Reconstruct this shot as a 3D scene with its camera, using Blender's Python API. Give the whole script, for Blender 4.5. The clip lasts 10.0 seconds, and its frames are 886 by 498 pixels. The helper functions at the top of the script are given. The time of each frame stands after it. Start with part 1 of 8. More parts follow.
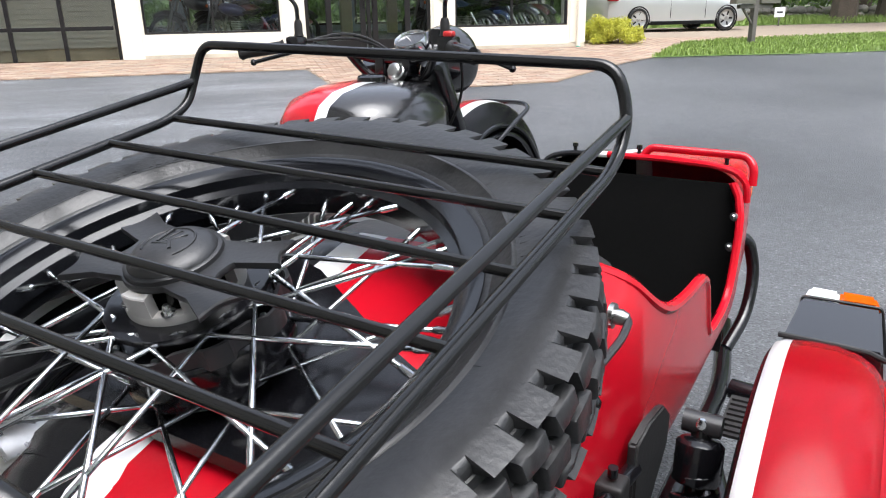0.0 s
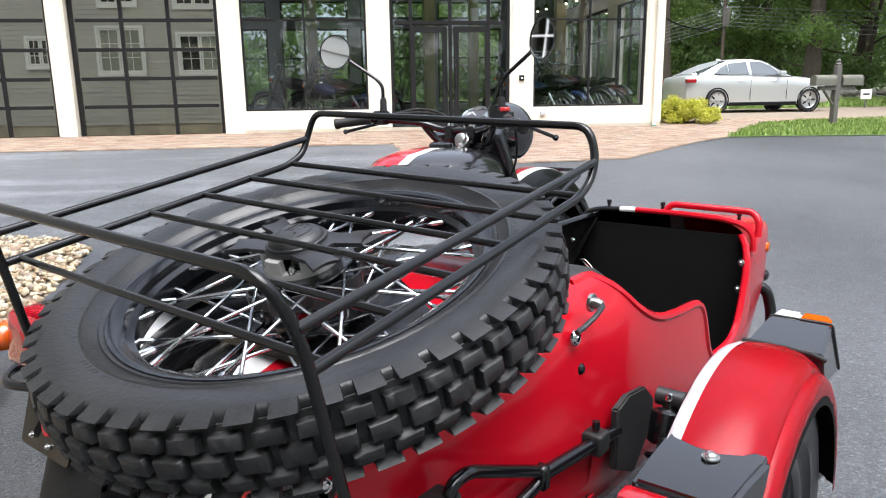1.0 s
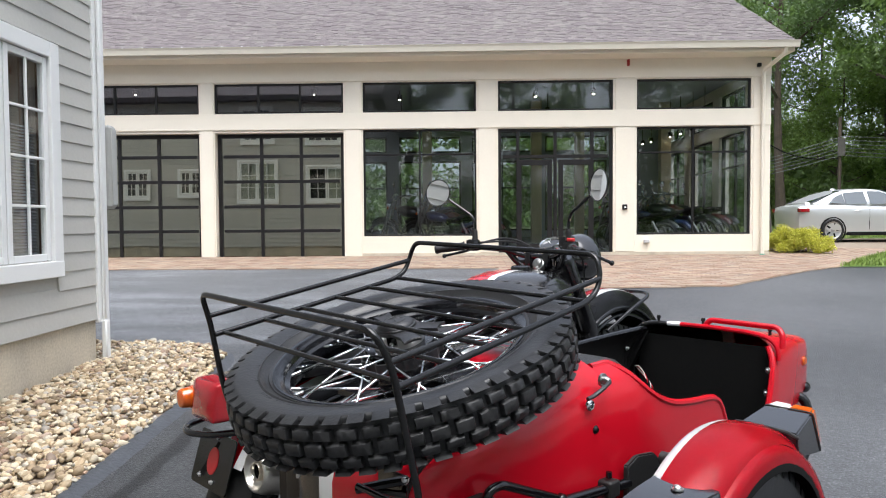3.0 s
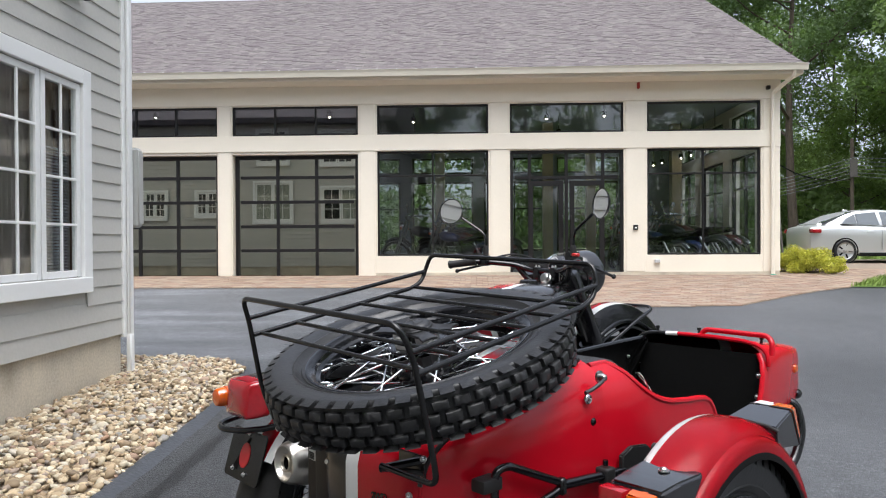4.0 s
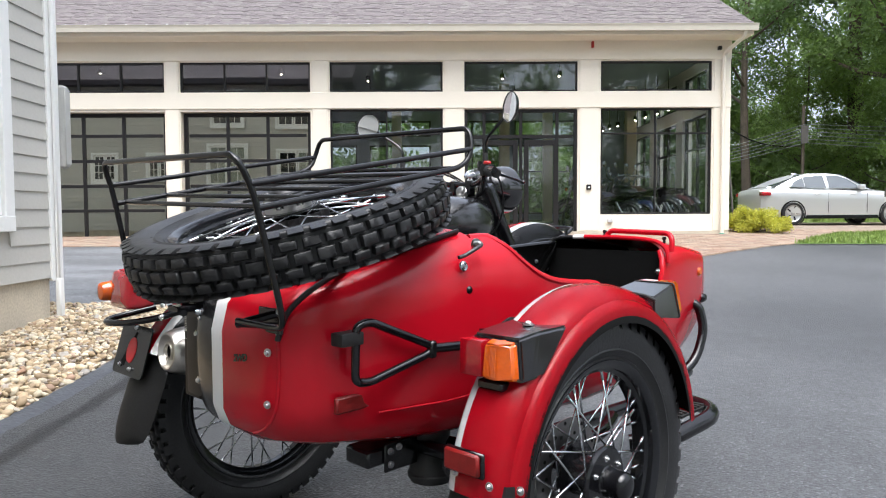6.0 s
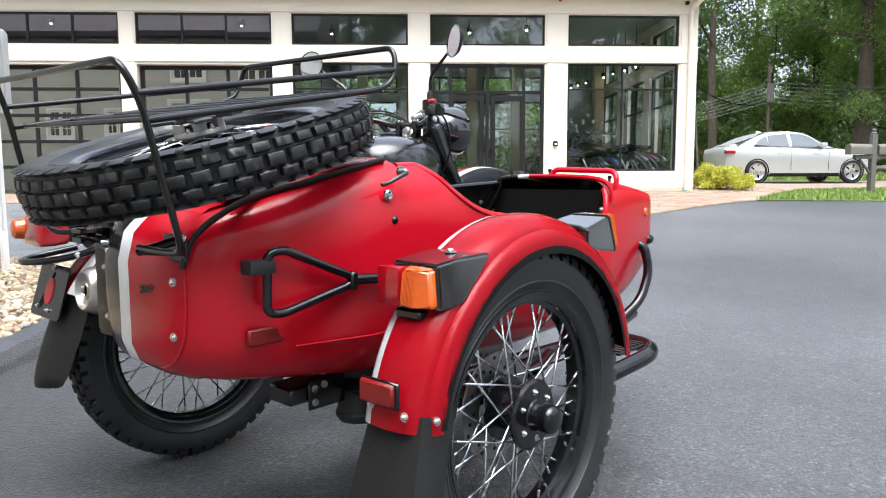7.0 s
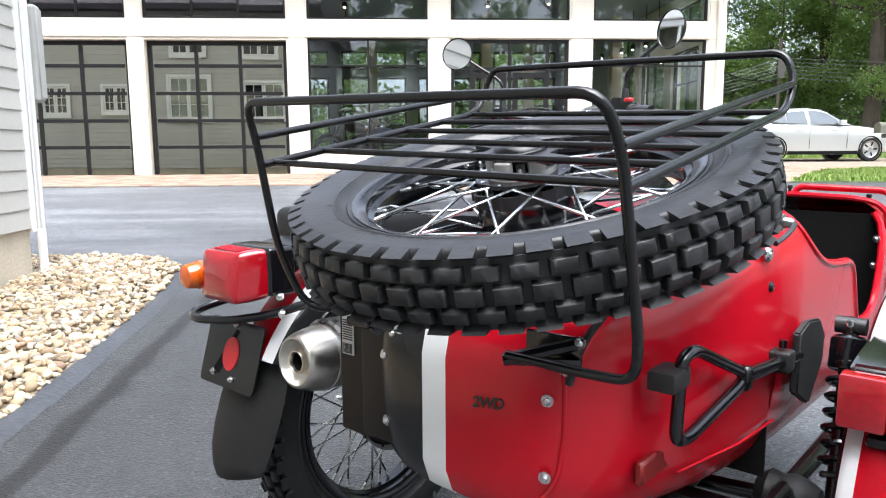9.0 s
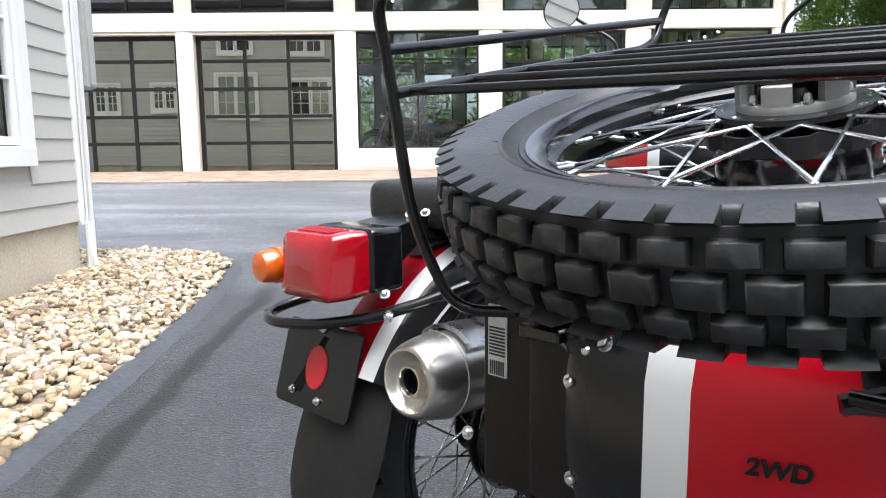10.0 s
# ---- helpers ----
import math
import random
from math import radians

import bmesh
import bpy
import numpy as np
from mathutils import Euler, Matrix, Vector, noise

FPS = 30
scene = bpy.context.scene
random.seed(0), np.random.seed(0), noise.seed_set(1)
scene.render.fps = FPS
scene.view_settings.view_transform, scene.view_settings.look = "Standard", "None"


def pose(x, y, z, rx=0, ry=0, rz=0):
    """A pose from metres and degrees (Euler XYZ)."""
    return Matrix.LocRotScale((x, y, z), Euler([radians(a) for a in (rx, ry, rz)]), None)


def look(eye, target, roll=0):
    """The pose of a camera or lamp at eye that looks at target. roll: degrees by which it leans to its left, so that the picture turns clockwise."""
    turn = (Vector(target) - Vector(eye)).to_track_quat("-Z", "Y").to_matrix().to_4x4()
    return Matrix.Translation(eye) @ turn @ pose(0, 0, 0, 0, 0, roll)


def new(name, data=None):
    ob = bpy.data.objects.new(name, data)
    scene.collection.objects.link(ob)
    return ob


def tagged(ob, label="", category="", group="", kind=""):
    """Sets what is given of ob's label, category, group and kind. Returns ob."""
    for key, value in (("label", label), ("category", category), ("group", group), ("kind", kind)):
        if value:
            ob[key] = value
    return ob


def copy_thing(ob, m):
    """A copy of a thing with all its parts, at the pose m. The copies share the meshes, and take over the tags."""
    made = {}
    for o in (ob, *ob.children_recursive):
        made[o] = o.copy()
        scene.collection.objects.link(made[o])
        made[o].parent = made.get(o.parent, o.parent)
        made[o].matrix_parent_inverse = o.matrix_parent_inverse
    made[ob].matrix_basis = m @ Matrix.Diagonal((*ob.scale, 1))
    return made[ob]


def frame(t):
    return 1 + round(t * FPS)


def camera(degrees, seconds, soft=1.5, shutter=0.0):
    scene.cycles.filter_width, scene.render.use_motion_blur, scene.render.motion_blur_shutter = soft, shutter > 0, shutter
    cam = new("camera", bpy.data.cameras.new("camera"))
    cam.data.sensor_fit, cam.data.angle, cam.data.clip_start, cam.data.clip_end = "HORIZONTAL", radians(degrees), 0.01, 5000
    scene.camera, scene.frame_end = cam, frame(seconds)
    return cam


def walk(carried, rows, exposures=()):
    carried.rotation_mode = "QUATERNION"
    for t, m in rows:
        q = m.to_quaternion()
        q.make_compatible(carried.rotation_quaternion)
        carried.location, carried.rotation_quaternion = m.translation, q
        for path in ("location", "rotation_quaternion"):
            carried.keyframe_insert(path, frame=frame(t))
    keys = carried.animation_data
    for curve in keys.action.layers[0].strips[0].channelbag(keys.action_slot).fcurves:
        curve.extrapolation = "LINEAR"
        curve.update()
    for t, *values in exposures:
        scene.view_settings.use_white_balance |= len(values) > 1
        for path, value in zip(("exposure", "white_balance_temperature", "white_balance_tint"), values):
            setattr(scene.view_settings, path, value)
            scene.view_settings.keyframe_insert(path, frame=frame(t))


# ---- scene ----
cam = camera(64.1, 10.0, soft=1.1)
PATH = [
    (0, (0.041, 0.019, 1.124), (0.482, 1.864, 0.493), -1.1),
    (0.5, (0.054, -0.138, 1.119), (0.379, 1.762, 0.583), -1.1),
    (1, (0.031, -0.314, 1.121), (0.274, 1.625, 0.696), -0.8),
    (1.5, (0.076, -0.44, 1.14), (0.24, 1.529, 0.83), -0.7),
    (2, (0.142, -0.579, 1.129), (0.237, 1.407, 0.912), -0.9),
    (2.5, (0.148, -0.673, 1.131), (0.155, 1.322, 0.992), -0.7),
    (3, (0.086, -0.775, 1.142), (0.031, 1.223, 1.067), -0.4),
    (4.5, (0.094, -0.981, 1.083), (0.003, 1.017, 1.072), -0.3),
    (5, (0.186, -0.954, 0.997), (0.1, 1.044, 0.982), -0.3),
    (5.5, (0.239, -0.941, 0.938), (0.195, 1.058, 0.899), -0.3),
    (6.8, (0.367, -0.853, 0.833), (0.445, 1.136, 0.639), -0.2),
    (7, (0.38, -0.848, 0.822), (0.471, 1.139, 0.614), -0.2),
    (7.5, (0.369, -0.822, 0.806), (0.516, 1.157, 0.556), -0.2),
    (8, (0.215, -0.717, 0.868), (0.391, 1.255, 0.588), -0.1),
    (8.2, (0.099, -0.655, 0.906), (0.275, 1.317, 0.623), 0.0),
    (8.5, (-0.053, -0.558, 0.942), (0.119, 1.414, 0.659), -0.1),
    (9, (-0.22, -0.41, 0.941), (-0.095, 1.566, 0.661), -0.3),
    (9.5, (-0.324, -0.207, 0.928), (-0.267, 1.771, 0.643), -0.6),
    (10, (-0.372, -0.06, 0.868), (-0.361, 1.921, 0.587), -0.5),
]
walk(cam, [(t, look(eye, target, roll)) for t, eye, target, roll in PATH], [(0, 1.62, 6150, 10), (1, 1.68, 6150, 10), (2.5, 1.42, 6150, 10), (4.5, 1.1, 6150, 10), (5.5, 1.33, 6150, 10), (7, 1.85, 6100, 10), (8.5, 2.08, 6050, 10), (9.5, 1.98, 6050, 10), (10, 1.9, 6050, 10)])

# ---- world and light ----
SUN_EL, SUN_AZ = 73.0, 172.0
world = bpy.data.worlds.new("overcast_sky")
world.use_nodes = True
scene.world = world
wn, wl = world.node_tree.nodes, world.node_tree.links
sky = wn.new("ShaderNodeTexSky")
sky.sky_type = "NISHITA"
sky.sun_disc = False
sky.sun_elevation, sky.sun_rotation = radians(SUN_EL), radians(SUN_AZ)
sky.air_density, sky.dust_density, sky.ozone_density = 1.0, 5.0, 1.0
pale = wn.new("ShaderNodeHueSaturation")
pale.inputs["Saturation"].default_value = 0.42
wl.new(sky.outputs["Color"], pale.inputs["Color"])
wl.new(pale.outputs["Color"], wn["Background"].inputs["Color"])
wn["Background"].inputs["Strength"].default_value = 0.15
sun = new("sun", bpy.data.lights.new("sun", "SUN"))
sun.data.energy, sun.data.angle, sun.data.color = 1.35, radians(60), (1.0, 0.985, 0.96)
_az, _el = radians(SUN_AZ), radians(SUN_EL)
sun.matrix_world = look((40 * math.sin(_az) * math.cos(_el), 40 * math.cos(_az) * math.cos(_el), 40 * math.sin(_el)), (0, 0, 0))


# ---- materials ----
def mat(name, color, rough=0.5, metal=0.0, vary=0.12, scale=8.0, bump=0.0, fine=120.0, coat=0.0, spec=0.5, rough_vary=0.08, island=0.0, stops=None):
    """A surface with a large and a fine variation, and a fine relief."""
    m = bpy.data.materials.new(name)
    m.use_nodes = True
    n, l = m.node_tree.nodes, m.node_tree.links
    b = n["Principled BSDF"]
    tc = n.new("ShaderNodeTexCoord")
    big, small = n.new("ShaderNodeTexNoise"), n.new("ShaderNodeTexNoise")
    big.inputs["Scale"].default_value, small.inputs["Scale"].default_value = scale, fine
    big.inputs["Detail"].default_value = small.inputs["Detail"].default_value = 4
    for t in (big, small):
        l.new(tc.outputs["Object"], t.inputs["Vector"])
    add = n.new("ShaderNodeMath")
    add.operation = "ADD"
    l.new(big.outputs["Fac"], add.inputs[0])
    l.new(small.outputs["Fac"], add.inputs[1])
    rng = n.new("ShaderNodeMapRange")
    rng.inputs["From Min"].default_value, rng.inputs["From Max"].default_value = 0.6, 1.4
    rng.inputs["To Min"].default_value, rng.inputs["To Max"].default_value = 1 - vary, 1 + vary
    l.new(add.outputs[0], rng.inputs["Value"])
    mul = n.new("ShaderNodeVectorMath")
    mul.operation = "SCALE"
    mul.inputs[0].default_value = color[:3]
    l.new(rng.outputs["Result"], mul.inputs["Scale"])
    out = mul.outputs["Vector"]
    if stops:
        gi, ob = n.new("ShaderNodeNewGeometry"), n.new("ShaderNodeObjectInfo")
        su, fc = n.new("ShaderNodeMath"), n.new("ShaderNodeMath")
        su.operation, fc.operation = "MULTIPLY_ADD", "FRACT"
        su.inputs[1].default_value = 7.31
        l.new(gi.outputs["Random Per Island"], su.inputs[0])
        l.new(ob.outputs["Random"], su.inputs[2])
        l.new(su.outputs[0], fc.inputs[0])
        l.new(ramp(m, fc.outputs[0], stops), mul.inputs[0])
    if island:
        geo, oi = n.new("ShaderNodeNewGeometry"), n.new("ShaderNodeObjectInfo")
        s = n.new("ShaderNodeMath")
        s.operation = "ADD"
        l.new(geo.outputs["Random Per Island"], s.inputs[0])
        l.new(oi.outputs["Random"], s.inputs[1])
        fr = n.new("ShaderNodeMath")
        fr.operation = "FRACT"
        l.new(s.outputs[0], fr.inputs[0])
        r2 = n.new("ShaderNodeMapRange")
        r2.inputs["To Min"].default_value, r2.inputs["To Max"].default_value = 1 - island, 1 + island
        l.new(fr.outputs[0], r2.inputs["Value"])
        m2 = n.new("ShaderNodeVectorMath")
        m2.operation = "SCALE"
        l.new(out, m2.inputs[0])
        l.new(r2.outputs["Result"], m2.inputs["Scale"])
        out = m2.outputs["Vector"]
    l.new(out, b.inputs["Base Color"])
    rr = n.new("ShaderNodeMapRange")
    rr.inputs["To Min"].default_value, rr.inputs["To Max"].default_value = max(0.02, rough - rough_vary), min(1, rough + rough_vary)
    l.new(big.outputs["Fac"], rr.inputs["Value"])
    l.new(rr.outputs["Result"], b.inputs["Roughness"])
    b.inputs["Metallic"].default_value = metal
    b.inputs["Specular IOR Level"].default_value = spec
    b.inputs["Coat Weight"].default_value = coat
    b.inputs["Coat Roughness"].default_value = 0.12
    if bump:
        bp = n.new("ShaderNodeBump")
        bp.inputs["Strength"].default_value, bp.inputs["Distance"].default_value = bump, 0.004
        l.new(small.outputs["Fac"], bp.inputs["Height"])
        l.new(bp.outputs["Normal"], b.inputs["Normal"])
    return m


def nodes(m):
    return m.node_tree.nodes, m.node_tree.links, m.node_tree.nodes["Principled BSDF"]


def ramp(m, source, stops, constant=False):
    n, l, _ = nodes(m)
    r = n.new("ShaderNodeValToRGB")
    r.color_ramp.interpolation = "CONSTANT" if constant else "LINEAR"
    while len(r.color_ramp.elements) < len(stops):
        r.color_ramp.elements.new(0.5)
    for e, (p, c) in zip(r.color_ramp.elements, stops):
        e.position, e.color = p, (*c, 1)
    l.new(source, r.inputs["Fac"])
    return r.outputs["Color"]


def glass_pane(name, tint=(0.8, 0.85, 0.85), ior=1.5, mirror=0.12, sheen=(1.0, 1.0, 1.0)):
    """A thin pane: mostly clear, with a glossy reflection that grows at grazing angles."""
    m = bpy.data.materials.new(name)
    m.use_nodes = True
    n, l = m.node_tree.nodes, m.node_tree.links
    n.remove(n["Principled BSDF"])
    tr, gl, mix, fr = (n.new("ShaderNode" + k) for k in ("BsdfTransparent", "BsdfGlossy", "MixShader", "LayerWeight"))
    tr.inputs["Color"].default_value = (*tint, 1)
    gl.inputs["Roughness"].default_value = 0.01
    gl.inputs["Color"].default_value = (*sheen, 1)
    fr.inputs["Blend"].default_value = 0.5
    f0 = ((ior - 1) / (ior + 1)) ** 2
    pw, ad = n.new("ShaderNodeMath"), n.new("ShaderNodeMath")
    pw.operation, ad.operation = "POWER", "MULTIPLY_ADD"
    pw.inputs[1].default_value = 5.0
    ad.inputs[1].default_value, ad.inputs[2].default_value = (1 - f0) * 0.6, f0 + mirror
    l.new(fr.outputs["Facing"], pw.inputs[0])
    l.new(pw.outputs[0], ad.inputs[0])
    l.new(ad.outputs[0], mix.inputs["Fac"])
    l.new(tr.outputs[0], mix.inputs[1])
    l.new(gl.outputs[0], mix.inputs[2])
    l.new(mix.outputs[0], n["Material Output"].inputs["Surface"])
    return m


def lamp_lens(name, color, emit=0.0):
    """Moulded translucent plastic."""
    m = mat(name, color, 0.10, vary=0.12, scale=30, coat=0.3, spec=0.5)
    _, _, b = nodes(m)
    b.inputs["Coat Weight"].default_value = 0.6
    b.inputs["Coat Roughness"].default_value = 0.03
    b.inputs["Transmission Weight"].default_value = 0.1
    b.inputs["Subsurface Weight"].default_value = 0.08
    b.inputs["Subsurface Radius"].default_value = (0.02, 0.01, 0.004)
    return m


def glow(name, color, strength):
    m = bpy.data.materials.new(name)
    m.use_nodes = True
    _, _, b = nodes(m)
    b.inputs["Emission Color"].default_value, b.inputs["Emission Strength"].default_value = (*color, 1), strength
    return m


def asphalt_surface():
    """Dark asphalt with pale grit, worn pale patches and sealed darker ones."""
    m = mat("asphalt", (0.062, 0.064, 0.068), 0.56, vary=0.2, scale=0.5, bump=0.0, fine=60)
    n, l, b = nodes(m)
    tc = n.new("ShaderNodeTexCoord")
    grit = n.new("ShaderNodeTexVoronoi")
    grit.inputs["Scale"].default_value = 125
    l.new(tc.outputs["Object"], grit.inputs["Vector"])
    patch = n.new("ShaderNodeTexNoise")
    patch.inputs["Scale"].default_value, patch.inputs["Detail"].default_value = 0.35, 6
    l.new(tc.outputs["Object"], patch.inputs["Vector"])
    grey = ramp(m, patch.outputs["Fac"], [(0.36, (0.058, 0.061, 0.066)), (0.64, (0.104, 0.108, 0.115))])
    specks = ramp(m, grit.outputs["Color"], [(0.0, (0.35, 0.35, 0.35)), (0.8, (1.05, 1.05, 1.05)), (1.0, (2.4, 2.4, 2.3))])
    mul = n.new("ShaderNodeMix")
    mul.data_type, mul.blend_type = "RGBA", "MULTIPLY"
    mul.inputs["Factor"].default_value = 1.0
    l.new(grey, mul.inputs["A"])
    l.new(specks, mul.inputs["B"])
    # the lane beside the house was sealed again: darker, with an uneven edge and one old tar seam
    sep = n.new("ShaderNodeSeparateXYZ")
    l.new(tc.outputs["Object"], sep.inputs[0])
    rag = n.new("ShaderNodeTexNoise")
    rag.inputs["Scale"].default_value, rag.inputs["Detail"].default_value = 2.5, 5
    l.new(tc.outputs["Object"], rag.inputs["Vector"])

    def math_node(op, p, q):
        k = n.new("ShaderNodeMath")
        k.operation = op
        for i, v in enumerate((p, q)):
            if isinstance(v, (int, float)):
                k.inputs[i].default_value = v
            else:
                l.new(v, k.inputs[i])
        return k.outputs[0]

    def smooth(v, lo, hi):
        k = n.new("ShaderNodeMapRange")
        k.interpolation_type = "SMOOTHSTEP"
        k.inputs["From Min"].default_value, k.inputs["From Max"].default_value = lo, hi
        l.new(v, k.inputs["Value"])
        return k.outputs["Result"]

    wob = math_node("MULTIPLY", math_node("SUBTRACT", rag.outputs["Fac"], 0.5), 0.5)
    x, y = math_node("ADD", sep.outputs["X"], wob), math_node("ADD", sep.outputs["Y"], wob)
    lane = math_node("MULTIPLY", smooth(x, 0.1, -0.8), smooth(y, 4.5, 3.7))
    wob2 = math_node("MULTIPLY", math_node("SUBTRACT", rag.outputs["Fac"], 0.5), 0.16)
    seam = math_node("ABSOLUTE", math_node("ADD", math_node("ADD", sep.outputs["X"], wob2), math_node("ADD", math_node("MULTIPLY", sep.outputs["Y"], 0.02), 1.31)), 0)
    seam = math_node("MULTIPLY", smooth(seam, 0.060, 0.030), smooth(sep.outputs["Y"], 4.4, 4.0))
    dark = math_node("SUBTRACT", 1.0, math_node("ADD", math_node("MULTIPLY", lane, 0.46), math_node("MULTIPLY", seam, 0.40)))
    # older, bleached asphalt between the lane and the showroom, with pale drying streaks across it
    st, mp = n.new("ShaderNodeTexNoise"), n.new("ShaderNodeMapping")
    mp.inputs["Scale"].default_value = (0.35, 1.7, 1.0)
    st.inputs["Scale"].default_value, st.inputs["Detail"].default_value, st.inputs["Roughness"].default_value = 1.0, 6, 0.6
    l.new(tc.outputs["Object"], mp.inputs["Vector"])
    l.new(mp.outputs["Vector"], st.inputs["Vector"])
    old = math_node("MULTIPLY", smooth(x, 2.2, -0.6), smooth(y, 3.9, 4.9))
    dark = math_node("ADD", dark, math_node("MULTIPLY", old, math_node("ADD", math_node("MULTIPLY", smooth(st.outputs["Fac"], 0.40, 0.68), 0.95), 0.15)))
    mid = n.new("ShaderNodeTexNoise")
    mid.inputs["Scale"].default_value, mid.inputs["Detail"].default_value, mid.inputs["Roughness"].default_value = 7.0, 9, 0.7
    l.new(tc.outputs["Object"], mid.inputs["Vector"])
    dark = math_node("MULTIPLY", dark, math_node("ADD", math_node("MULTIPLY", mid.outputs["Fac"], 0.9), 0.55))
    sc = n.new("ShaderNodeVectorMath")
    sc.operation = "SCALE"
    l.new(mul.outputs["Result"], sc.inputs[0])
    l.new(dark, sc.inputs["Scale"])
    l.new(sc.outputs["Vector"], b.inputs["Base Color"])
    bp = n.new("ShaderNodeBump")
    bp.inputs["Strength"].default_value, bp.inputs["Distance"].default_value = 0.8, 0.006
    l.new(grit.outputs["Distance"], bp.inputs["Height"])
    l.new(bp.outputs["Normal"], b.inputs["Normal"])
    return m


def striped_paint(name, low, high, swap=False):
    """Satin red paint with a white stripe between two places across the bike, and black beyond it; swap: the red side is the left one."""
    m = mat(name, (0.5, 0.01, 0.015), 0.24, vary=0.04, scale=3, coat=0.28, spec=0.2, rough_vary=0.05)
    n, l, b = nodes(m)
    tc, sep, r = n.new("ShaderNodeTexCoord"), n.new("ShaderNodeSeparateXYZ"), n.new("ShaderNodeMapRange")
    l.new(tc.outputs["Object"], sep.inputs[0])
    l.new(sep.outputs["X"], r.inputs["Value"])
    r.inputs["From Min"].default_value, r.inputs["From Max"].default_value = low - 0.5, low + 0.5
    w = high - low
    c = ramp(m, r.outputs["Result"], [(0.0, RED_PAINT if swap else BLACK_PAINT), (0.5, WHITE_PAINT), (0.5 + w, BLACK_PAINT if swap else RED_PAINT)], True)
    l.new(c, b.inputs["Base Color"])
    b.inputs["Coat Roughness"].default_value = 0.17
    return m


def streaks(m):
    """Rain stains that run down a wall, and a few darker drips."""
    n, l, b = nodes(m)
    tc, mp, st = n.new("ShaderNodeTexCoord"), n.new("ShaderNodeMapping"), n.new("ShaderNodeTexNoise")
    mp.inputs["Scale"].default_value = (2.6, 2.6, 1.1)
    st.inputs["Scale"].default_value, st.inputs["Detail"].default_value = 1.0, 6
    l.new(tc.outputs["Object"], mp.inputs["Vector"])
    l.new(mp.outputs["Vector"], st.inputs["Vector"])
    mul = n.new("ShaderNodeMix")
    mul.data_type, mul.blend_type = "RGBA", "MULTIPLY"
    mul.inputs["Factor"].default_value = 1.0
    old = b.inputs["Base Color"].links[0].from_socket
    l.new(old, mul.inputs["A"])
    l.new(ramp(m, st.outputs["Fac"], [(0.28, (0.70, 0.66, 0.60)), (0.42, (0.93, 0.92, 0.90)), (0.58, (1.06, 1.04, 1.0)), (0.74, (0.86, 0.84, 0.82))]), mul.inputs["B"])
    l.new(mul.outputs["Result"], b.inputs["Base Color"])


RED_PAINT, WHITE_PAINT, BLACK_PAINT = (0.44, 0.004, 0.013), (0.78, 0.78, 0.78), (0.013, 0.013, 0.014)
ASPHALT = asphalt_surface()
SEALER = mat("fresh sealer", (0.046, 0.050, 0.058), 0.6, vary=0.4, scale=9, bump=0.9, fine=45)
CREAM = mat("cream board", (0.78, 0.715, 0.595), 0.6, vary=0.04, scale=1.2, bump=0.12, fine=40)
TRIM_WHITE = mat("white trim paint", (0.78, 0.78, 0.76), 0.45, vary=0.04, scale=3, bump=0.05)
SIDING = mat("grey lap siding", (0.475, 0.461, 0.423), 0.62, vary=0.06, scale=1.5, bump=0.25, fine=45, island=0.04)
CONCRETE = mat("concrete", (0.50, 0.45, 0.365), 0.85, vary=0.25, scale=2.2, bump=0.4, fine=60)
streaks(CONCRETE)
DARK_FRAME = mat("dark bronze frame", (0.012, 0.011, 0.011), 0.45, vary=0.1, spec=0.3)
GLASS = glass_pane("showroom glass", (0.84, 0.87, 0.88), 1.5, 0.02)
TRANSOM_GLASS = glass_pane("tinted transom glass", (0.55, 0.58, 0.62), 1.5, 0.14)
GARAGE_GLASS = glass_pane("garage door glass", (0.30, 0.33, 0.30), 1.5, 0.50, (0.98, 0.96, 0.80))
HOUSE_GLASS = glass_pane("house window glass", (0.88, 0.90, 0.90), 1.5, 0.02)
SHINGLE = mat("asphalt shingle", (0.165, 0.145, 0.142), 0.9, vary=0.2, scale=3, bump=0.5, fine=200, island=0.05, stops=[(0.0, (0.095, 0.080, 0.080)), (0.4, (0.112, 0.095, 0.096)), (0.75, (0.128, 0.112, 0.109)), (1.0, (0.145, 0.132, 0.122))])
GUTTER = mat("painted gutter", (0.60, 0.555, 0.455), 0.45, vary=0.04)
PAVER = mat("clay paver", (0.38, 0.27, 0.19), 0.85, vary=0.18, scale=3, bump=0.35, fine=70, island=0.16, stops=[(0.0, (0.19, 0.12, 0.085)), (0.35, (0.235, 0.160, 0.115)), (0.7, (0.265, 0.20, 0.145)), (1.0, (0.22, 0.175, 0.14))])
CHROME_CLIP = mat("bright clip", (0.75, 0.75, 0.75), 0.3, 0.6, vary=0.03)
SAND = mat("joint sand", (0.20, 0.16, 0.12), 0.95, vary=0.2, bump=0.4)
EARTH = mat("forest floor", (0.075, 0.085, 0.035), 0.95, vary=0.4, scale=0.4, bump=0.5, fine=8)
LAWN = mat("lawn soil", (0.085, 0.145, 0.028), 0.9, vary=0.3, scale=2)
BLADE = mat("grass blade", (0.165, 0.235, 0.045), 0.6, vary=0.2, scale=3, island=0.35)
INNER = mat("interior wall", (0.33, 0.36, 0.41), 0.8, vary=0.08, scale=1)
INNER_FLOOR = mat("showroom floor", (0.25, 0.26, 0.28), 0.35, vary=0.15, scale=1)


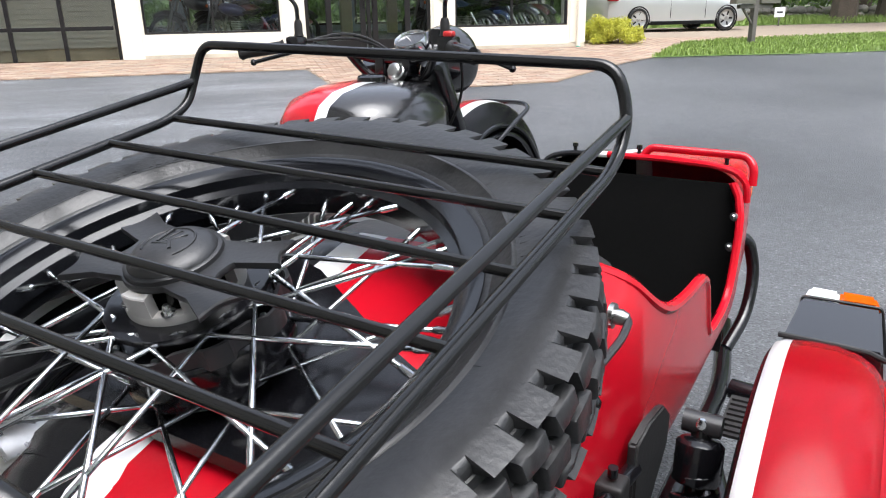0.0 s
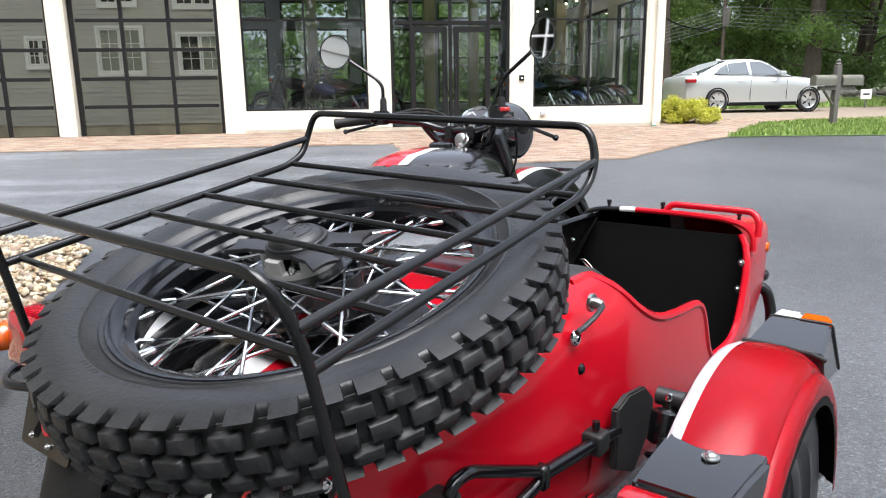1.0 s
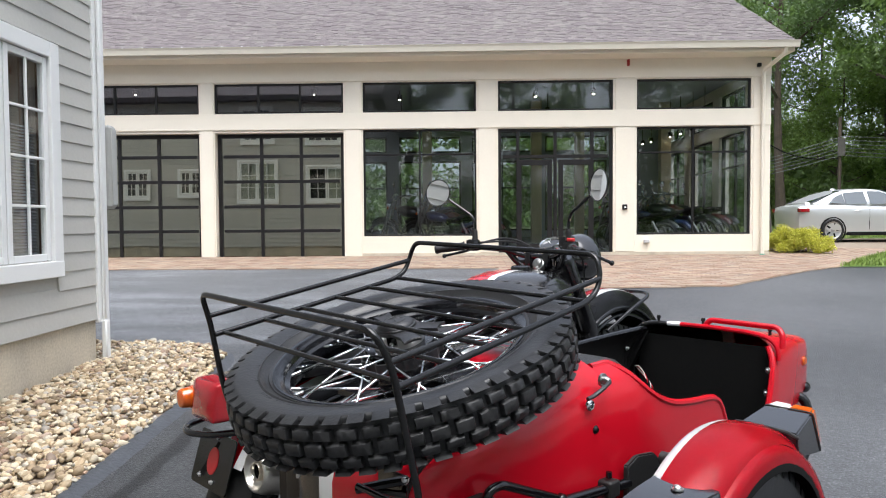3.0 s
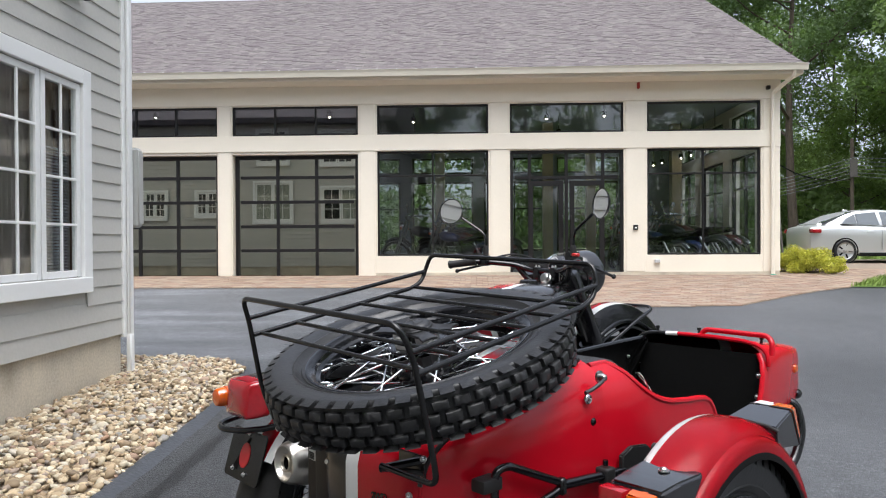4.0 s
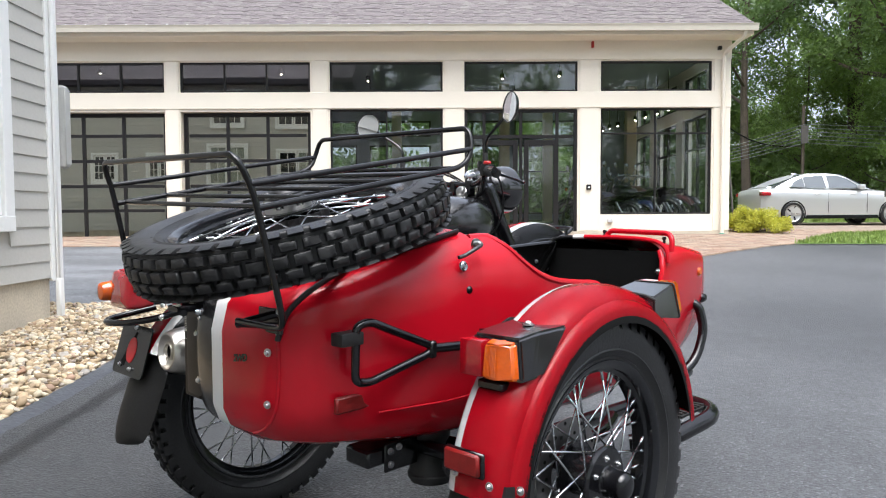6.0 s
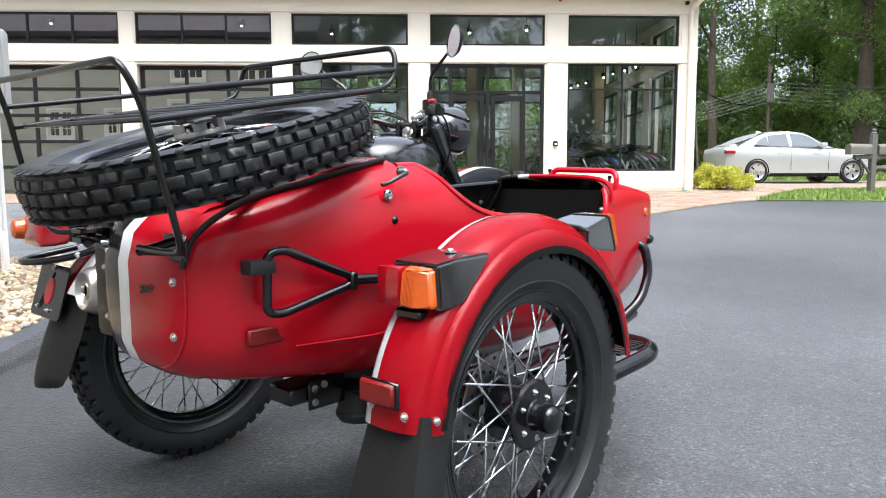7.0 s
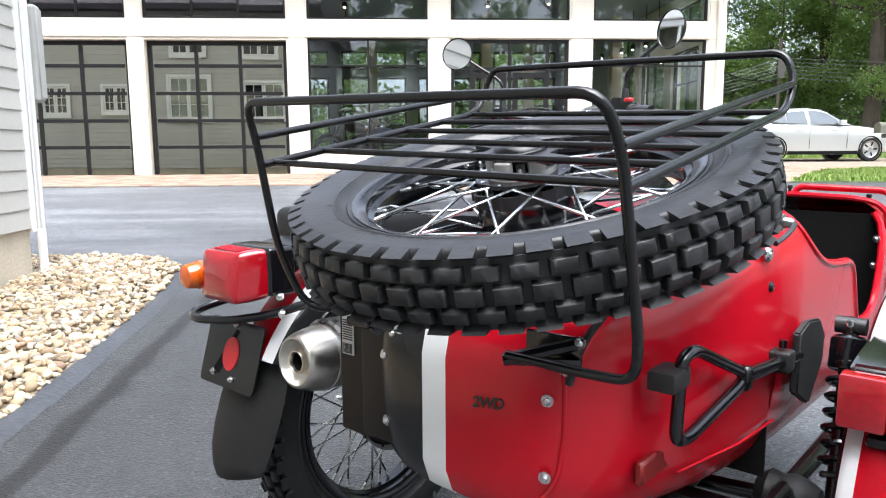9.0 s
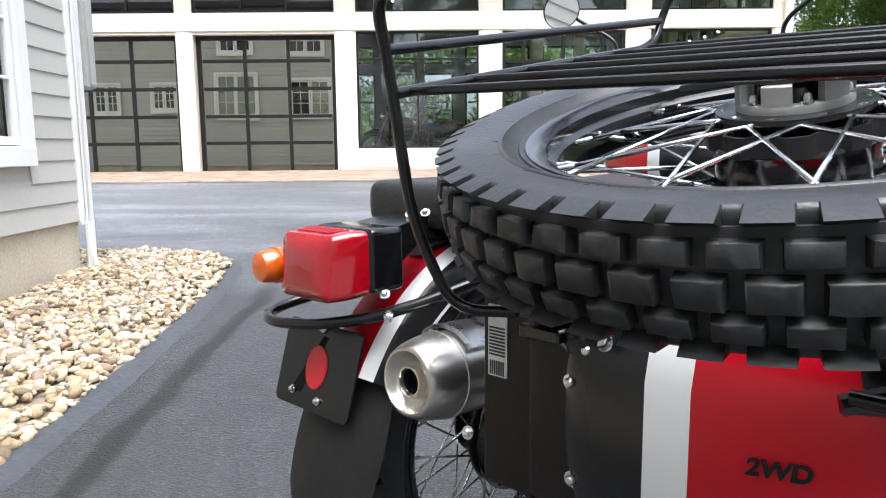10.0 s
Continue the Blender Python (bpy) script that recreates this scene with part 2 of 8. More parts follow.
# ---- mesh helpers ----
def obj(name, bm, material, smooth=False):
    """One mesh object from a bmesh."""
    me = bpy.data.meshes.new(name)
    bmesh.ops.recalc_face_normals(bm, faces=bm.faces)
    bm.to_mesh(me)
    bm.free()
    if smooth:
        for p in me.polygons:
            p.use_smooth = True
        me.set_sharp_from_angle(angle=radians(38))
    for m in material if isinstance(material, (list, tuple)) else [material]:
        me.materials.append(m)
    return new(name, me)


def part(name, bm, material, parent, label="", smooth=True):
    """A bmesh linked as one mesh under a thing or a part."""
    ob = obj(name, bm, material, smooth)
    ob.parent = parent
    if label:
        ob["label"] = label
    return ob


def twin(ob, m=None, parent=None):
    """Another object on the same mesh."""
    o = new(ob.name.split(".")[0], ob.data)
    o.parent = parent if parent is not None else ob.parent
    if m is not None:
        o.matrix_basis = m
    return o


def empty(name, m=None):
    e = new(name)
    e.empty_display_size = 0.1
    if m is not None:
        e.matrix_basis = m
    return e


def box(bm, x0, x1, y0, y1, z0, z1, bevel=0.0, m=None, segs=1):
    r = bmesh.ops.create_cube(bm, size=1)
    vs = r["verts"]
    for v in vs:
        v.co = Vector((x0 + (v.co.x + 0.5) * (x1 - x0), y0 + (v.co.y + 0.5) * (y1 - y0), z0 + (v.co.z + 0.5) * (z1 - z0)))
        if m is not None:
            v.co = m @ v.co
    if bevel:
        es = list({e for v in vs for e in v.link_edges})
        bmesh.ops.bevel(bm, geom=es, offset=bevel, segments=segs, affect="EDGES", profile=0.6)
    return bm


def boxed(*a, **k):
    return box(bmesh.new(), *a, **k)


def ring_faces(bm, rings, closed=True, cyclic=False):
    n = len(rings[0])
    pairs = list(zip(rings, rings[1:])) + ([(rings[-1], rings[0])] if cyclic else [])
    for a, b in pairs:
        for i in range(n if closed else n - 1):
            j = (i + 1) % n
            try:
                bm.faces.new((a[i], a[j], b[j], b[i]))
            except ValueError:
                pass


def loft(bm, rows, closed=True, cap=(True, True), cyclic=False):
    rings = [[bm.verts.new(p) for p in row] for row in rows]
    ring_faces(bm, rings, closed, cyclic)
    if closed and not cyclic:
        if cap[0]:
            bm.faces.new(list(reversed(rings[0])))
        if cap[1]:
            bm.faces.new(rings[-1])
    return rings


def rounded(points, radius, steps=5, cyclic=False):
    """A line through the points with its corners rounded off."""
    ps, out, n = [Vector(p) for p in points], [], len(points)
    for i, p in enumerate(ps):
        if not cyclic and i in (0, n - 1):
            out.append(p)
            continue
        a, b = ps[i - 1] - p, ps[(i + 1) % n] - p
        r = radius[i] if isinstance(radius, (list, tuple)) else radius
        d = min(r, a.length * 0.48, b.length * 0.48)
        if d < 1e-5:
            out.append(p)
            continue
        p0, p1 = p + a.normalized() * d, p + b.normalized() * d
        for k in range(steps + 1):
            t = k / steps
            out.append((1 - t) ** 2 * p0 + 2 * t * (1 - t) * p + t * t * p1)
    return out


def tube(bm, points, r, segs=10, cyclic=False, cap=True, squash=1.0):
    """A round bar along a line."""
    ps, rows = [Vector(p) for p in points], []
    n, up = len(ps), None
    for i, p in enumerate(ps):
        a = ps[i - 1] if (i or cyclic) else p
        b = ps[(i + 1) % n] if (i < n - 1 or cyclic) else p
        d = (b - a).normalized()
        if up is None:
            up = d.orthogonal().normalized()
        up = (up - d * up.dot(d)).normalized()
        side = d.cross(up)
        rr = r[i] if isinstance(r, (list, tuple)) else r
        rows.append([p + (up * math.cos(t) + side * math.sin(t) * squash) * rr for t in (2 * math.pi * k / segs for k in range(segs))])
    loft(bm, rows, True, (cap, cap), cyclic)
    return bm


def bar(points, r, radius=0.0, segs=10, steps=5, cyclic=False):
    bm = bmesh.new()
    return tube(bm, rounded(points, radius, steps, cyclic) if radius else points, r, segs, cyclic)


def lathe(bm, profile, m=None, segs=32, closed=False, sweep=2 * math.pi):
    """Turns (radius, height) points round the local z axis."""
    m = m or Matrix()
    full = abs(sweep - 2 * math.pi) < 1e-6
    rows = []
    for k in range(segs if full else segs + 1):
        t = sweep * k / segs
        rows.append([m @ Vector((r * math.cos(t), r * math.sin(t), z)) for r, z in profile])
    rings = [[bm.verts.new(p) for p in row] for row in rows]
    ring_faces(bm, rings, closed, full)
    bmesh.ops.remove_doubles(bm, verts=[v for ring in rings for v in ring], dist=1e-6)
    return bm


def lathed(profile, m=None, segs=32, **k):
    return lathe(bmesh.new(), profile, m, segs, **k)


def bolt_mesh(bm, at, direction, r=0.007, h=0.005):
    q = Vector(direction).to_track_quat("Z", "Y").to_matrix().to_4x4()
    m = Matrix.Translation(at) @ q
    lathe(bm, [(0, h * 1.6), (r * 0.55, h * 1.5), (r * 0.85, h), (r * 0.85, h * 0.4), (r * 1.35, h * 0.4), (r * 1.35, 0)], m, 10)
    return bm


def bolts(parent, places, direction, material, name="bolt", r=0.007, label=""):
    for at in places:
        part(name, bolt_mesh(bmesh.new(), at, direction, r), material, parent, label)


def lerp_table(table, x):
    if x <= table[0][0]:
        return table[0][1]
    for (a, va), (b, vb) in zip(table, table[1:]):
        if x <= b:
            return va + (vb - va) * (x - a) / (b - a)
    return table[-1][1]


def structure(ob, label, category=""):
    return tagged(ob, label, category, kind="structure")


# ---- ground ----
def ground_z(y, x=0.0):
    """The lot is level round the bike and climbs towards the showroom, a little less past its end."""
    f = min(1.0, max(0.0, (x - 5.0) / 5.0))
    return climb(y) * (1 - 0.17 * f * f * (3 - 2 * f))


def climb(y):
    if y < 1.25:
        return 0.0
    if y < 5.0:
        return 0.0067 * (y - 1.25) ** 2
    if y < 16.7:
        return 0.0942 + 0.0503 * (y - 5)
    if y < 60:
        return 0.6827 + 0.02 * (y - 16.7)
    return 1.5487


def sheet(outline_x, rows_y, lift, extra=None):
    """A sheet that follows the ground; outline_x(y) gives its two edges."""
    bm = bmesh.new()
    rows = []
    for y in rows_y:
        xs = outline_x(y)
        rows.append([bm.verts.new((x, y, ground_z(y, x) + lift)) for x in xs])
    ring_faces(bm, rows, False)
    return bm


YS = [-400, -150, -60, -30, -15, -8, -4, 0, 1.25] + [1.25 + 0.25 * k for k in range(1, 16)] + [6, 8, 10, 12, 14, 16.7, 20, 30, 45, 60, 100, 200, 500]
structure(obj("ground", sheet(lambda y: (-500, -100, -40, -15, 0, 5, 6, 7, 8, 9, 10, 15, 40, 100, 500), YS, -0.012), EARTH, True), "dark leaf-covered woodland ground with patchy low green growth", "ground")
YR = [y for y in YS if -30 <= y <= 16.7] + [13.0, 13.6]
YR = sorted(YR)


structure(obj("road", sheet(lambda y: (-40, -20, -10, -3, 0, 3, 5, 6, 7, 8, 9, 10, 14, 25, 45), [y for y in YR if y <= 14], 0.0), ASPHALT, True), "dark grey asphalt parking lot with worn paler patches", "asphalt lot")


# ---- showroom building ----
FY, WT = 12.754, 0.22
FLOOR = 0.47
X0, X1 = -14.0, 5.86
EAVE, RIDGE_Y, RIDGE_Z = 4.36, 18.9, 8.0


def wall_with_holes(bm, x0, x1, z0, z1, y0, y1, holes, m=None):
    """A slab of boxes round rectangular holes, cut into columns."""
    xs = sorted({x0, x1, *[h[0] for h in holes], *[h[1] for h in holes]})
    for a, b in zip(xs, xs[1:]):
        gaps = sorted((h[2], h[3]) for h in holes if h[0] <= a and h[1] >= b)
        z = z0
        for g0, g1 in gaps + [(z1, z1)]:
            if g0 - z > 1e-4:
                box(bm, a, b, y0, y1, z, g0, m=m)
            z = max(z, g1)
    bmesh.ops.remove_doubles(bm, verts=bm.verts, dist=1e-5)
    return bm


BAYS = [("garage", -7.45, -4.955), ("garage", -4.655, -2.172), ("window", -1.80, 0.36), ("door", 0.775, 2.947), ("window", 3.39, 5.525)]
UP0, UP1 = 3.245, 3.815
holes = []
for kind, a, b in BAYS:
    holes.append((a, b, UP0, UP1))
    holes.append((a, b, {"garage": 0.40, "window": 0.885, "door": 0.40}[kind], {"garage": 2.88, "window": 2.92, "door": 2.91}[kind]))
holes += [(-10.2, -7.75, UP0, UP1), (-10.2, -7.75, 0.40, 2.88)]
structure(obj("wall_south", wall_with_holes(bmesh.new(), X0, X1, 0.25, 4.22, FY, FY + WT, holes), CREAM), "cream painted showroom front wall with large bays", "wall")
bm = bmesh.new()
END_M = Matrix(((0, 1, 0, X1 - WT), (1, 0, 0, 0), (0, 0, 1, 0), (0, 0, 0, 1)))
wall_with_holes(bm, FY + WT, 19.6, 0.25, 4.3, 0.0, WT, [h for a, b in ((13.35, 14.75), (15.15, 16.75), (17.15, 18.75)) for h in ((a, b, 0.75, 2.92), (a, b, 3.2, 3.8))], END_M)
box(bm, X0, X0 + WT, FY + WT, 19.4, 0.25, 4.3)
for x in (X0, X1 - WT):
    loft(bm, [[(xx, 12.95, 4.3), (xx, 19.6, 4.3), (xx, 19.6, 7.5), (xx, RIDGE_Y, RIDGE_Z - 0.08), (xx, 12.95, 4.65)] for xx in (x, x + WT)])
box(bm, X0 + WT, X1 - WT, 19.42, 19.58, 4.3, 7.5)
structure(obj("wall_east", bm, CREAM), "cream painted end walls of the showroom", "wall")
REAR_BAYS = [(-5.9, -4.15), (-3.8, -2.05), (-1.70, 0.05), (0.37, 2.10), (2.44, 4.18)]
END_BAYS = [(13.35, 14.75), (15.15, 16.75), (17.15, 18.75)]
structure(obj("wall_north", wall_with_holes(bmesh.new(), X0, X1 - WT, 0.25, 4.3, 19.4, 19.6, [h for a, b in REAR_BAYS for h in ((a, b, 0.9, 2.88), (a, b, 3.12, 3.57))]), INNER), "rear wall of the showroom with window bays", "wall")
structure(obj("ceiling", boxed(X0 + WT, X1 - WT, FY + WT, 19.4, 4.0, 4.1), INNER), "plain dim showroom ceiling", "ceiling")
structure(obj("floor", boxed(X0 + WT, X1 - WT, FY + WT, 19.4, FLOOR - 0.1, FLOOR), INNER_FLOOR), "polished grey showroom floor", "floor")
structure(obj("trim_foundation", boxed(-1.83, X1 + 0.01, FY - 0.02, FY, 0.3, 0.56), CONCRETE), "grey concrete foundation strip under the showroom wall", "foundation")
# raised boards on the wall: posts, rails and frieze
bm = bmesh.new()
xs = [-7.75, -7.45, -4.955, -4.655, -2.172, -1.80, 0.36, 0.775, 2.947, 3.39, 5.525]
for a, b in [(-7.72, -7.48), (-4.93, -4.68), (-2.13, -1.84), (0.40, 0.735), (2.985, 3.35), (5.56, X1 + 0.015)]:
    box(bm, a, b, FY - 0.018, FY, 0.57 if a > -2.0 else 0.42, 3.835, 0.004)
structure(obj("trim_posts", bm, CREAM), "cream boards cladding the posts between bays", "trim")
structure(obj("trim_rail", boxed(X0, X1 + 0.02, FY - 0.030, FY - 0.018, 2.93, 3.235, 0.003), CREAM), "cream horizontal band between upper and lower windows", "trim")
structure(obj("trim_frieze", boxed(X0, X1 + 0.02, FY - 0.034, FY - 0.0, 3.835, 4.23, 0.003), CREAM), "cream frieze board under the eave", "trim")


def grid_window(name, a, b, z0, z1, ys, uprights, rails, glass, label, category, frame_w=0.05, bar_w=0.035, kind="structure", handles=()):
    """A framed, divided window: frame bars, mullions and one pane per light."""
    w = empty(name, Matrix.Translation((0, 0, 0)))
    tagged(w, label, category, kind=kind)
    d0, d1 = ys, ys + 0.07
    for q in ((a, a + frame_w, z0, z1), (b - frame_w, b, z0, z1), (a + frame_w, b - frame_w, z0, z0 + frame_w), (a + frame_w, b - frame_w, z1 - frame_w, z1)):
        part("window_frame", boxed(q[0], q[1], d0, d1, q[2], q[3], 0.004), DARK_FRAME, w, smooth=False)
    vx = [a + frame_w + (b - a - 2 * frame_w) * f for f in uprights]
    hz = [z0 + frame_w + (z1 - z0 - 2 * frame_w) * f for f in rails]
    for x in vx:
        part("mullion", boxed(x - bar_w / 2, x + bar_w / 2, d0 + 0.006, d1 - 0.006, z0 + frame_w, z1 - frame_w, 0.003), DARK_FRAME, w, smooth=False)
    ex = [a + frame_w, *vx, b - frame_w]
    for z in hz:
        for p, q in zip(ex, ex[1:]):
            part("muntin", boxed(p + bar_w / 2, q - bar_w / 2, d0 + 0.008, d1 - 0.008, z - bar_w / 2, z + bar_w / 2, 0.003), DARK_FRAME, w, smooth=False)
    ez = [z0 + frame_w, *hz, z1 - frame_w]
    for p, q in zip(ex, ex[1:]):
        for r, s in zip(ez, ez[1:]):
            pane = part("pane", boxed(p, q, d0 + 0.032, d0 + 0.036, r, s), glass, w, smooth=False)
            tilt = random.uniform(-0.12, 0.12), random.uniform(-0.12, 0.12)
            c = Vector(((p + q) / 2, d0 + 0.034, (r + s) / 2))
            pane.matrix_basis = Matrix.Translation(c) @ pose(0, 0, 0, tilt[0], 0, tilt[1]) @ Matrix.Translation(-c)
            pane.visible_shadow = False
    return w


thirds = (1 / 3, 2 / 3)
for k, (a, b) in enumerate(REAR_BAYS):
    grid_window("window_%d" % (20 + 2 * k), a, b, 0.9, 2.88, 19.45, (0.5,), (0.62,), GLASS, "dark-framed window in the rear wall of the showroom", "window", 0.05, 0.04)
    grid_window("window_%d" % (21 + 2 * k), a, b, 3.12, 3.57, 19.45, (0.5,), (), GLASS, "dark-framed clerestory window in the rear wall", "window", 0.05, 0.04)
for k, (a, b) in enumerate(END_BAYS):
    for z0, z1, rl in ((0.75, 2.92, (0.7,)), (3.2, 3.8, ())):
        w = grid_window("window_%d" % (30 + 2 * k + (z0 > 3)), a, b, z0, z1, 0.06, (0.5,), rl, GLASS, "tall dark-framed window in the showroom end wall", "window", 0.05, 0.04)
        w.matrix_basis = END_M
n_win = 0
for kind, a, b in [("garage", -10.2, -7.75)] + BAYS:
    n_win += 1
    up = {"garage": thirds, "window": (), "door": ()}[kind]
    grid_window("window_%d" % n_win, a, b, UP0, UP1, FY + 0.03, up, (), TRANSOM_GLASS if kind == "garage" else GLASS, "long dark-framed transom window above a showroom bay", "window", 0.035)
    if kind == "garage":
        grid_window("garage_door", a + 0.01, b - 0.01, 0.42, 2.87, FY + 0.14, (1 / 3, 2 / 3), (0.22, 0.425, 0.635, 0.845), GARAGE_GLASS, "dark-framed glazed sectional garage door, closed", "garage door", 0.07, 0.06)
    elif kind == "window":
        grid_window("window_%d" % (n_win + 6), a, b, 0.885, 2.92, FY + 0.03, (0.5,), (0.775,), GLASS, "large dark-framed showroom display window", "window", 0.035, 0.03)
# entrance
ent = grid_window("door_1", 0.775, 2.947, 0.47, 2.91, FY + 0.04, (0.155, 0.5, 0.84), (0.80,), GLASS, "dark-framed glass double entrance doors with transom lights", "door", 0.06, 0.06)
for x in (1.78, 1.94):
    part("door_handle", bar([(x, FY + 0.02, 1.25), (x, FY - 0.03, 1.28), (x, FY - 0.03, 1.62), (x, FY + 0.02, 1.65)], 0.011, 0.02), DARK_FRAME, ent)
for a, b in ((1.13, 1.80), (1.92, 2.58)):
    for q in ((a, a + 0.09, 0.53, 2.32), (b - 0.09, b, 0.53, 2.32), (a + 0.09, b - 0.09, 0.53, 0.72), (a + 0.09, b - 0.09, 2.22, 2.32)):
        part("door_frame", boxed(q[0], q[1], FY + 0.025, FY + 0.06, q[2], q[3], 0.003), DARK_FRAME, ent, smooth=False)


# roof, soffit, gutter
def roof_plane(bm, x0, x1, y0, z0, y1, z1, t):
    n = Vector((0, -(z1 - z0), y1 - y0)).normalized() * t
    v = [bm.verts.new(p) for p in [(x0, y0, z0), (x1, y0, z0), (x1, y1, z1), (x0, y1, z1)]]
    w = [bm.verts.new(p.co - n) for p in v]
    for f in ([v[0], v[1], v[2], v[3]], [w[3], w[2], w[1], w[0]], [v[0], w[0], w[1], v[1]], [v[1], w[1], w[2], v[2]], [v[2], w[2], w[3], v[3]], [v[3], w[3], w[0], v[0]]):
        bm.faces.new(f)


OV_Y, OV_X = 12.25, 6.12
bm = bmesh.new()
roof_plane(bm, X0 - 0.3, OV_X, OV_Y, EAVE, RIDGE_Y, RIDGE_Z, 0.06)
roof_plane(bm, X0 - 0.3, OV_X, 19.95, 7.42, RIDGE_Y, RIDGE_Z, 0.06)
roof = structure(obj("roof", bm, SHINGLE), "brown-grey asphalt shingle gable roof of the showroom", "roof")
bm = bmesh.new()
rng = random.Random(4)
run = math.hypot(RIDGE_Y - OV_Y, RIDGE_Z - EAVE)
uy, uz = (RIDGE_Y - OV_Y) / run, (RIDGE_Z - EAVE) / run
k, s = 0, -0.02
verts, faces = [], []
while s < run - 0.03:
    x = X0 - 0.3 - rng.random() * 0.3
    while x < OV_X + 0.01:
        w = rng.choice((0.07, 0.10, 0.13, 0.17))
        a, b = max(x, X0 - 0.3), min(x + w - 0.003, OV_X + 0.015)
        if b - a > 0.02:
            t = rng.choice((0.005, 0.007, 0.011))
            base = len(verts)
            for (ss, h) in ((s, t), (s + 0.16, 0.003)):
                y, z = OV_Y + uy * ss - uz * h, EAVE + uz * ss + uy * h
                verts += [(a, y, z), (b, y, z)]
            y, z = OV_Y + uy * s, EAVE + uz * s
            verts += [(a, y, z), (b, y, z)]
            faces += [(base, base + 1, base + 3, base + 2), (base + 4, base + 5, base + 1, base)]
        x += w
    s += 0.112
me = bpy.data.meshes.new("shingles")
me.from_pydata(verts, [], faces)
me.materials.append(SHINGLE)
sh = tagged(new("shingles", me), kind="stuff")
sh.parent = roof
structure(obj("soffit", boxed(X0 - 0.3, OV_X - 0.02, OV_Y + 0.03, FY, 4.19, 4.22), CREAM), "cream soffit under the roof overhang", "soffit")
structure(obj("fascia", boxed(X0 - 0.3, OV_X - 0.02, OV_Y + 0.02, OV_Y + 0.045, 4.2, 4.37), CREAM), "cream fascia board along the eave", "trim")
bm = bmesh.new()
prof = [(0.0, 0.0), (-0.01, -0.105), (-0.085, -0.11), (-0.098, -0.03), (-0.115, 0.01), (-0.11, 0.012), (-0.092, -0.02), (-0.078, -0.098), (-0.018, -0.09), (-0.006, 0.0)]
loft(bm, [[(x, OV_Y + 0.02 + p, EAVE - 0.005 + q) for p, q in prof] for x in (X0 - 0.3, OV_X + 0.03)])
gut = tagged(obj("gutter", bm, GUTTER), "cream metal gutter running along the showroom eave", "gutter", kind="structure")
clip_me = None
for k in range(22):
    if clip_me is None:
        c = part("hanger_clip", boxed(-0.012, 0.012, -0.008, 0.02, 0.0, 0.012, 0.003), CHROME_CLIP, gut, "bright gutter hanger clip", smooth=False)
        clip_me = c.data
    else:
        c = new("hanger_clip", clip_me)
        c.parent = gut
    c.matrix_basis = Matrix.Translation((-7.6 + 0.368 * k, OV_Y - 0.085, EAVE + 0.006))
bm = bar([(5.93, OV_Y - 0.02, 4.26), (5.93, OV_Y + 0.02, 4.16), (5.72, FY - 0.07, 3.93), (5.72, FY - 0.07, 0.62), (5.72, FY - 0.07, 0.5)], 0.038, 0.06, 8)
dsp = tagged(obj("downspout", bm, CREAM, True), "cream downspout at the corner of the showroom", "downspout")
part("outlet", lathed([(0.045, 0), (0.045, 0.07), (0.04, 0.075)], Matrix.Translation((5.72, FY - 0.07, 0.44)), 12), mat("green pvc", (0.05, 0.32, 0.22), 0.5), dsp, "green plastic drain collar")
# fittings on the wall
kp = tagged(obj("entry_keypad", boxed(3.115, 3.205, FY - 0.06, FY - 0.018, 1.36, 1.46, 0.008), DARK_FRAME), "small black entry keypad beside the doors", "keypad")
part("button", boxed(3.14, 3.18, FY - 0.068, FY - 0.06, 1.39, 1.42, 0.003), TRIM_WHITE, kp, smooth=False)
ob = tagged(obj("outlet_cover", boxed(3.52, 3.62, FY - 0.07, FY, 0.73, 0.80, 0.01), mat("grey box", (0.5, 0.5, 0.5), 0.5)), "grey weatherproof outlet box low on the wall", "outlet")
tagged(obj("alarm_strobe", boxed(3.19, 3.24, FY - 0.09, FY - 0.03, 4.05, 4.17, 0.01), mat("red strobe", (0.35, 0.02, 0.015), 0.4)), "small red alarm strobe under the eave", "alarm")
tagged(obj("flood_light", boxed(5.60, 5.67, FY - 0.11, FY - 0.03, 4.0, 4.07, 0.012), DARK_FRAME), "small black security light under the eave", "lamp")


# ---- house with lap siding ----
HX, HY1, HY0 = -2.682, 4.56, -4.5
HTOP = 4.95
WIN = (2.875, 4.00, 0.80, 2.36)
house = structure(empty("house"), "grey lap-sided house with white trim on a concrete foundation", "house")
bm = wall_with_holes(bmesh.new(), 0, HY1 - HY0, 0.44, HTOP, -0.16, 0.0, [(WIN[0] - HY0 + 0.09, WIN[1] - HY0 - 0.09, WIN[2] + 0.1, WIN[3] - 0.09)])
wall = part("wall", bm, SIDING, house, smooth=False)
wall.matrix_basis = Matrix(((0, 1, 0, HX - 0.02), (1, 0, 0, HY0), (0, 0, 1, 0), (0, 0, 0, 1)))
NW = [(-4.81, -3.50, 1.76, 2.97), (-6.93, -5.66, 1.78, 3.13), (-8.84, -8.02, 1.97, 2.88), (-10.54, -9.69, 1.93, 2.84), (-4.80, -3.66, 3.60, 4.75), (-6.83, -5.74, 3.60, 4.75)]  # x from, x to, sill, head
bm = wall_with_holes(bmesh.new(), -14.0, HX - 0.18, 0.44, HTOP, HY1 - 0.18, HY1 - 0.02, [])
part("wall", bm, SIDING, house, smooth=False)
bm = boxed(-14.0, HX, HY0 - 0.2, HY0, 0, HTOP)
part("wall", bm, SIDING, house, smooth=False)
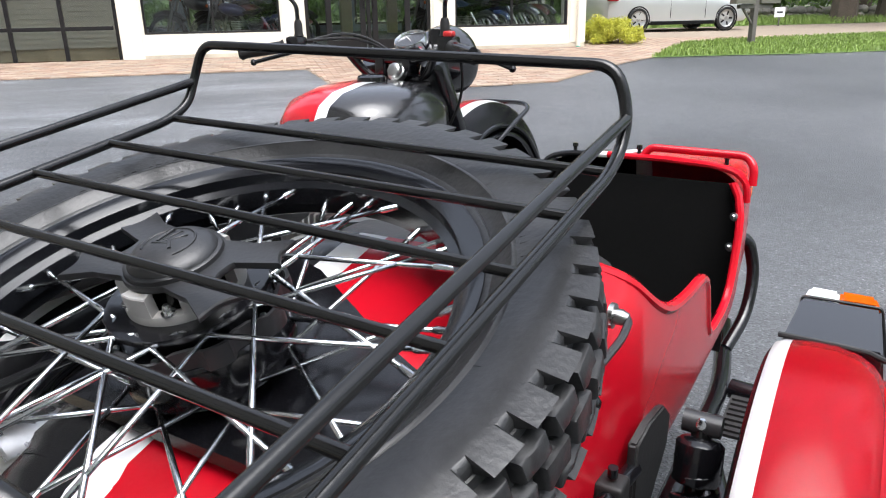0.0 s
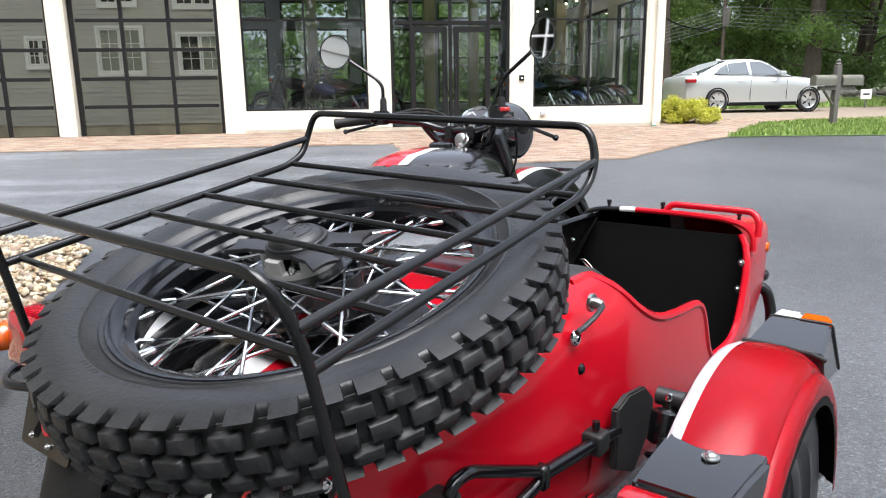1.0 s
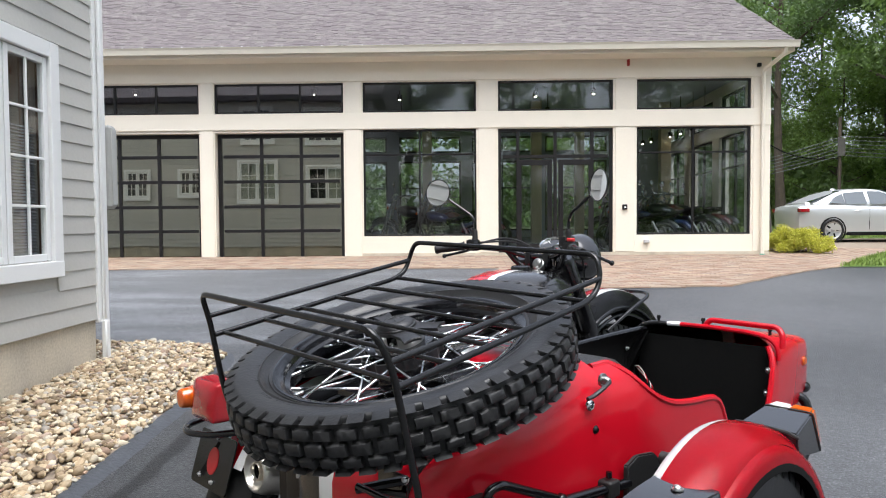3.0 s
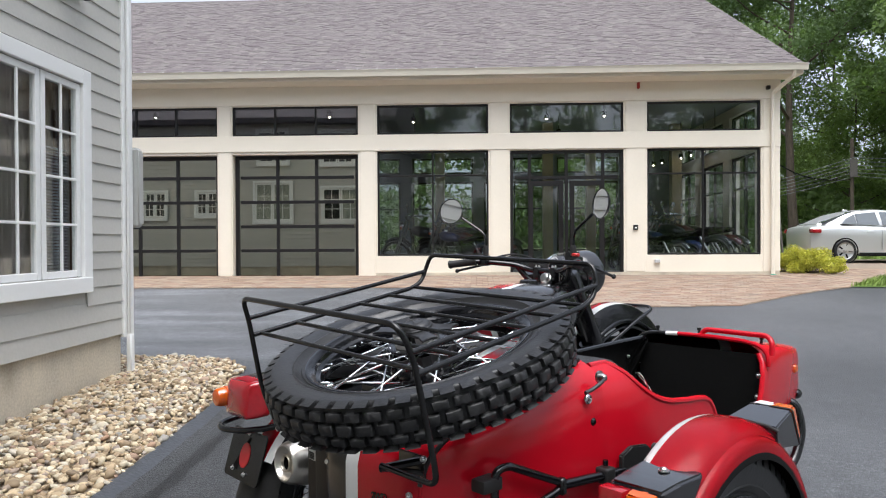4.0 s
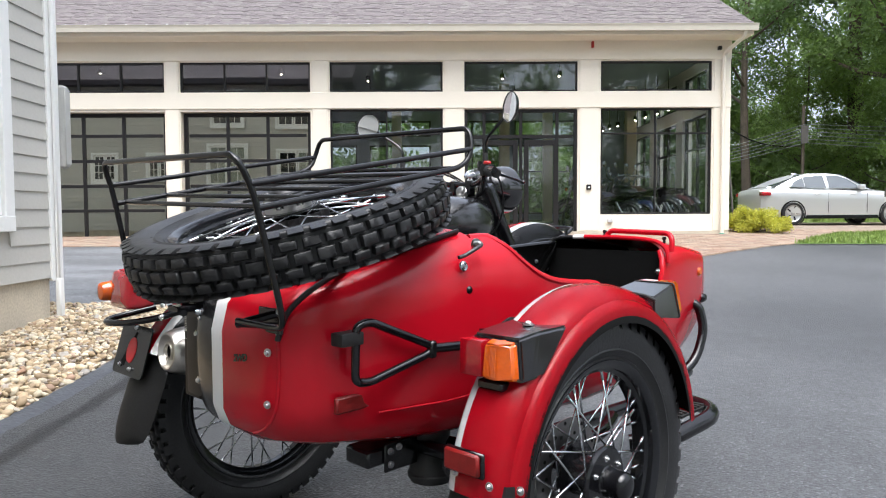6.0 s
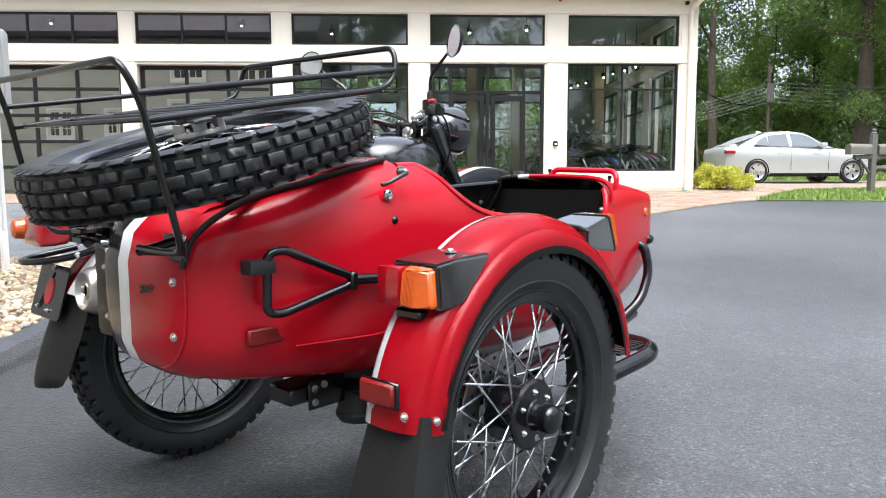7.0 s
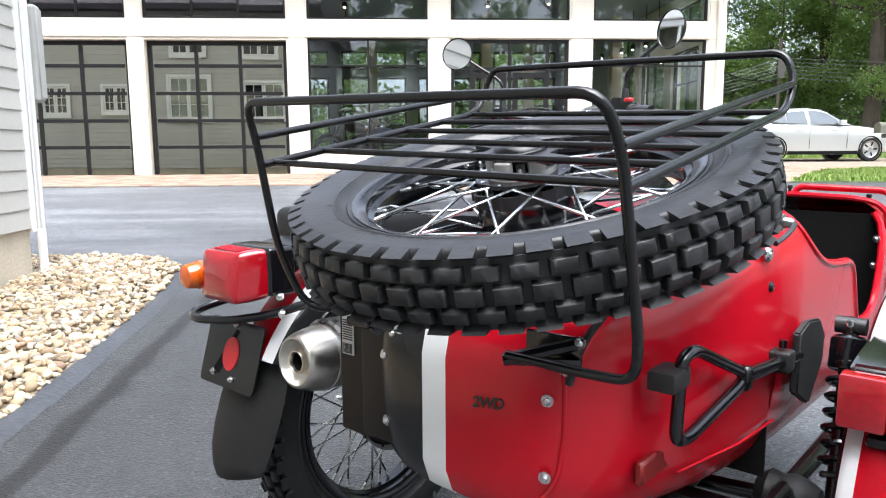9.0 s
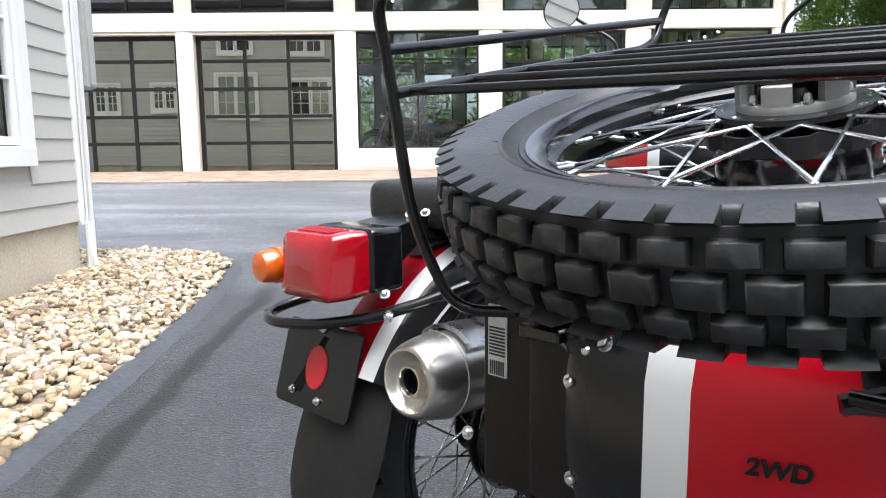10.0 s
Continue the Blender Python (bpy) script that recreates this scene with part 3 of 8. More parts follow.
part("foundation", boxed(HX - 0.3, HX - 0.035, HY0, HY1 - 0.035, -0.3, 0.45), CONCRETE, house, "stained grey concrete foundation", smooth=False)
part("foundation", boxed(-14.0, HX - 0.3, HY1 - 0.3, HY1 - 0.035, -0.3, 0.45), CONCRETE, house, smooth=False)
bm = bmesh.new()
loft(bm, [[(x, HY1 + 0.35, HTOP - 0.05), (x, HY1 + 0.35, HTOP + 0.1), (x, 0.0, HTOP + 2.6), (x, HY0 - 0.4, HTOP + 0.1), (x, HY0 - 0.4, HTOP - 0.05)] for x in (HX + 0.35, -14.3)])
part("roof", bm, SHINGLE, house, "grey shingle roof", smooth=False)


def board_mesh(name, length, h, t0=0.006, t1=0.018):
    """A tapered lap board: thin at the top, thick at the lower edge."""
    me = bpy.data.meshes.new(name)
    v = [(0, 0, 0), (0, 0, h), (0, t0, h), (0, t1, 0.003), (0, t1 - 0.003, 0)]
    v = v + [(length, y, z) for _, y, z in v]
    me.from_pydata(v, [], [(0, 1, 2, 3, 4), (9, 8, 7, 6, 5), (0, 5, 6, 1), (1, 6, 7, 2), (2, 7, 8, 3), (3, 8, 9, 4), (4, 9, 5, 0)])
    me.materials.append(SIDING)
    return me


EXPO = 0.1303
rows = int((HTOP - 0.42) / EXPO)
spans = {"full": (HY0, HY1 - 0.065), "south": (HY0, WIN[0] + 0.001), "north": (WIN[1] - 0.001, HY1 - 0.065)}
meshes = {k: board_mesh("board", b - a, EXPO + 0.02) for k, (a, b) in spans.items()}
nmesh = board_mesh("board", 11.2, EXPO + 0.02)
for i in range(rows):
    z = 0.425 + i * EXPO
    keys = ("south", "north") if WIN[2] - EXPO * 0.9 < z < WIN[3] - 0.03 else ("full",)
    for k in keys:
        o = new("board", meshes[k])
        o.parent = house
        o.matrix_basis = Matrix(((0, 1, 0, HX - 0.018), (1, 0, 0, spans[k][0]), (0, 0, 1, z), (0, 0, 0, 1)))
    o = new("board", nmesh)
    o.parent = house
    o.matrix_basis = Matrix(((-1, 0, 0, HX - 0.1), (0, 1, 0, HY1 - 0.018), (0, 0, 1, z), (0, 0, 0, 1)))
part("corner_board", boxed(HX - 0.02, HX + 0.012, HY1 - 0.065, HY1 + 0.012, 0.40, HTOP, 0.004), TRIM_WHITE, house, "white corner board", smooth=False)
part("corner_board", boxed(HX - 0.10, HX - 0.02, HY1 - 0.02, HY1 + 0.012, 0.40, HTOP, 0.004), TRIM_WHITE, house, smooth=False)
part("downspout", boxed(HX + 0.013, HX + 0.045, HY1 - 0.028, HY1 + 0.035, 0.10, HTOP - 0.1, 0.010), TRIM_WHITE, house, "white downspout at the corner")
part("downspout", boxed(HX + 0.009, HX + 0.050, HY1 - 0.034, HY1 + 0.03, 0.10, 0.42, 0.010), TRIM_WHITE, house, "white downspout foot")


def house_window(y0, y1, z0, z1, m, sashes=2, cols=2, rows_n=3, deep=True):
    """A cased casement pair with grilles; built along x, facing -y, then placed by m."""
    w = empty("window", m)
    w.parent = house
    w["label"] = "white casement window pair with muntins and pale curtains"
    L = y1 - y0
    c = 0.105 if deep else 0.075
    for q in ((-0.0, c, 0, z1 - z0), (L - c, L, 0, z1 - z0), (c, L - c, z1 - z0 - c, z1 - z0), (0.0, L, -0.01, 0.10)):
        part("casing", boxed(q[0], q[1], -0.035 if q[3] != 0.10 else -0.038, 0.0, z0 + q[2], z0 + q[3], 0.005), TRIM_WHITE, w, smooth=False)
    n = (L - 2 * c) / sashes
    for i in range(sashes):
        a, b = c + i * n, c + (i + 1) * n
        lo, hi = z0 + 0.10, z1 - c
        f = 0.052
        for q in ((a + 0.006, a + f, lo + 0.006, hi - 0.006), (b - f, b - 0.006, lo + 0.006, hi - 0.006), (a + f, b - f, lo + 0.006, lo + f), (a + f, b - f, hi - f, hi - 0.006)):
            part("sash", boxed(q[0], q[1], -0.012, 0.03, q[2], q[3], 0.004), TRIM_WHITE, w, smooth=False)
        for k in range(1, cols):
            x = a + f + (b - a - 2 * f) * k / cols
            part("muntin", boxed(x - 0.009, x + 0.009, -0.012, 0.004, lo + f, hi - f, 0.003), TRIM_WHITE, w, smooth=False)
        for k in range(1, rows_n):
            z = lo + f + (hi - lo - 2 * f) * k / rows_n
            part("muntin", boxed(a + f, b - f, -0.011, 0.003, z - 0.009, z + 0.009, 0.003), TRIM_WHITE, w, smooth=False)
        p = part("pane", boxed(a + f, b - f, 0.006, 0.010, lo + f, hi - f), HOUSE_GLASS, w, smooth=False)
        p.visible_shadow = False
    return w


# near-black colour that holds the shade of unlit rooms
ROOM_SHADE = mat("dim room", (0.035, 0.035, 0.033), 0.8)
W_EAST = Matrix(((0, -1, 0, HX + 0.004), (1, 0, 0, WIN[0]), (0, 0, 1, 0), (0, 0, 0, 1)))
east_window = house_window(WIN[0], WIN[1], WIN[2], WIN[3], W_EAST, 2, 2, 4)
STAINED = mat("stained pine", (0.14, 0.075, 0.045), 0.5, vary=0.25, scale=6)
for y in (0.085, WIN[1] - WIN[0] - 0.105):
    part("jamb", boxed(y, y + 0.02, 0.034, 0.19, WIN[2] + 0.10, WIN[3] - 0.09), STAINED, east_window, "brown stained inner jamb", smooth=False)
W_N = lambda x: Matrix(((-1, 0, 0, x), (0, -1, 0, HY1 + 0.03), (0, 0, 1, 0), (0, 0, 0, 1)))
PALE_BLIND = mat("pale roller blind", (0.55, 0.54, 0.46), 0.8, vary=0.06)
for x0, x1, z0, z1 in NW:
    wide = x1 - x0
    nw = house_window(0, wide, z0, z1, W_N(x1), 2, 2, 3, False)
    drawn = wide > 1.0 and z0 < 3
    half = wide / 2 if drawn else wide - 0.09
    # without a pale blind, an opaque dark sheet paints the room's shade; no room behind
    part("blind", boxed(0.09, half, 0.0105, 0.016, z0 + 0.12, z1 - 0.09), PALE_BLIND if drawn else ROOM_SHADE, nw, "pale blind drawn behind the panes" if drawn else "dark sheet painted as the shade of an unlit room", smooth=False)
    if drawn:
        part("blind", boxed(half, wide - 0.09, 0.0105, 0.016, z0 + 0.12, z1 - 0.09), PALE_BLIND if x0 < -5.5 else ROOM_SHADE, nw, smooth=False)
# utility box on the north wall
ub = tagged(obj("utility_cover", boxed(HX - 0.10, HX + 0.080, HY1 + 0.035, HY1 + 0.13, 1.265, 1.905, 0.02), mat("grey vinyl", (0.36, 0.36, 0.34), 0.55)), "grey vinyl utility cover on the house corner", "utility cover")
part("lid", boxed(HX + 0.080, HX + 0.087, HY1 + 0.045, HY1 + 0.12, 1.295, 1.875, 0.003), mat("grey vinyl lid", (0.40, 0.40, 0.38), 0.5), ub)
# room behind the window
structure(obj("room_wall", boxed(-5.2, -5.1, 1.0, 4.3, 0.4, 2.7), mat("room plaster", (0.30, 0.27, 0.24), 0.8)), "plain wall of the room behind the window", "wall")

structure(obj("room_side", boxed(-5.1, HX - 0.2, 4.2, 4.3, 0.4, 2.7), mat("room side plaster", (0.30, 0.27, 0.24), 0.8)), "plain side wall of the room behind the window", "wall")
structure(obj("room_floor", boxed(-5.1, HX - 0.31, 1.0, 4.2, 0.40, 0.45), mat("room boards", (0.12, 0.08, 0.05), 0.5)), "brown boarded floor of the room behind the window", "floor")


def curtain(y0, y1, x, z0, z1, folds, label):
    """A hanging pleated cloth with thickness."""
    bm = bmesh.new()
    n = folds * 8
    rows = []
    for z in (z0, z0 + 0.3 * (z1 - z0), z1):
        rows.append([(x + 0.018 * math.sin(2 * math.pi * folds * k / n + 0.6 * z) + 0.006 * math.sin(11.0 * k / n), y0 + (y1 - y0) * k / n, z) for k in range(n + 1)])
    loft(bm, rows, closed=False)
    bmesh.ops.solidify(bm, geom=bm.faces[:], thickness=0.003)
    return tagged(obj("curtain", bm, CURTAIN, True), label, "curtain", "curtains in the house window")


CURTAIN = mat("grey linen", (0.42, 0.37, 0.33), 0.9, vary=0.08, scale=20, bump=0.3, fine=300)
curtain(3.80, 3.885, HX - 0.075, 0.91, 2.28, 4, "grey linen curtain drawn beside the house window")
curtain(3.16, 3.46, HX - 0.075, 0.91, 2.28, 6, "grey linen curtain gathered in the middle of the house window")
curtain(2.95, 3.02, HX - 0.075, 0.91, 2.28, 3, "narrow grey linen curtain at the house window")
bl = tagged(empty("window_blind", Matrix.Translation((HX - 0.055, 3.49, 0.0))), "grey slatted blind lowered over part of the window", "blind")
slat_me = None
for k in range(40):
    if slat_me is None:
        o = part("slat", boxed(-0.012, 0.012, 0.0, 0.35, -0.0012, 0.0012), mat("blind slat", (0.30, 0.31, 0.33), 0.5, vary=0.05), bl, smooth=False)
        slat_me = o.data
    else:
        o = new("slat", slat_me)
        o.parent = bl
    o.matrix_basis = pose(0, 0, 0.96 + 0.021 * k, 0, 35, 0)
wl_ = tagged(empty("wall_lamp", Matrix.Translation((HX, 3.80, 2.925))), "dark twin flood lamp on the house wall", "lamp")
part("back_plate", boxed(-0.005, 0.03, -0.06, 0.06, -0.06, 0.06, 0.01), DARK_FRAME, wl_)
for s in (-1, 1):
    part("lamp_head", lathed([(0, -0.06), (0.03, -0.055), (0.045, -0.02), (0.055, 0.05), (0.05, 0.05), (0, 0.03)], Matrix.Translation((0.075, s * 0.08, -0.02)) @ Matrix.Rotation(radians(150), 4, "Y"), 20), DARK_FRAME, wl_)
    part("arm", bar([(0.03, s * 0.03, 0), (0.06, s * 0.06, 0.0)], 0.01), DARK_FRAME, wl_)


# ---- sidecar motorcycle ----
RED = mat("satin red paint", RED_PAINT, 0.26, vary=0.04, scale=3, coat=0.28, spec=0.2, rough_vary=0.04)
BODY_PAINT = striped_paint("body paint", 0.556, 0.598)
FENDER_PAINT = striped_paint("fender paint", 1.030, 1.046)
BIKE_PAINT = striped_paint("bike paint", 0.035, 0.058, True)
BLACK = mat("satin black paint", (0.004, 0.004, 0.005), 0.18, vary=0.12, scale=12, rough_vary=0.1)
MATT = mat("matt black steel", (0.005, 0.005, 0.005), 0.20, vary=0.15, scale=14, bump=0.03, fine=220, spec=0.42)
RUBBER = mat("tyre rubber", (0.013, 0.013, 0.0135), 0.50, vary=0.6, scale=30, bump=0.12, fine=170, spec=0.40, rough_vary=0.3)
SIDEWALL = mat("moulded sidewall rubber", (0.015, 0.015, 0.0155), 0.38, vary=0.5, scale=16, bump=0.16, fine=170, spec=0.46, rough_vary=0.09)
SOFT = mat("rubber mudflap", (0.013, 0.013, 0.013), 0.55, vary=0.2, scale=9, bump=0.1, spec=0.35)
FLAP = mat("scuffed rubber sheet", (0.026, 0.026, 0.026), 0.5, vary=0.25, scale=7, bump=0.1, spec=0.4)
VINYL = mat("black vinyl", (0.011, 0.011, 0.012), 0.5, vary=0.15, scale=10, bump=0.35, fine=260)
CHROME = mat("polished chrome", (0.52, 0.535, 0.55), 0.18, 1.0, vary=0.04, scale=20, rough_vary=0.05)
ZINC = mat("zinc plated steel", (0.62, 0.62, 0.62), 0.28, 1.0, vary=0.1, scale=40)
STAINLESS = mat("brushed stainless", (0.56, 0.53, 0.48), 0.3, 1.0, vary=0.12, scale=8, bump=0.05, fine=200)
ALLOY = mat("cast alloy", (0.40, 0.40, 0.39), 0.42, 1.0, vary=0.12, scale=12, bump=0.1)
DULL = mat("dull nickel", (0.36, 0.36, 0.35), 0.3, 1.0, vary=0.1, scale=40)
DISC_STEEL = mat("worn disc steel", (0.26, 0.255, 0.25), 0.38, 1.0, vary=0.2, scale=20)
HUB_BLACK = mat("cast dark hub", (0.013, 0.013, 0.014), 0.42, vary=0.15, scale=25, bump=0.08, fine=250)
HUB_ALLOY = mat("bead-blasted alloy", (0.40, 0.39, 0.375), 0.5, 0.55, vary=0.06, scale=30)
AMBER = lamp_lens("amber lens", (0.54, 0.085, 0.001))
RED_LENS = lamp_lens("red lens", (0.30, 0.002, 0.008))
CLEAR_LENS = lamp_lens("clear lens", (0.75, 0.76, 0.74))
GLOSS = mat("gloss black enamel", (0.006, 0.006, 0.007), 0.12, vary=0.1, scale=12, coat=0.7, rough_vary=0.04)
MIRROR = mat("mirror glass", (0.85, 0.86, 0.86), 0.02, 1.0, vary=0.01, rough_vary=0.0)
REFLECTOR = mat("dark red reflector", (0.15, 0.008, 0.007), 0.35, vary=0.25, scale=60, bump=0.2, fine=400, spec=0.35)
LINER = mat("dark tub liner", (0.006, 0.006, 0.006), 0.85, vary=0.2, spec=0.12)
STRAP = mat("worn dark webbing", (0.012, 0.009, 0.0075), 0.42, vary=0.25, scale=15, bump=0.1, fine=200, spec=0.25)
PAPER = mat("label paper", (0.62, 0.62, 0.58), 0.6)
INK = mat("label ink", (0.03, 0.03, 0.03), 0.6)

ORIGIN, HEADING = Vector((-0.327, 1.201, 0.0)), -44.5
MIRROR_AIM_L, MIRROR_AIM_R = (0.36, -1.0, 0.09), (-0.46, -1.0, 0.08)
bike = tagged(empty("sidecar_motorcycle", Matrix.Translation(ORIGIN) @ pose(0, 0, 0, 0, 0, HEADING)), "red and black motorcycle with sidecar, spare wheel and rack", "motorcycle")


# -- wheels --
RA = 0.06
TYRE_R, RIM_R = 0.3445, 0.248


def tyre_mesh(blocks=52):
    """A knobbly tyre round z: the tread blocks are raised out of the carcass, staggered row by row."""
    bm = bmesh.new()
    crown = TYRE_R - 0.0115
    wall = [(RIM_R - 0.004, 0.026), (RIM_R + 0.006, 0.034), (RIM_R + 0.010, 0.0355), (RIM_R + 0.0115, 0.0335), (RIM_R + 0.025, 0.043), (RIM_R + 0.026, 0.0448), (RIM_R + 0.0285, 0.0448),
            (RIM_R + 0.030, 0.0436), (RIM_R + 0.046, 0.0474), (RIM_R + 0.056, 0.0486), (RIM_R + 0.066, 0.0492)]
    tread = [(crown - 0.0135, 0.0492), (crown + 0.0070, 0.0450), (crown - 0.0068, 0.0375), (crown - 0.0056, 0.0316), (crown - 0.0014, 0.0138), (crown - 0.0008, 0.0114)]
    prof = wall + tread + [(r, -z) for r, z in reversed(wall + tread)]
    nw = len(wall)
    rows_of = {nw + 3: "b", nw + 5: "a", nw + 7: "b"}
    notch_rows = (nw, nw + 1, nw + 9, nw + 10)
    step = 2 * math.pi / blocks
    angles = [step * (k + f) for k in range(blocks) for f in (0.0, 0.30, 0.50, 0.67, 0.80)]
    rings = [[bm.verts.new((r * math.cos(t), r * math.sin(t), z)) for r, z in prof] for t in angles]
    groups, notches = {}, []
    for s, t in enumerate(angles):
        p, q = rings[s], rings[(s + 1) % len(angles)]
        for i in range(len(prof) - 1):
            f = bm.faces.new((p[i], p[i + 1], q[i + 1], q[i]))
            f.material_index = int(i <= nw or i >= len(prof) - 2 - nw)
            if i in rows_of and (s % 5 != 4 if rows_of[i] == "a" else s % 5 != 1):
                groups.setdefault(i, []).append(f)
            if i in notch_rows and s % 5 > 2:
                notches.append(f)
    bmesh.ops.recalc_face_normals(bm, faces=bm.faces)
    for i, fs in groups.items():
        bmesh.ops.inset_region(bm, faces=fs, thickness=0.0005, depth=0.0, use_even_offset=True)
        bmesh.ops.inset_region(bm, faces=fs, thickness=0.0010, depth=0.0106, use_even_offset=True)
        bmesh.ops.inset_region(bm, faces=fs, thickness=0.0012, depth=0.0011, use_even_offset=True)
    # uneven moulding: the corners of the blocks wander a little
    wander = random.Random(8)
    for v in sorted({v for fs in groups.values() for f in fs for v in f.verts}, key=lambda v: v.index):
        v.co += Vector([wander.uniform(-0.0009, 0.0009) for _ in range(3)])
    bmesh.ops.inset_region(bm, faces=notches, thickness=0.0011, depth=0.0, use_even_offset=True)
    for v in {v for f in notches for v in f.verts}:
        r = math.hypot(v.co.x, v.co.y)
        if r > crown - 0.0085:
            v.co.x *= (crown - 0.0085) / r
            v.co.y *= (crown - 0.0085) / r
    # moulded marks on both side walls: unreadable lettering as bars, fine radial vent lines
    def wall_bar(a, r0, r1, half, side, h=0.0008):
        m = Matrix.Rotation(a, 4, "Z")
        zs = [0.0436 + (r - RIM_R - 0.030) / 0.022 * 0.0036 for r in (r0, r1)]
        lo = [m @ Vector((r, y, side * (z - 0.001))) for r, z in zip((r0, r1), zs) for y in (-half, half)]
        up = [m @ Vector((r, y, side * (z + h))) for r, z in zip((r0, r1), zs) for y in (-half * 0.8, half * 0.8)]
        v = [bm.verts.new(p) for p in lo + up]
        for f in ((4, 5, 7, 6), (0, 1, 5, 4), (1, 3, 7, 5), (3, 2, 6, 7), (2, 0, 4, 6)):
            bm.faces.new([v[i] for i in (f if side > 0 else f[::-1])]).material_index = 1
    rt = random.Random(31)
    for side in (-1, 1):
        for c0 in (0.3, 2.4, 4.5):
            for k in range(13):
                if k not in (5, 9):
                    wall_bar(c0 + k * 0.034, RIM_R + 0.033, RIM_R + 0.046, rt.choice((0.0022, 0.0030, 0.0036)), side)
            for k in range(16):
                wall_bar(c0 + 0.8 + k * 0.02, RIM_R + 0.036, RIM_R + 0.0405, 0.0022, side, 0.0005)
        for k in range(22):
            wall_bar(k * 2 * math.pi / 22 + rt.uniform(-0.05, 0.05), RIM_R + 0.030, RIM_R + 0.052, 0.0007, side, 0.0006)
    me = bpy.data.meshes.new("tyre")
    bm.to_mesh(me)
    bm.free()
    for p in me.polygons:
        p.use_smooth = True
    me.set_sharp_from_angle(angle=radians(52))
    me.materials.append(RUBBER)
    me.materials.append(SIDEWALL)
    return me


def spoke_mesh(hub_r, hub_z, twist, rim_r, rim_z):
    bm = bmesh.new()
    a = Vector((hub_r * math.cos(twist), hub_r * math.sin(twist), hub_z))
    b = Vector((rim_r, 0, rim_z))
    d = (b - a).normalized()
    tube(bm, [a - d * 0.004, b], 0.0025, 6)
    tube(bm, [b - d * 0.024, b - d * 0.022, b - d * 0.002, b + d * 0.004], [0.0024, 0.0036, 0.0036, 0.0046], 6)
    me = bpy.data.meshes.new("spoke")
    bm.to_mesh(me)
    bm.free()
    for p in me.polygons:
        p.use_smooth = True
    me.materials.append(CHROME)
    return me


TYRE_MESH = tyre_mesh()
SPOKES = [spoke_mesh(0.062, z, tw, RIM_R - 0.019, 0.006 * (1 if z > 0 else -1)) for z in (0.034, -0.034) for tw in (0.95, -0.95)]


def wheel(name, m, label, full_hub=True):
    """A spoked wheel whose axle is the local z axis; the rim is the part, the rest hangs from it."""
    bm = bmesh.new()
    prof = [(RIM_R + 0.004, 0.0345), (RIM_R + 0.005, 0.0315), (RIM_R - 0.006, 0.029), (RIM_R - 0.012, 0.024), (RIM_R - 0.012, 0.015), (RIM_R - 0.021, 0.009), (RIM_R - 0.021, -0.009), (RIM_R - 0.012, -0.015),
            (RIM_R - 0.012, -0.024), (RIM_R - 0.006, -0.029), (RIM_R + 0.005, -0.0315), (RIM_R + 0.004, -0.0345), (RIM_R + 0.001, -0.0345), (RIM_R - 0.008, -0.031), (RIM_R - 0.015, -0.0265), (RIM_R - 0.0155, -0.015),
            (RIM_R - 0.024, -0.010), (RIM_R - 0.024, 0.010), (RIM_R - 0.0155, 0.015), (RIM_R - 0.015, 0.0265), (RIM_R - 0.008, 0.031), (RIM_R + 0.001, 0.0345)]
    lathe(bm, prof, None, 72, closed=True)
    w = part(name, bm, mat_rim, bike, label)
    w.matrix_basis = m
    t = new("tyre", TYRE_MESH)
    t.parent = w
    t["label"] = "black knobbly off-road tyre"
    for k in range(40):
        s = new("spoke", SPOKES[k % 4])
        s.parent = w
        s.matrix_basis = Matrix.Rotation(2 * math.pi * k / 40, 4, "Z")
    if full_hub:
        part("hub", lathed([(0, 0.055), (0.03, 0.055), (0.034, 0.04), (0.036, 0.036), (0.069, 0.036), (0.070, 0.031), (0.045, 0.027), (0.042, 0.0), (0.045, -0.027), (0.070, -0.031), (0.069, -0.036), (0.03, -0.038), (0.028, -0.055), (0, -0.055)], None, 32), BLACK, w, "black hub")
    return w


mat_rim = mat("black gloss rim", (0.006, 0.0065, 0.008), 0.17, vary=0.05, coat=0.05, rough_vary=0.05, spec=0.42)
AXLE = Matrix(((0, 0, 1, 0), (1, 0, 0, 0), (0, 1, 0, 0), (0, 0, 0, 1)))  # local z becomes the bike's right


def disc(parent, z, r0=0.115, r1=0.062):
    """A drilled brake disc."""
    bm = bmesh.new()
    lathe(bm, [(r1, z - 0.002), (r0, z - 0.002), (r0, z + 0.002), (r1, z + 0.002)], None, 40, closed=True)
    ob = part("brake_disc", bm, DISC_STEEL, parent, "drilled steel brake disc")
    first = None
    for k in range(30):
        a = 2 * math.pi * k / 30
        rr = r1 + (r0 - r1) * (0.35, 0.6, 0.82)[k % 3]
        if first is None:
            first = hole = part("drill_hole", lathed([(0, 0.0028), (0.0045, 0.0028), (0.0045, -0.0028), (0, -0.0028)], None, 8), LINER, parent)
        else:
            hole = twin(first)
        hole.matrix_basis = Matrix.Translation((rr * math.cos(a), rr * math.sin(a), z))
    return ob


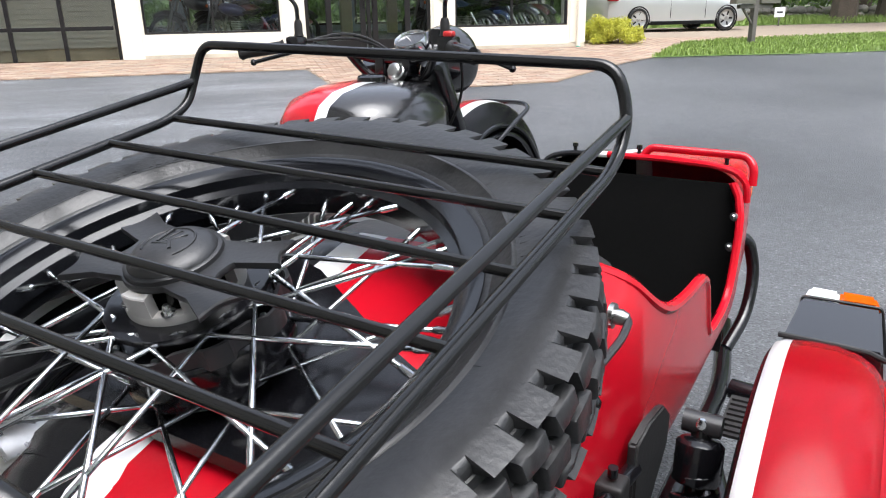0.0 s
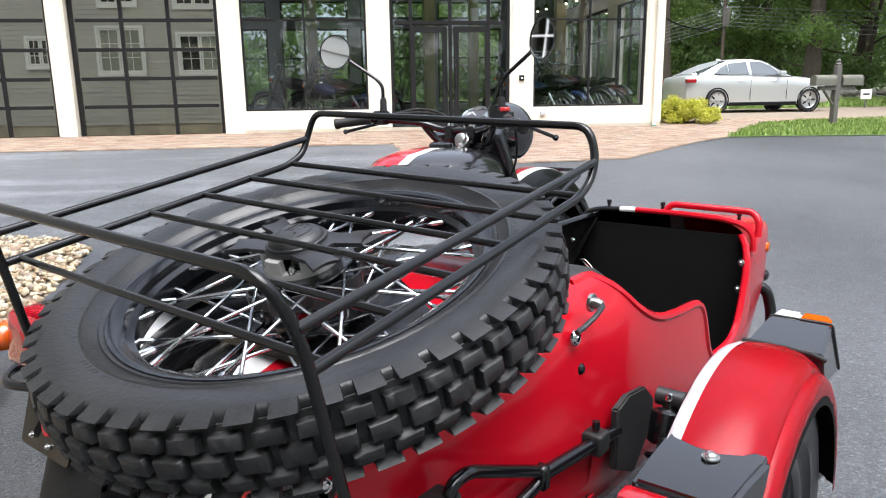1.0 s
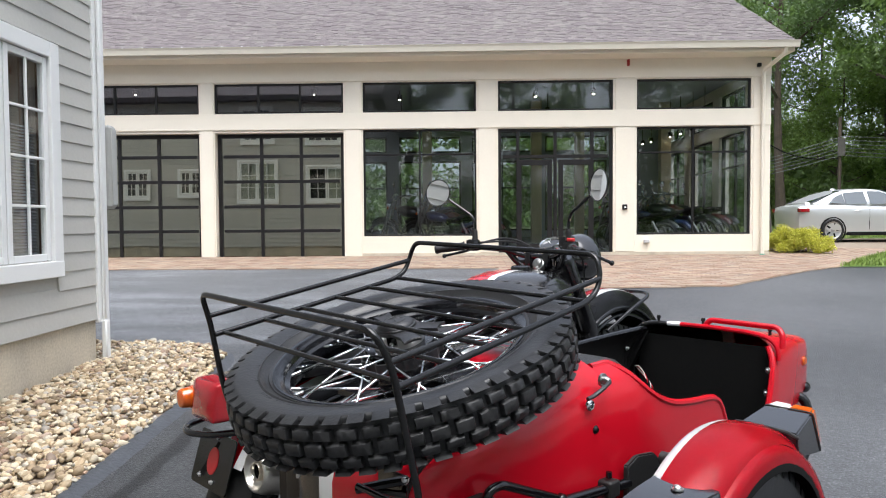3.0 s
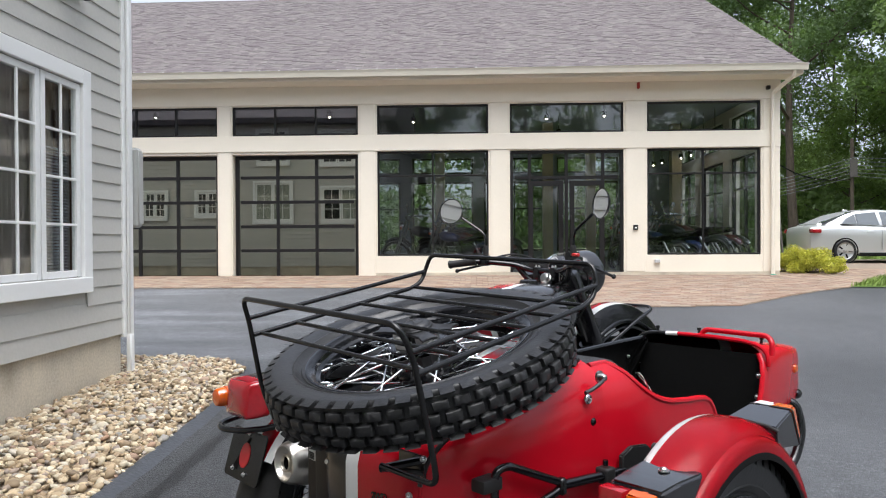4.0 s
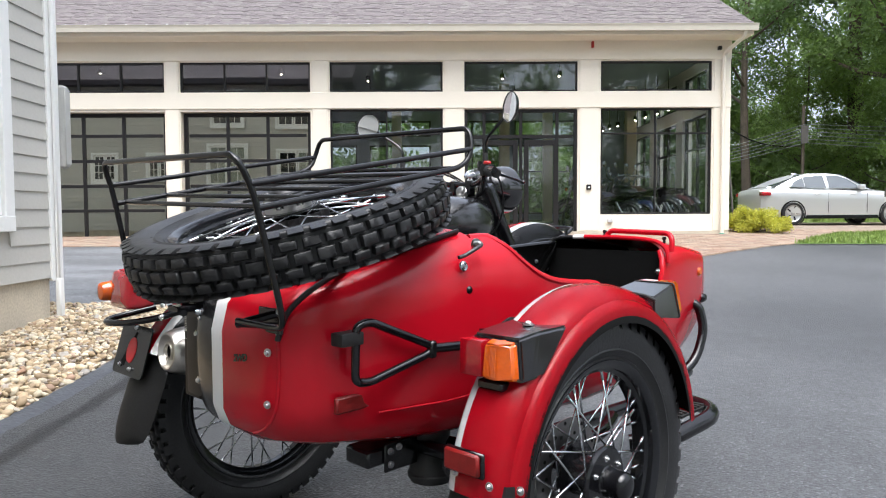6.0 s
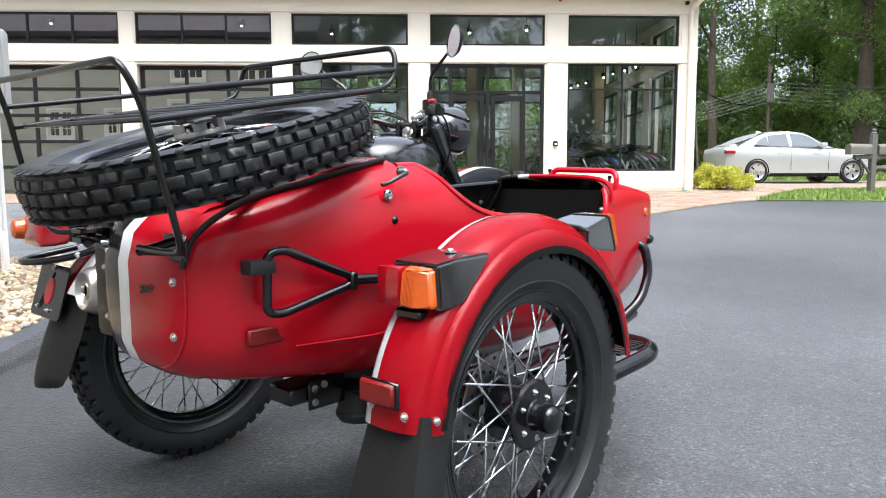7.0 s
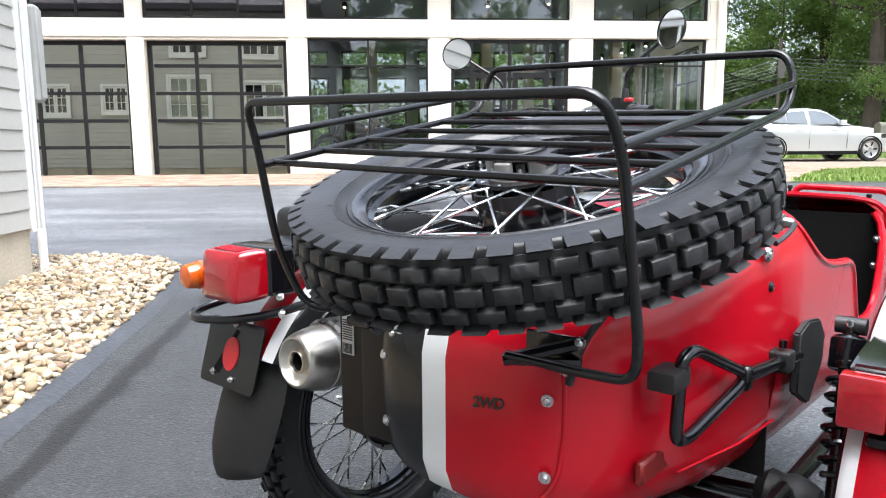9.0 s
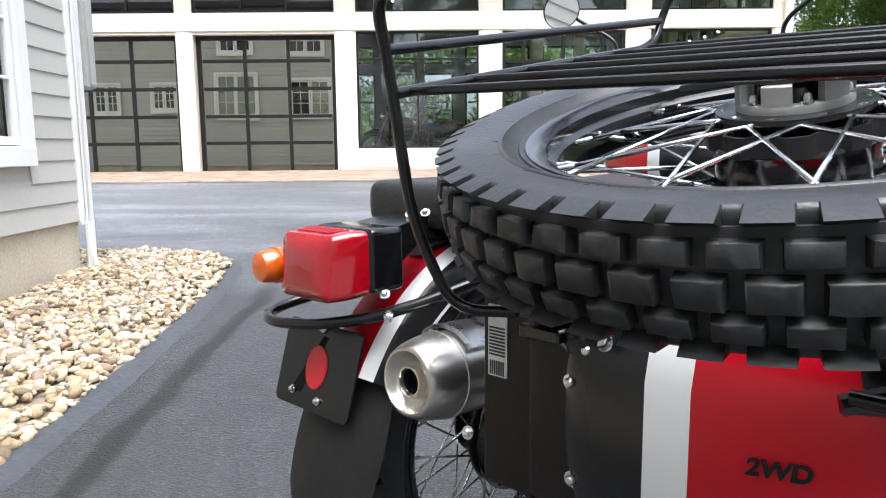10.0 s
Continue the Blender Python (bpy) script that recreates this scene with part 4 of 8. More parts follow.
rear = wheel("rear_wheel", Matrix.Translation((0.0, RA + 0.018, 0.345)) @ AXLE, "black rim rear wheel with chrome spokes")
disc(rear, 0.062)
wheel("front_wheel", Matrix.Translation((0.0, 1.475, 0.36)) @ AXLE, "black rim front wheel with chrome spokes")
side = wheel("sidecar_wheel", Matrix.Translation((1.098, 0.205, 0.333)) @ AXLE, "black rim sidecar wheel with chrome spokes", True)
disc(side, -0.055)
part("hub_cover", lathed([(0, 0.099), (0.014, 0.0985), (0.022, 0.096), (0.0275, 0.090), (0.0295, 0.082), (0.0305, 0.050), (0.034, 0.046), (0.068, 0.044), (0.073, 0.039), (0.073, 0.034)], None, 36), BLACK, side, "black cap over the sidecar hub")
for k in range(6):
    a = 0.6 + k * math.pi / 3
    part("hub_bolt", bolt_mesh(bmesh.new(), (0.049 * math.cos(a), 0.049 * math.sin(a), 0.0445), (0, 0, 1), 0.005), ZINC, side)

SPARE = Matrix.Translation((0.618, -0.2095, 0.873)) @ Matrix.Rotation(radians(0.8), 4, "Y") @ Matrix.Rotation(radians(15.7), 4, "X")
spare = wheel("spare_wheel", SPARE, "spare wheel with knobbly tyre lying on the trunk lid")
# hub cover of the spare: forked plate, castellated ring, open scalloped flange
def fork_plate(a):
    """Outline of the cover plate: two forked arms, round bites between their tips, a waist across."""
    d = abs((a + math.pi / 2) % math.pi - math.pi / 2)
    lo, hi = radians(11), radians(33)
    if d < lo:
        return 0.083 * math.cos(d) - math.sqrt(max(0.0, 0.027 ** 2 - (0.083 * math.sin(d)) ** 2))
    if d < hi:
        f = (d - lo) / (hi - lo)
        return 0.101 - 0.008 * math.sin(math.pi * f)
    f = min(1.0, (d - hi) / radians(24))
    return 0.043 + 0.030 * (1 - f) ** 1.6


bm = bmesh.new()
N = 144
loft(bm, [[(fork_plate(2 * math.pi * k / N) * sc * math.cos(2 * math.pi * k / N), fork_plate(2 * math.pi * k / N) * sc * math.sin(2 * math.pi * k / N), z) for k in range(N)] for z, sc in ((0.0622, 0.985), (0.0635, 1.0), (0.0665, 1.0), (0.068, 0.985))])
part("hub_plate", bm, HUB_BLACK, spare, "dark grey forked cover plate")
part("hub_ring", lathed([(0.040, 0.044), (0.0500, 0.044), (0.0505, 0.043), (0.0505, 0.031), (0.0495, 0.029), (0.040, 0.029)], None, 60, closed=True), HUB_ALLOY, spare, "cast alloy castellated hub ring")
for k in range(6):
    a0 = math.pi * k / 3 + 0.30
    tooth = bmesh.new()
    loft(tooth, [[(r * math.cos(a0 + 0.0879 * j), r * math.sin(a0 + 0.0879 * j), z) for r, z in ((0.040, 0.0438), (0.0505, 0.0438), (0.0505, 0.061), (0.0495, 0.062), (0.040, 0.062))] for j in range(7)])
    part("hub_tooth", tooth, HUB_ALLOY, spare)
    a = a0 - 0.26
    part("hub_bolt", bolt_mesh(bmesh.new(), (0.0455 * math.cos(a), 0.0455 * math.sin(a), 0.044), (0, 0, 1), 0.0045, 0.006), ZINC, spare)
part("hub_cap", lathed([(0, 0.0845), (0.012, 0.084), (0.024, 0.0818), (0.032, 0.0785), (0.0365, 0.0745), (0.0372, 0.0725), (0.0392, 0.0725), (0.0405, 0.0715), (0.0410, 0.068)], None, 48), HUB_BLACK, spare, "domed black hub cap with an emblem")
bm = bmesh.new()
tube(bm, [(0.022 * math.cos(t), 0.022 * math.sin(t), 0.0824) for t in np.linspace(-0.6, 3.9, 22)], 0.0009, 6)
for x, y, ang in ((0.004, 0.006, 0.9), (-0.003, 0.008, 1.25), (-0.009, 0.006, 1.6), (-0.004, -0.004, 0.2), (0.004, -0.002, 2.4)):
    box(bm, -0.009, 0.009, -0.001, 0.001, 0.0825, 0.0848, 0.0004, Matrix.Translation((x, y, 0)) @ Matrix.Rotation(ang, 4, "Z"))
part("cap_emblem", bm, HUB_BLACK, spare)
bm = bmesh.new()
rows = []
for k in range(96):
    a = 2 * math.pi * k / 96
    r = 0.0775 + 0.0045 * math.tanh(3 * math.sin(9 * a)) + 0.003 * math.sin(3 * a)
    rows.append([(q * math.cos(a), q * math.sin(a), z) for q, z in ((r, 0.004), (r, 0.024), (r - 0.0035, 0.024), (r - 0.0035, 0.004))])
loft(bm, rows, closed=True, cyclic=True)
part("hub_flange", bm, HUB_BLACK, spare, "black scalloped hub flange")
for k in range(9):
    a = 2 * math.pi * k / 9 + 0.17
    part("flange_bolt", bolt_mesh(bmesh.new(), (0.0695 * math.cos(a), 0.0695 * math.sin(a), 0.006), (0, 0, 1), 0.0045, 0.008), ZINC, spare)
part("hub_drum", lathed([(0.0, 0.030), (0.046, 0.030), (0.046, 0.006), (0.073, 0.006), (0.075, 0.003), (0.072, -0.002), (0.072, -0.028), (0.076, -0.034), (0, -0.034)], None, 44), BLACK, spare, "black hub drum")
part("wheel_mount", lathed([(0, -0.03), (0.05, -0.03), (0.05, -0.11), (0.075, -0.12), (0, -0.12)], None, 24), BLACK, spare, "black mount under the spare wheel")

# -- sidecar body --
VL = [(-0.370, 0.50), (-0.356, 0.455), (-0.325, 0.43), (-0.25, 0.42), (0.95, 0.43), (1.20, 0.46), (1.30, 0.49), (1.34, 0.52), (1.365, 0.57)]
VR = [(-0.370, 0.725), (-0.356, 0.768), (-0.325, 0.795), (-0.28, 0.820), (-0.2, 0.848), (-0.1, 0.870), (0.0, 0.884), (0.1, 0.893), (0.2, 0.900), (0.95, 0.902), (1.12, 0.888), (1.27, 0.862), (1.315, 0.852), (1.34, 0.835), (1.365, 0.79)]
ZB = [(-0.370, 0.50), (-0.356, 0.465), (-0.325, 0.44), (-0.24, 0.418), (0.0, 0.385), (0.3, 0.36), (0.6, 0.345), (0.95, 0.36), (1.2, 0.42), (1.30, 0.46), (1.34, 0.49), (1.365, 0.53)]
ZT = [(-0.370, 0.66), (-0.356, 0.715), (-0.325, 0.748), (-0.28, 0.768), (0.0, 0.838), (0.10, 0.862), (0.2, 0.866), (0.95, 0.815), (1.05, 0.799), (1.15, 0.788), (1.27, 0.772), (1.315, 0.765), (1.34, 0.745), (1.365, 0.70)]
RIM_RIGHT = [(0.10, 0.862), (0.14, 0.853), (0.18, 0.832), (0.25, 0.776), (0.31, 0.744), (0.37, 0.727), (0.46, 0.716), (0.53, 0.712), (0.575, 0.702), (0.60, 0.682), (0.615, 0.64), (0.63, 0.59), (0.68, 0.555), (0.80, 0.55), (0.86, 0.565), (0.89, 0.62), (0.925, 0.72), (0.955, 0.795)]
RIM_LEFT = [(0.10, 0.855), (0.3, 0.80), (0.6, 0.775), (0.955, 0.795)]


def section(u, inset=0.0, n=56):
    """A closed boxy ring of the body at a place along it; the nose has tighter corners."""
    power = 5.0 + 5.0 * min(1.0, max(0.0, (u - 0.955) / 0.12))
    l, r, b, t = lerp_table(VL, u) + inset, lerp_table(VR, u) - inset, lerp_table(ZB, u) + inset, lerp_table(ZT, u) - inset
    cx, cz, hw, hh = (l + r) / 2, (b + t) / 2, (r - l) / 2, (t - b) / 2
    out = []
    for k in range(n):
        a = 2 * math.pi * k / n
        c, s = math.cos(a), math.sin(a)
        x = cx + hw * math.copysign(abs(c) ** (2 / power), c)
        z = cz + hh * math.copysign(abs(s) ** (2 / power), s)
        x -= 0.05 * max(0.0, (cz - z) / hh) ** 2 * (1 if c > 0 else -0.6)
        out.append((x, u, z))
    return out


def open_section(u, inset, n=40):
    """The ring's lower part between the two cockpit rims."""
    ring = section(u, inset, 400)
    top = lerp_table(ZT, u) - 0.022
    soft_rim = sum(lerp_table(RIM_RIGHT, u + d) for d in (-0.024, -0.016, -0.008, 0.0, 0.008, 0.016, 0.024)) / 7
    zr, zl = min(top, soft_rim), min(top, lerp_table(RIM_LEFT, u))
    low = [p for p in ring if (p[2] <= zr if p[0] > 0.66 else p[2] <= zl)]
    for p, q in zip(ring, ring[1:] + ring[:1]):
        lim = zr if p[0] > 0.66 else zl
        if (p[2] <= lim) != (q[2] <= lim) and (p[0] > 0.66) == (q[0] > 0.66):
            f = (lim - p[2]) / (q[2] - p[2])
            low.append(tuple(p[j] + (q[j] - p[j]) * f for j in range(3)))
    cx = 0.66
    low.sort(key=lambda p: math.atan2(p[0] - cx, -(p[2] - 0.9)))
    out, tot = [], [0.0]
    for a, b in zip(low, low[1:]):
        tot.append(tot[-1] + math.hypot(a[0] - b[0], a[2] - b[2]))
    for k in range(n):
        d, i = tot[-1] * k / (n - 1), 0
        while i < len(low) - 2 and tot[i + 1] < d:
            i += 1
        f = (d - tot[i]) / max(1e-9, tot[i + 1] - tot[i])
        out.append(tuple(low[i][j] + (low[i + 1][j] - low[i][j]) * min(1, max(0, f)) for j in range(3)))
    return out


def span(a, b, n):
    return [a + (b - a) * k / (n - 1) for k in range(n)]


bm = bmesh.new()
loft(bm, [section(u) for u in (-0.370, -0.364, -0.356, -0.342, -0.32, -0.28, -0.24, -0.2, -0.12, -0.04, 0.04, 0.10)], cap=(True, False))
us = span(0.10, 0.955, 72)
outer, inner = [open_section(u, 0.0) for u in us], [open_section(u, 0.010) for u in us]
ro = loft(bm, outer, closed=False)
ri = loft(bm, inner, closed=False)
for i in (0, -1):
    for k in range(len(us) - 1):
        bm.faces.new((ro[k][i], ro[k + 1][i], ri[k + 1][i], ri[k][i]))
rings = loft(bm, [section(u) for u in (0.955, 1.0, 1.08, 1.15, 1.22, 1.27, 1.30, 1.315, 1.328, 1.34, 1.353, 1.365)], cap=(False, True))
part("sidecar_body", bm, BODY_PAINT, bike, "red sidecar tub with white stripe and black inner side")
bm = bmesh.new()
loft(bm, [open_section(u, 0.013) for u in span(0.105, 0.95, 50)], closed=False)
part("tub_liner", bm, LINER, bike, "black inside of the sidecar tub")
part("tub_bulkhead", boxed(0.45, 0.88, 0.108, 0.114, 0.40, 0.80), LINER, bike, smooth=False)
part("nose_bulkhead", boxed(0.45, 0.88, 0.962, 0.968, 0.39, 0.775), LINER, bike, smooth=False)
# rolled edge along the cockpit
edge = [open_section(u, 0.004)[-1] for u in span(0.105, 0.955, 60)]
part("rim_roll", tube(bmesh.new(), edge, 0.0085, 8), RED, bike, "rolled red lip along the cockpit cut-out")
edge = [open_section(u, 0.004)[0] for u in span(0.105, 0.955, 40)]
part("rim_roll", tube(bmesh.new(), edge, 0.008, 8), BLACK, bike)
cowl = [(x, 0.957, z + 0.001) for x, z in ((0.44, 0.775), (0.46, 0.800), (0.50, 0.812), (0.60, 0.816), (0.72, 0.816), (0.82, 0.812), (0.87, 0.803), (0.896, 0.780), (0.90, 0.74))]
part("cowl_edge", tube(bmesh.new(), rounded(cowl, 0.02), 0.007, 8), BODY_PAINT, bike)
# trunk lid: a shell a little proud of the tub's shoulders, with its rubber seal


def shell(u, a0, a1, n, out):
    """Points over the body's top between two ring angles, lifted off it."""
    ring = section(u, -out, 360)
    return [ring[int(a) % 360] for a in span(a0, a1, n)]


bm = bmesh.new()
loft(bm, [shell(u, 65, 125, 25, 0.006 if -0.29 < u < 0.08 else 0.001) for u in (-0.305, -0.298, -0.288, -0.25, -0.2, -0.15, -0.1, -0.05, 0.0, 0.05, 0.075, 0.085)], closed=False)
part("trunk_lid", bm, BODY_PAINT, bike, "red trunk lid with white stripe")
strip = [shell(u, 65, 65, 2, 0.006)[0] for u in (0.085, 0.04, 0.0, -0.05, -0.1, -0.14, -0.17, -0.2)] + [(0.812, -0.262, 0.772), (0.806, -0.315, 0.742), (0.793, -0.345, 0.71), (0.784, -0.358, 0.66)]
part("rubber_strip", tube(bmesh.new(), rounded(strip, 0.03), 0.0085, 8, squash=0.6), SOFT, bike, "black rubber sealing strip")
# folded seam where the side skin laps over the rear panel
seam = [section(-0.350, -0.0015, 360)[int(a) % 360] for a in span(384, 296, 23)]
part("panel_seam", tube(bmesh.new(), seam, 0.0036, 8), RED, bike, "folded red seam beside the rear panel")
pad = [(0.49, 0.0), (0.60, -0.03), (0.745, -0.112), (0.795, -0.135), (0.80, -0.27), (0.48, -0.27)]
bm = bmesh.new()
loft(bm, [[(x, u, lerp_table(ZT, u) + 0.018) for x, u in pad], [(x, u, lerp_table(ZT, u) + 0.030) for x, u in pad]])
part("carrier_plate", bm, BLACK, bike, "black plate carrying the spare wheel", smooth=False)
# rear panel pieces
part("rear_strap_panel", boxed(0.417, 0.519, -0.359, -0.340, 0.50, 0.69, 0.008, segs=2), STRAP, bike, "dark brown-black bolted strap panel")
bolts(bike, [(0.471, -0.358, 0.638), (0.474, -0.358, 0.537), (0.49, -0.358, 0.674)], (0, -1, 0), ZINC, r=0.0065)
part("side_bracket", boxed(0.318, 0.392, -0.316, -0.300, 0.47, 0.73, 0.004), STRAP, bike, "dark brown-black upright bracket")
lb = part("label_sticker", boxed(0.329, 0.356, -0.3185, -0.3165, 0.605, 0.69), PAPER, bike, "white printed label", smooth=False)
for k in range(9):
    part("print_bar", boxed(0.331, 0.354, -0.3195, -0.3186, 0.662 - k * 0.004, 0.664 - k * 0.004), INK, lb, smooth=False)
for k in range(7):
    part("print_bar", boxed(0.332 + k * 0.0032, 0.3336 + k * 0.0032, -0.3195, -0.3186, 0.607, 0.624), INK, lb, smooth=False)
bolts(bike, [(0.757, -0.362, 0.635), (0.756, -0.364, 0.536), (0.775, -0.348, 0.672)], (0.35, -1, 0), ZINC, r=0.006)
cu = bpy.data.curves.new("drive_badge", "FONT")
cu.body, cu.size, cu.extrude, cu.shear, cu.offset = "2WD", 0.0198, 0.0006, 0.25, 0.0007
tx = new("drive_badge", cu)
tx.matrix_basis = Matrix.Translation((0.648, -0.3725, 0.605)) @ pose(0, 0, 0, 90, 0, 0) @ Matrix.Rotation(radians(8), 4, "Z") @ Matrix.Diagonal((1.12, 1, 1, 1))
bpy.context.view_layer.update()
me = bpy.data.meshes.new_from_object(tx.evaluated_get(bpy.context.evaluated_depsgraph_get()))
mb = tx.matrix_basis.copy()
bpy.data.objects.remove(tx)
me.materials.clear()
me.materials.append(MATT)
tx = new("drive_badge", me)
tx.parent, tx.matrix_basis = bike, mb
tx["label"] = "black raised 2WD lettering"
# latch, lock and plug on the right side
part("latch_handle", bar([(0.906, 0.072, 0.828), (0.914, 0.070, 0.827), (0.915, 0.045, 0.818), (0.908, 0.022, 0.806), (0.906, 0.006, 0.803)], 0.0042, 0.010, 8), HUB_BLACK, bike, "dark metal cranked latch handle")
part("latch_base", bolt_mesh(bmesh.new(), (0.893, 0.072, 0.828), (1, 0, 0), 0.010, 0.013), DULL, bike)
part("lock", lathed([(0, 0.008), (0.004, 0.008), (0.0045, 0.0065), (0.008, 0.0075), (0.0105, 0.006), (0.012, 0.003), (0.012, 0)], Matrix.Translation((0.884, 0.042, 0.781)) @ Matrix.Rotation(radians(90), 4, "Y"), 20), CHROME, bike, "chrome lock")
part("plug", lathed([(0, 0.009), (0.005, 0.009), (0.007, 0.007), (0.009, 0.005), (0.009, 0)], Matrix.Translation((0.883, 0.060, 0.729)) @ Matrix.Rotation(radians(90), 4, "Y"), 14), MATT, bike, "black rubber plug")
# folded shovel handle strapped to the side
part("shovel_handle", bar([(0.876, -0.246, 0.684), (0.880, -0.215, 0.690), (0.892, -0.075, 0.630), (0.894, -0.055, 0.620), (0.892, -0.075, 0.608), (0.876, -0.215, 0.572), (0.872, -0.246, 0.576)], 0.0085, 0.018, 10, cyclic=True), BLACK, bike, "black triangular shovel grip clipped to the tub")
part("shovel_shaft", bar([(0.894, -0.06, 0.619), (0.912, 0.14, 0.608)], 0.0105), BLACK, bike, "black shovel shaft")
bm = bmesh.new()
loft(bm, [[(0.905, 0.13, 0.545), (0.905, 0.13, 0.645), (0.912, 0.16, 0.662), (0.914, 0.22, 0.655), (0.912, 0.265, 0.620), (0.910, 0.27, 0.57), (0.908, 0.20, 0.51)], [(0.918, 0.13, 0.545), (0.918, 0.13, 0.645), (0.924, 0.16, 0.662), (0.926, 0.22, 0.655), (0.924, 0.265, 0.620), (0.922, 0.27, 0.57), (0.920, 0.20, 0.51)]])
bmesh.ops.bevel(bm, geom=bm.edges[:], offset=0.003, segments=2, affect="EDGES")
part("shovel_blade", bm, SOFT, bike, "black folded shovel blade")
part("clip", boxed(0.848, 0.884, -0.285, -0.232, 0.648, 0.674, 0.005, segs=2), SOFT, bike, "black rubber clip")
part("clip", boxed(0.887, 0.921, 0.064, 0.098, 0.594, 0.628, 0.006, segs=3), SOFT, bike, "black rubber clip")
part("clip_screw", lathed([(0, 0.012), (0.006, 0.012), (0.006, 0.0)], Matrix.Translation((0.905, 0.08, 0.632)), 12), BLACK, bike)
part("shovel_ferrule", boxed(0.886, 0.905, -0.074, -0.056, 0.600, 0.636, 0.004), MATT, bike)
part("side_reflector", boxed(0.826, 0.8395, -0.265, -0.18, 0.510, 0.543, 0.004), REFLECTOR, bike, "dark red side reflector")
part("body_crease", bar([(0.844, -0.165, 0.497), (0.874, 0.0, 0.494), (0.886, 0.12, 0.497)], 0.0022), RED, bike)
# seat
part("seat_back", boxed(0.46, 0.86, 0.12, 0.235, 0.50, 0.845, 0.045, segs=4), VINYL, bike, "black vinyl seat back")
part("seat_cushion", boxed(0.46, 0.86, 0.235, 0.68, 0.42, 0.52, 0.035, segs=3), VINYL, bike, "black vinyl seat cushion")
# loose wiring inside the tub
for k, mm in enumerate((PAPER, RED, MATT, PAPER, RED)):
    part("loose_wire", bar([(0.455, 0.925 + 0.003 * k, 0.668), (0.475, 0.915, 0.676 - 0.004 * k), (0.505 + 0.008 * k, 0.900, 0.660 - 0.010 * k), (0.515 + 0.006 * k, 0.895, 0.640 - 0.012 * k)], 0.0012, 0.012, 5), mm, bike)
# nose rail and fittings
rail = [(0.675, 0.965, 0.816), (0.69, 0.968, 0.838), (0.885, 0.985, 0.832), (0.905, 0.97, 0.815), (0.906, 0.965, 0.775)]
part("nose_rail", bar(rail, 0.0085, 0.025, 10), RED, bike, "red grab rail over the nose cowl")
for x, y, z in ((0.52, 0.965, 0.817), (0.665, 0.975, 0.820), (0.838, 1.05, 0.798)):
    part("snap_stud", lathed([(0, 0.02), (0.006, 0.02), (0.007, 0.012), (0.004, 0.010), (0.005, 0), (0, 0)], Matrix.Translation((x, y, z)), 10), BLACK, bike, "black cover stud")
bolts(bike, [(0.884, 0.921, 0.717), (0.882, 0.915, 0.653)], (-0.5, -1, 0), ZINC, r=0.007)
bolts(bike, [(0.452, 0.884, 0.732), (0.452, 0.945, 0.704), (0.452, 0.841, 0.673)], (1, 0, 0), ZINC, r=0.006)
part("marker_lamp", boxed(0.858, 0.874, 1.230, 1.258, 0.682, 0.710, 0.005), AMBER, bike, "small amber marker lamp")
part("front_lamp", lathed([(0, 0.016), (0.010, 0.015), (0.015, 0.010), (0.017, 0.0), (0.015, -0.016)], Matrix.Translation((0.850, 1.30, 0.60)) @ Matrix.Rotation(radians(90), 4, "X"), 20), BLACK, bike, "black front lamp housing")

# -- sidecar fender --
FC, FR = (0.222, 0.345), 0.388
CROSS = [(1.022, -0.052), (1.024, -0.018), (1.030, -0.006), (1.040, -0.001), (1.070, 0.003), (1.100, 0.003), (1.125, -0.003), (1.142, -0.013), (1.150, -0.022), (1.152, -0.027), (1.158, -0.029), (1.164, -0.034), (1.168, -0.044), (1.168, -0.060)]
bm = bmesh.new()
rows = []
for k in range(49):
    a = radians(8 + (173 - 8) * k / 48)
    sq = 1 + 0.02 * math.sin(a) ** 4
    rows.append([(v, FC[0] + (FR * sq + d) * math.cos(a), FC[1] + (FR * sq + d) * math.sin(a)) for v, d in CROSS])
loft(bm, rows, closed=False)
bmesh.ops.solidify(bm, geom=bm.faces[:], thickness=0.003)
fender = part("sidecar_fender", bm, FENDER_PAINT, bike, "red sidecar fender with a white edge stripe")
bm = bmesh.new()
rows = [[(v, FC[0] + (FR - 0.008 + d) * math.cos(a), FC[1] + (FR - 0.008 + d) * math.sin(a)) for v, d in CROSS] for a in (radians(9 + 163 * k / 32) for k in range(33))]
loft(bm, rows, closed=False)
part("fender_liner", bm, LINER, bike, "black underside of the fender")
bm = bmesh.new()
rows = [[(v, u0 + 0.006 * (1 - ((v - 1.1) / 0.08) ** 2) * -1, z) for v in span(l, r - 0.012, 5)] + [(r - 0.003, u0 + 0.010, z), (r, u0 + 0.030, z), (r, u0 + 0.062, z)] for z, l, r, u0 in ((0.42, 1.026, 1.164, -0.136), (0.375, 1.022, 1.168, -0.147), (0.30, 1.016, 1.176, -0.172), (0.20, 1.006, 1.184, -0.198), (0.11, 1.0, 1.19, -0.212), (0.075, 1.002, 1.188, -0.216))]
loft(bm, rows, closed=False)
bmesh.ops.solidify(bm, geom=bm.faces[:], thickness=0.005)
part("mudflap", bm, FLAP, fender, "black rubber mudflap")
bolts(fender, [(1.134, -0.163, 0.423), (1.172, -0.125, 0.415), (1.055, -0.165, 0.43)], (0, -1, 0.1), ZINC, r=0.006)
part("fender_reflector", boxed(1.035, 1.118, -0.177, -0.163, 0.435, 0.475, 0.004), REFLECTOR, fender, "dark red rectangular reflector")
part("reflector_frame", boxed(1.034, 1.125, -0.1705, -0.162, 0.432, 0.478, 0.003), BLACK, fender)
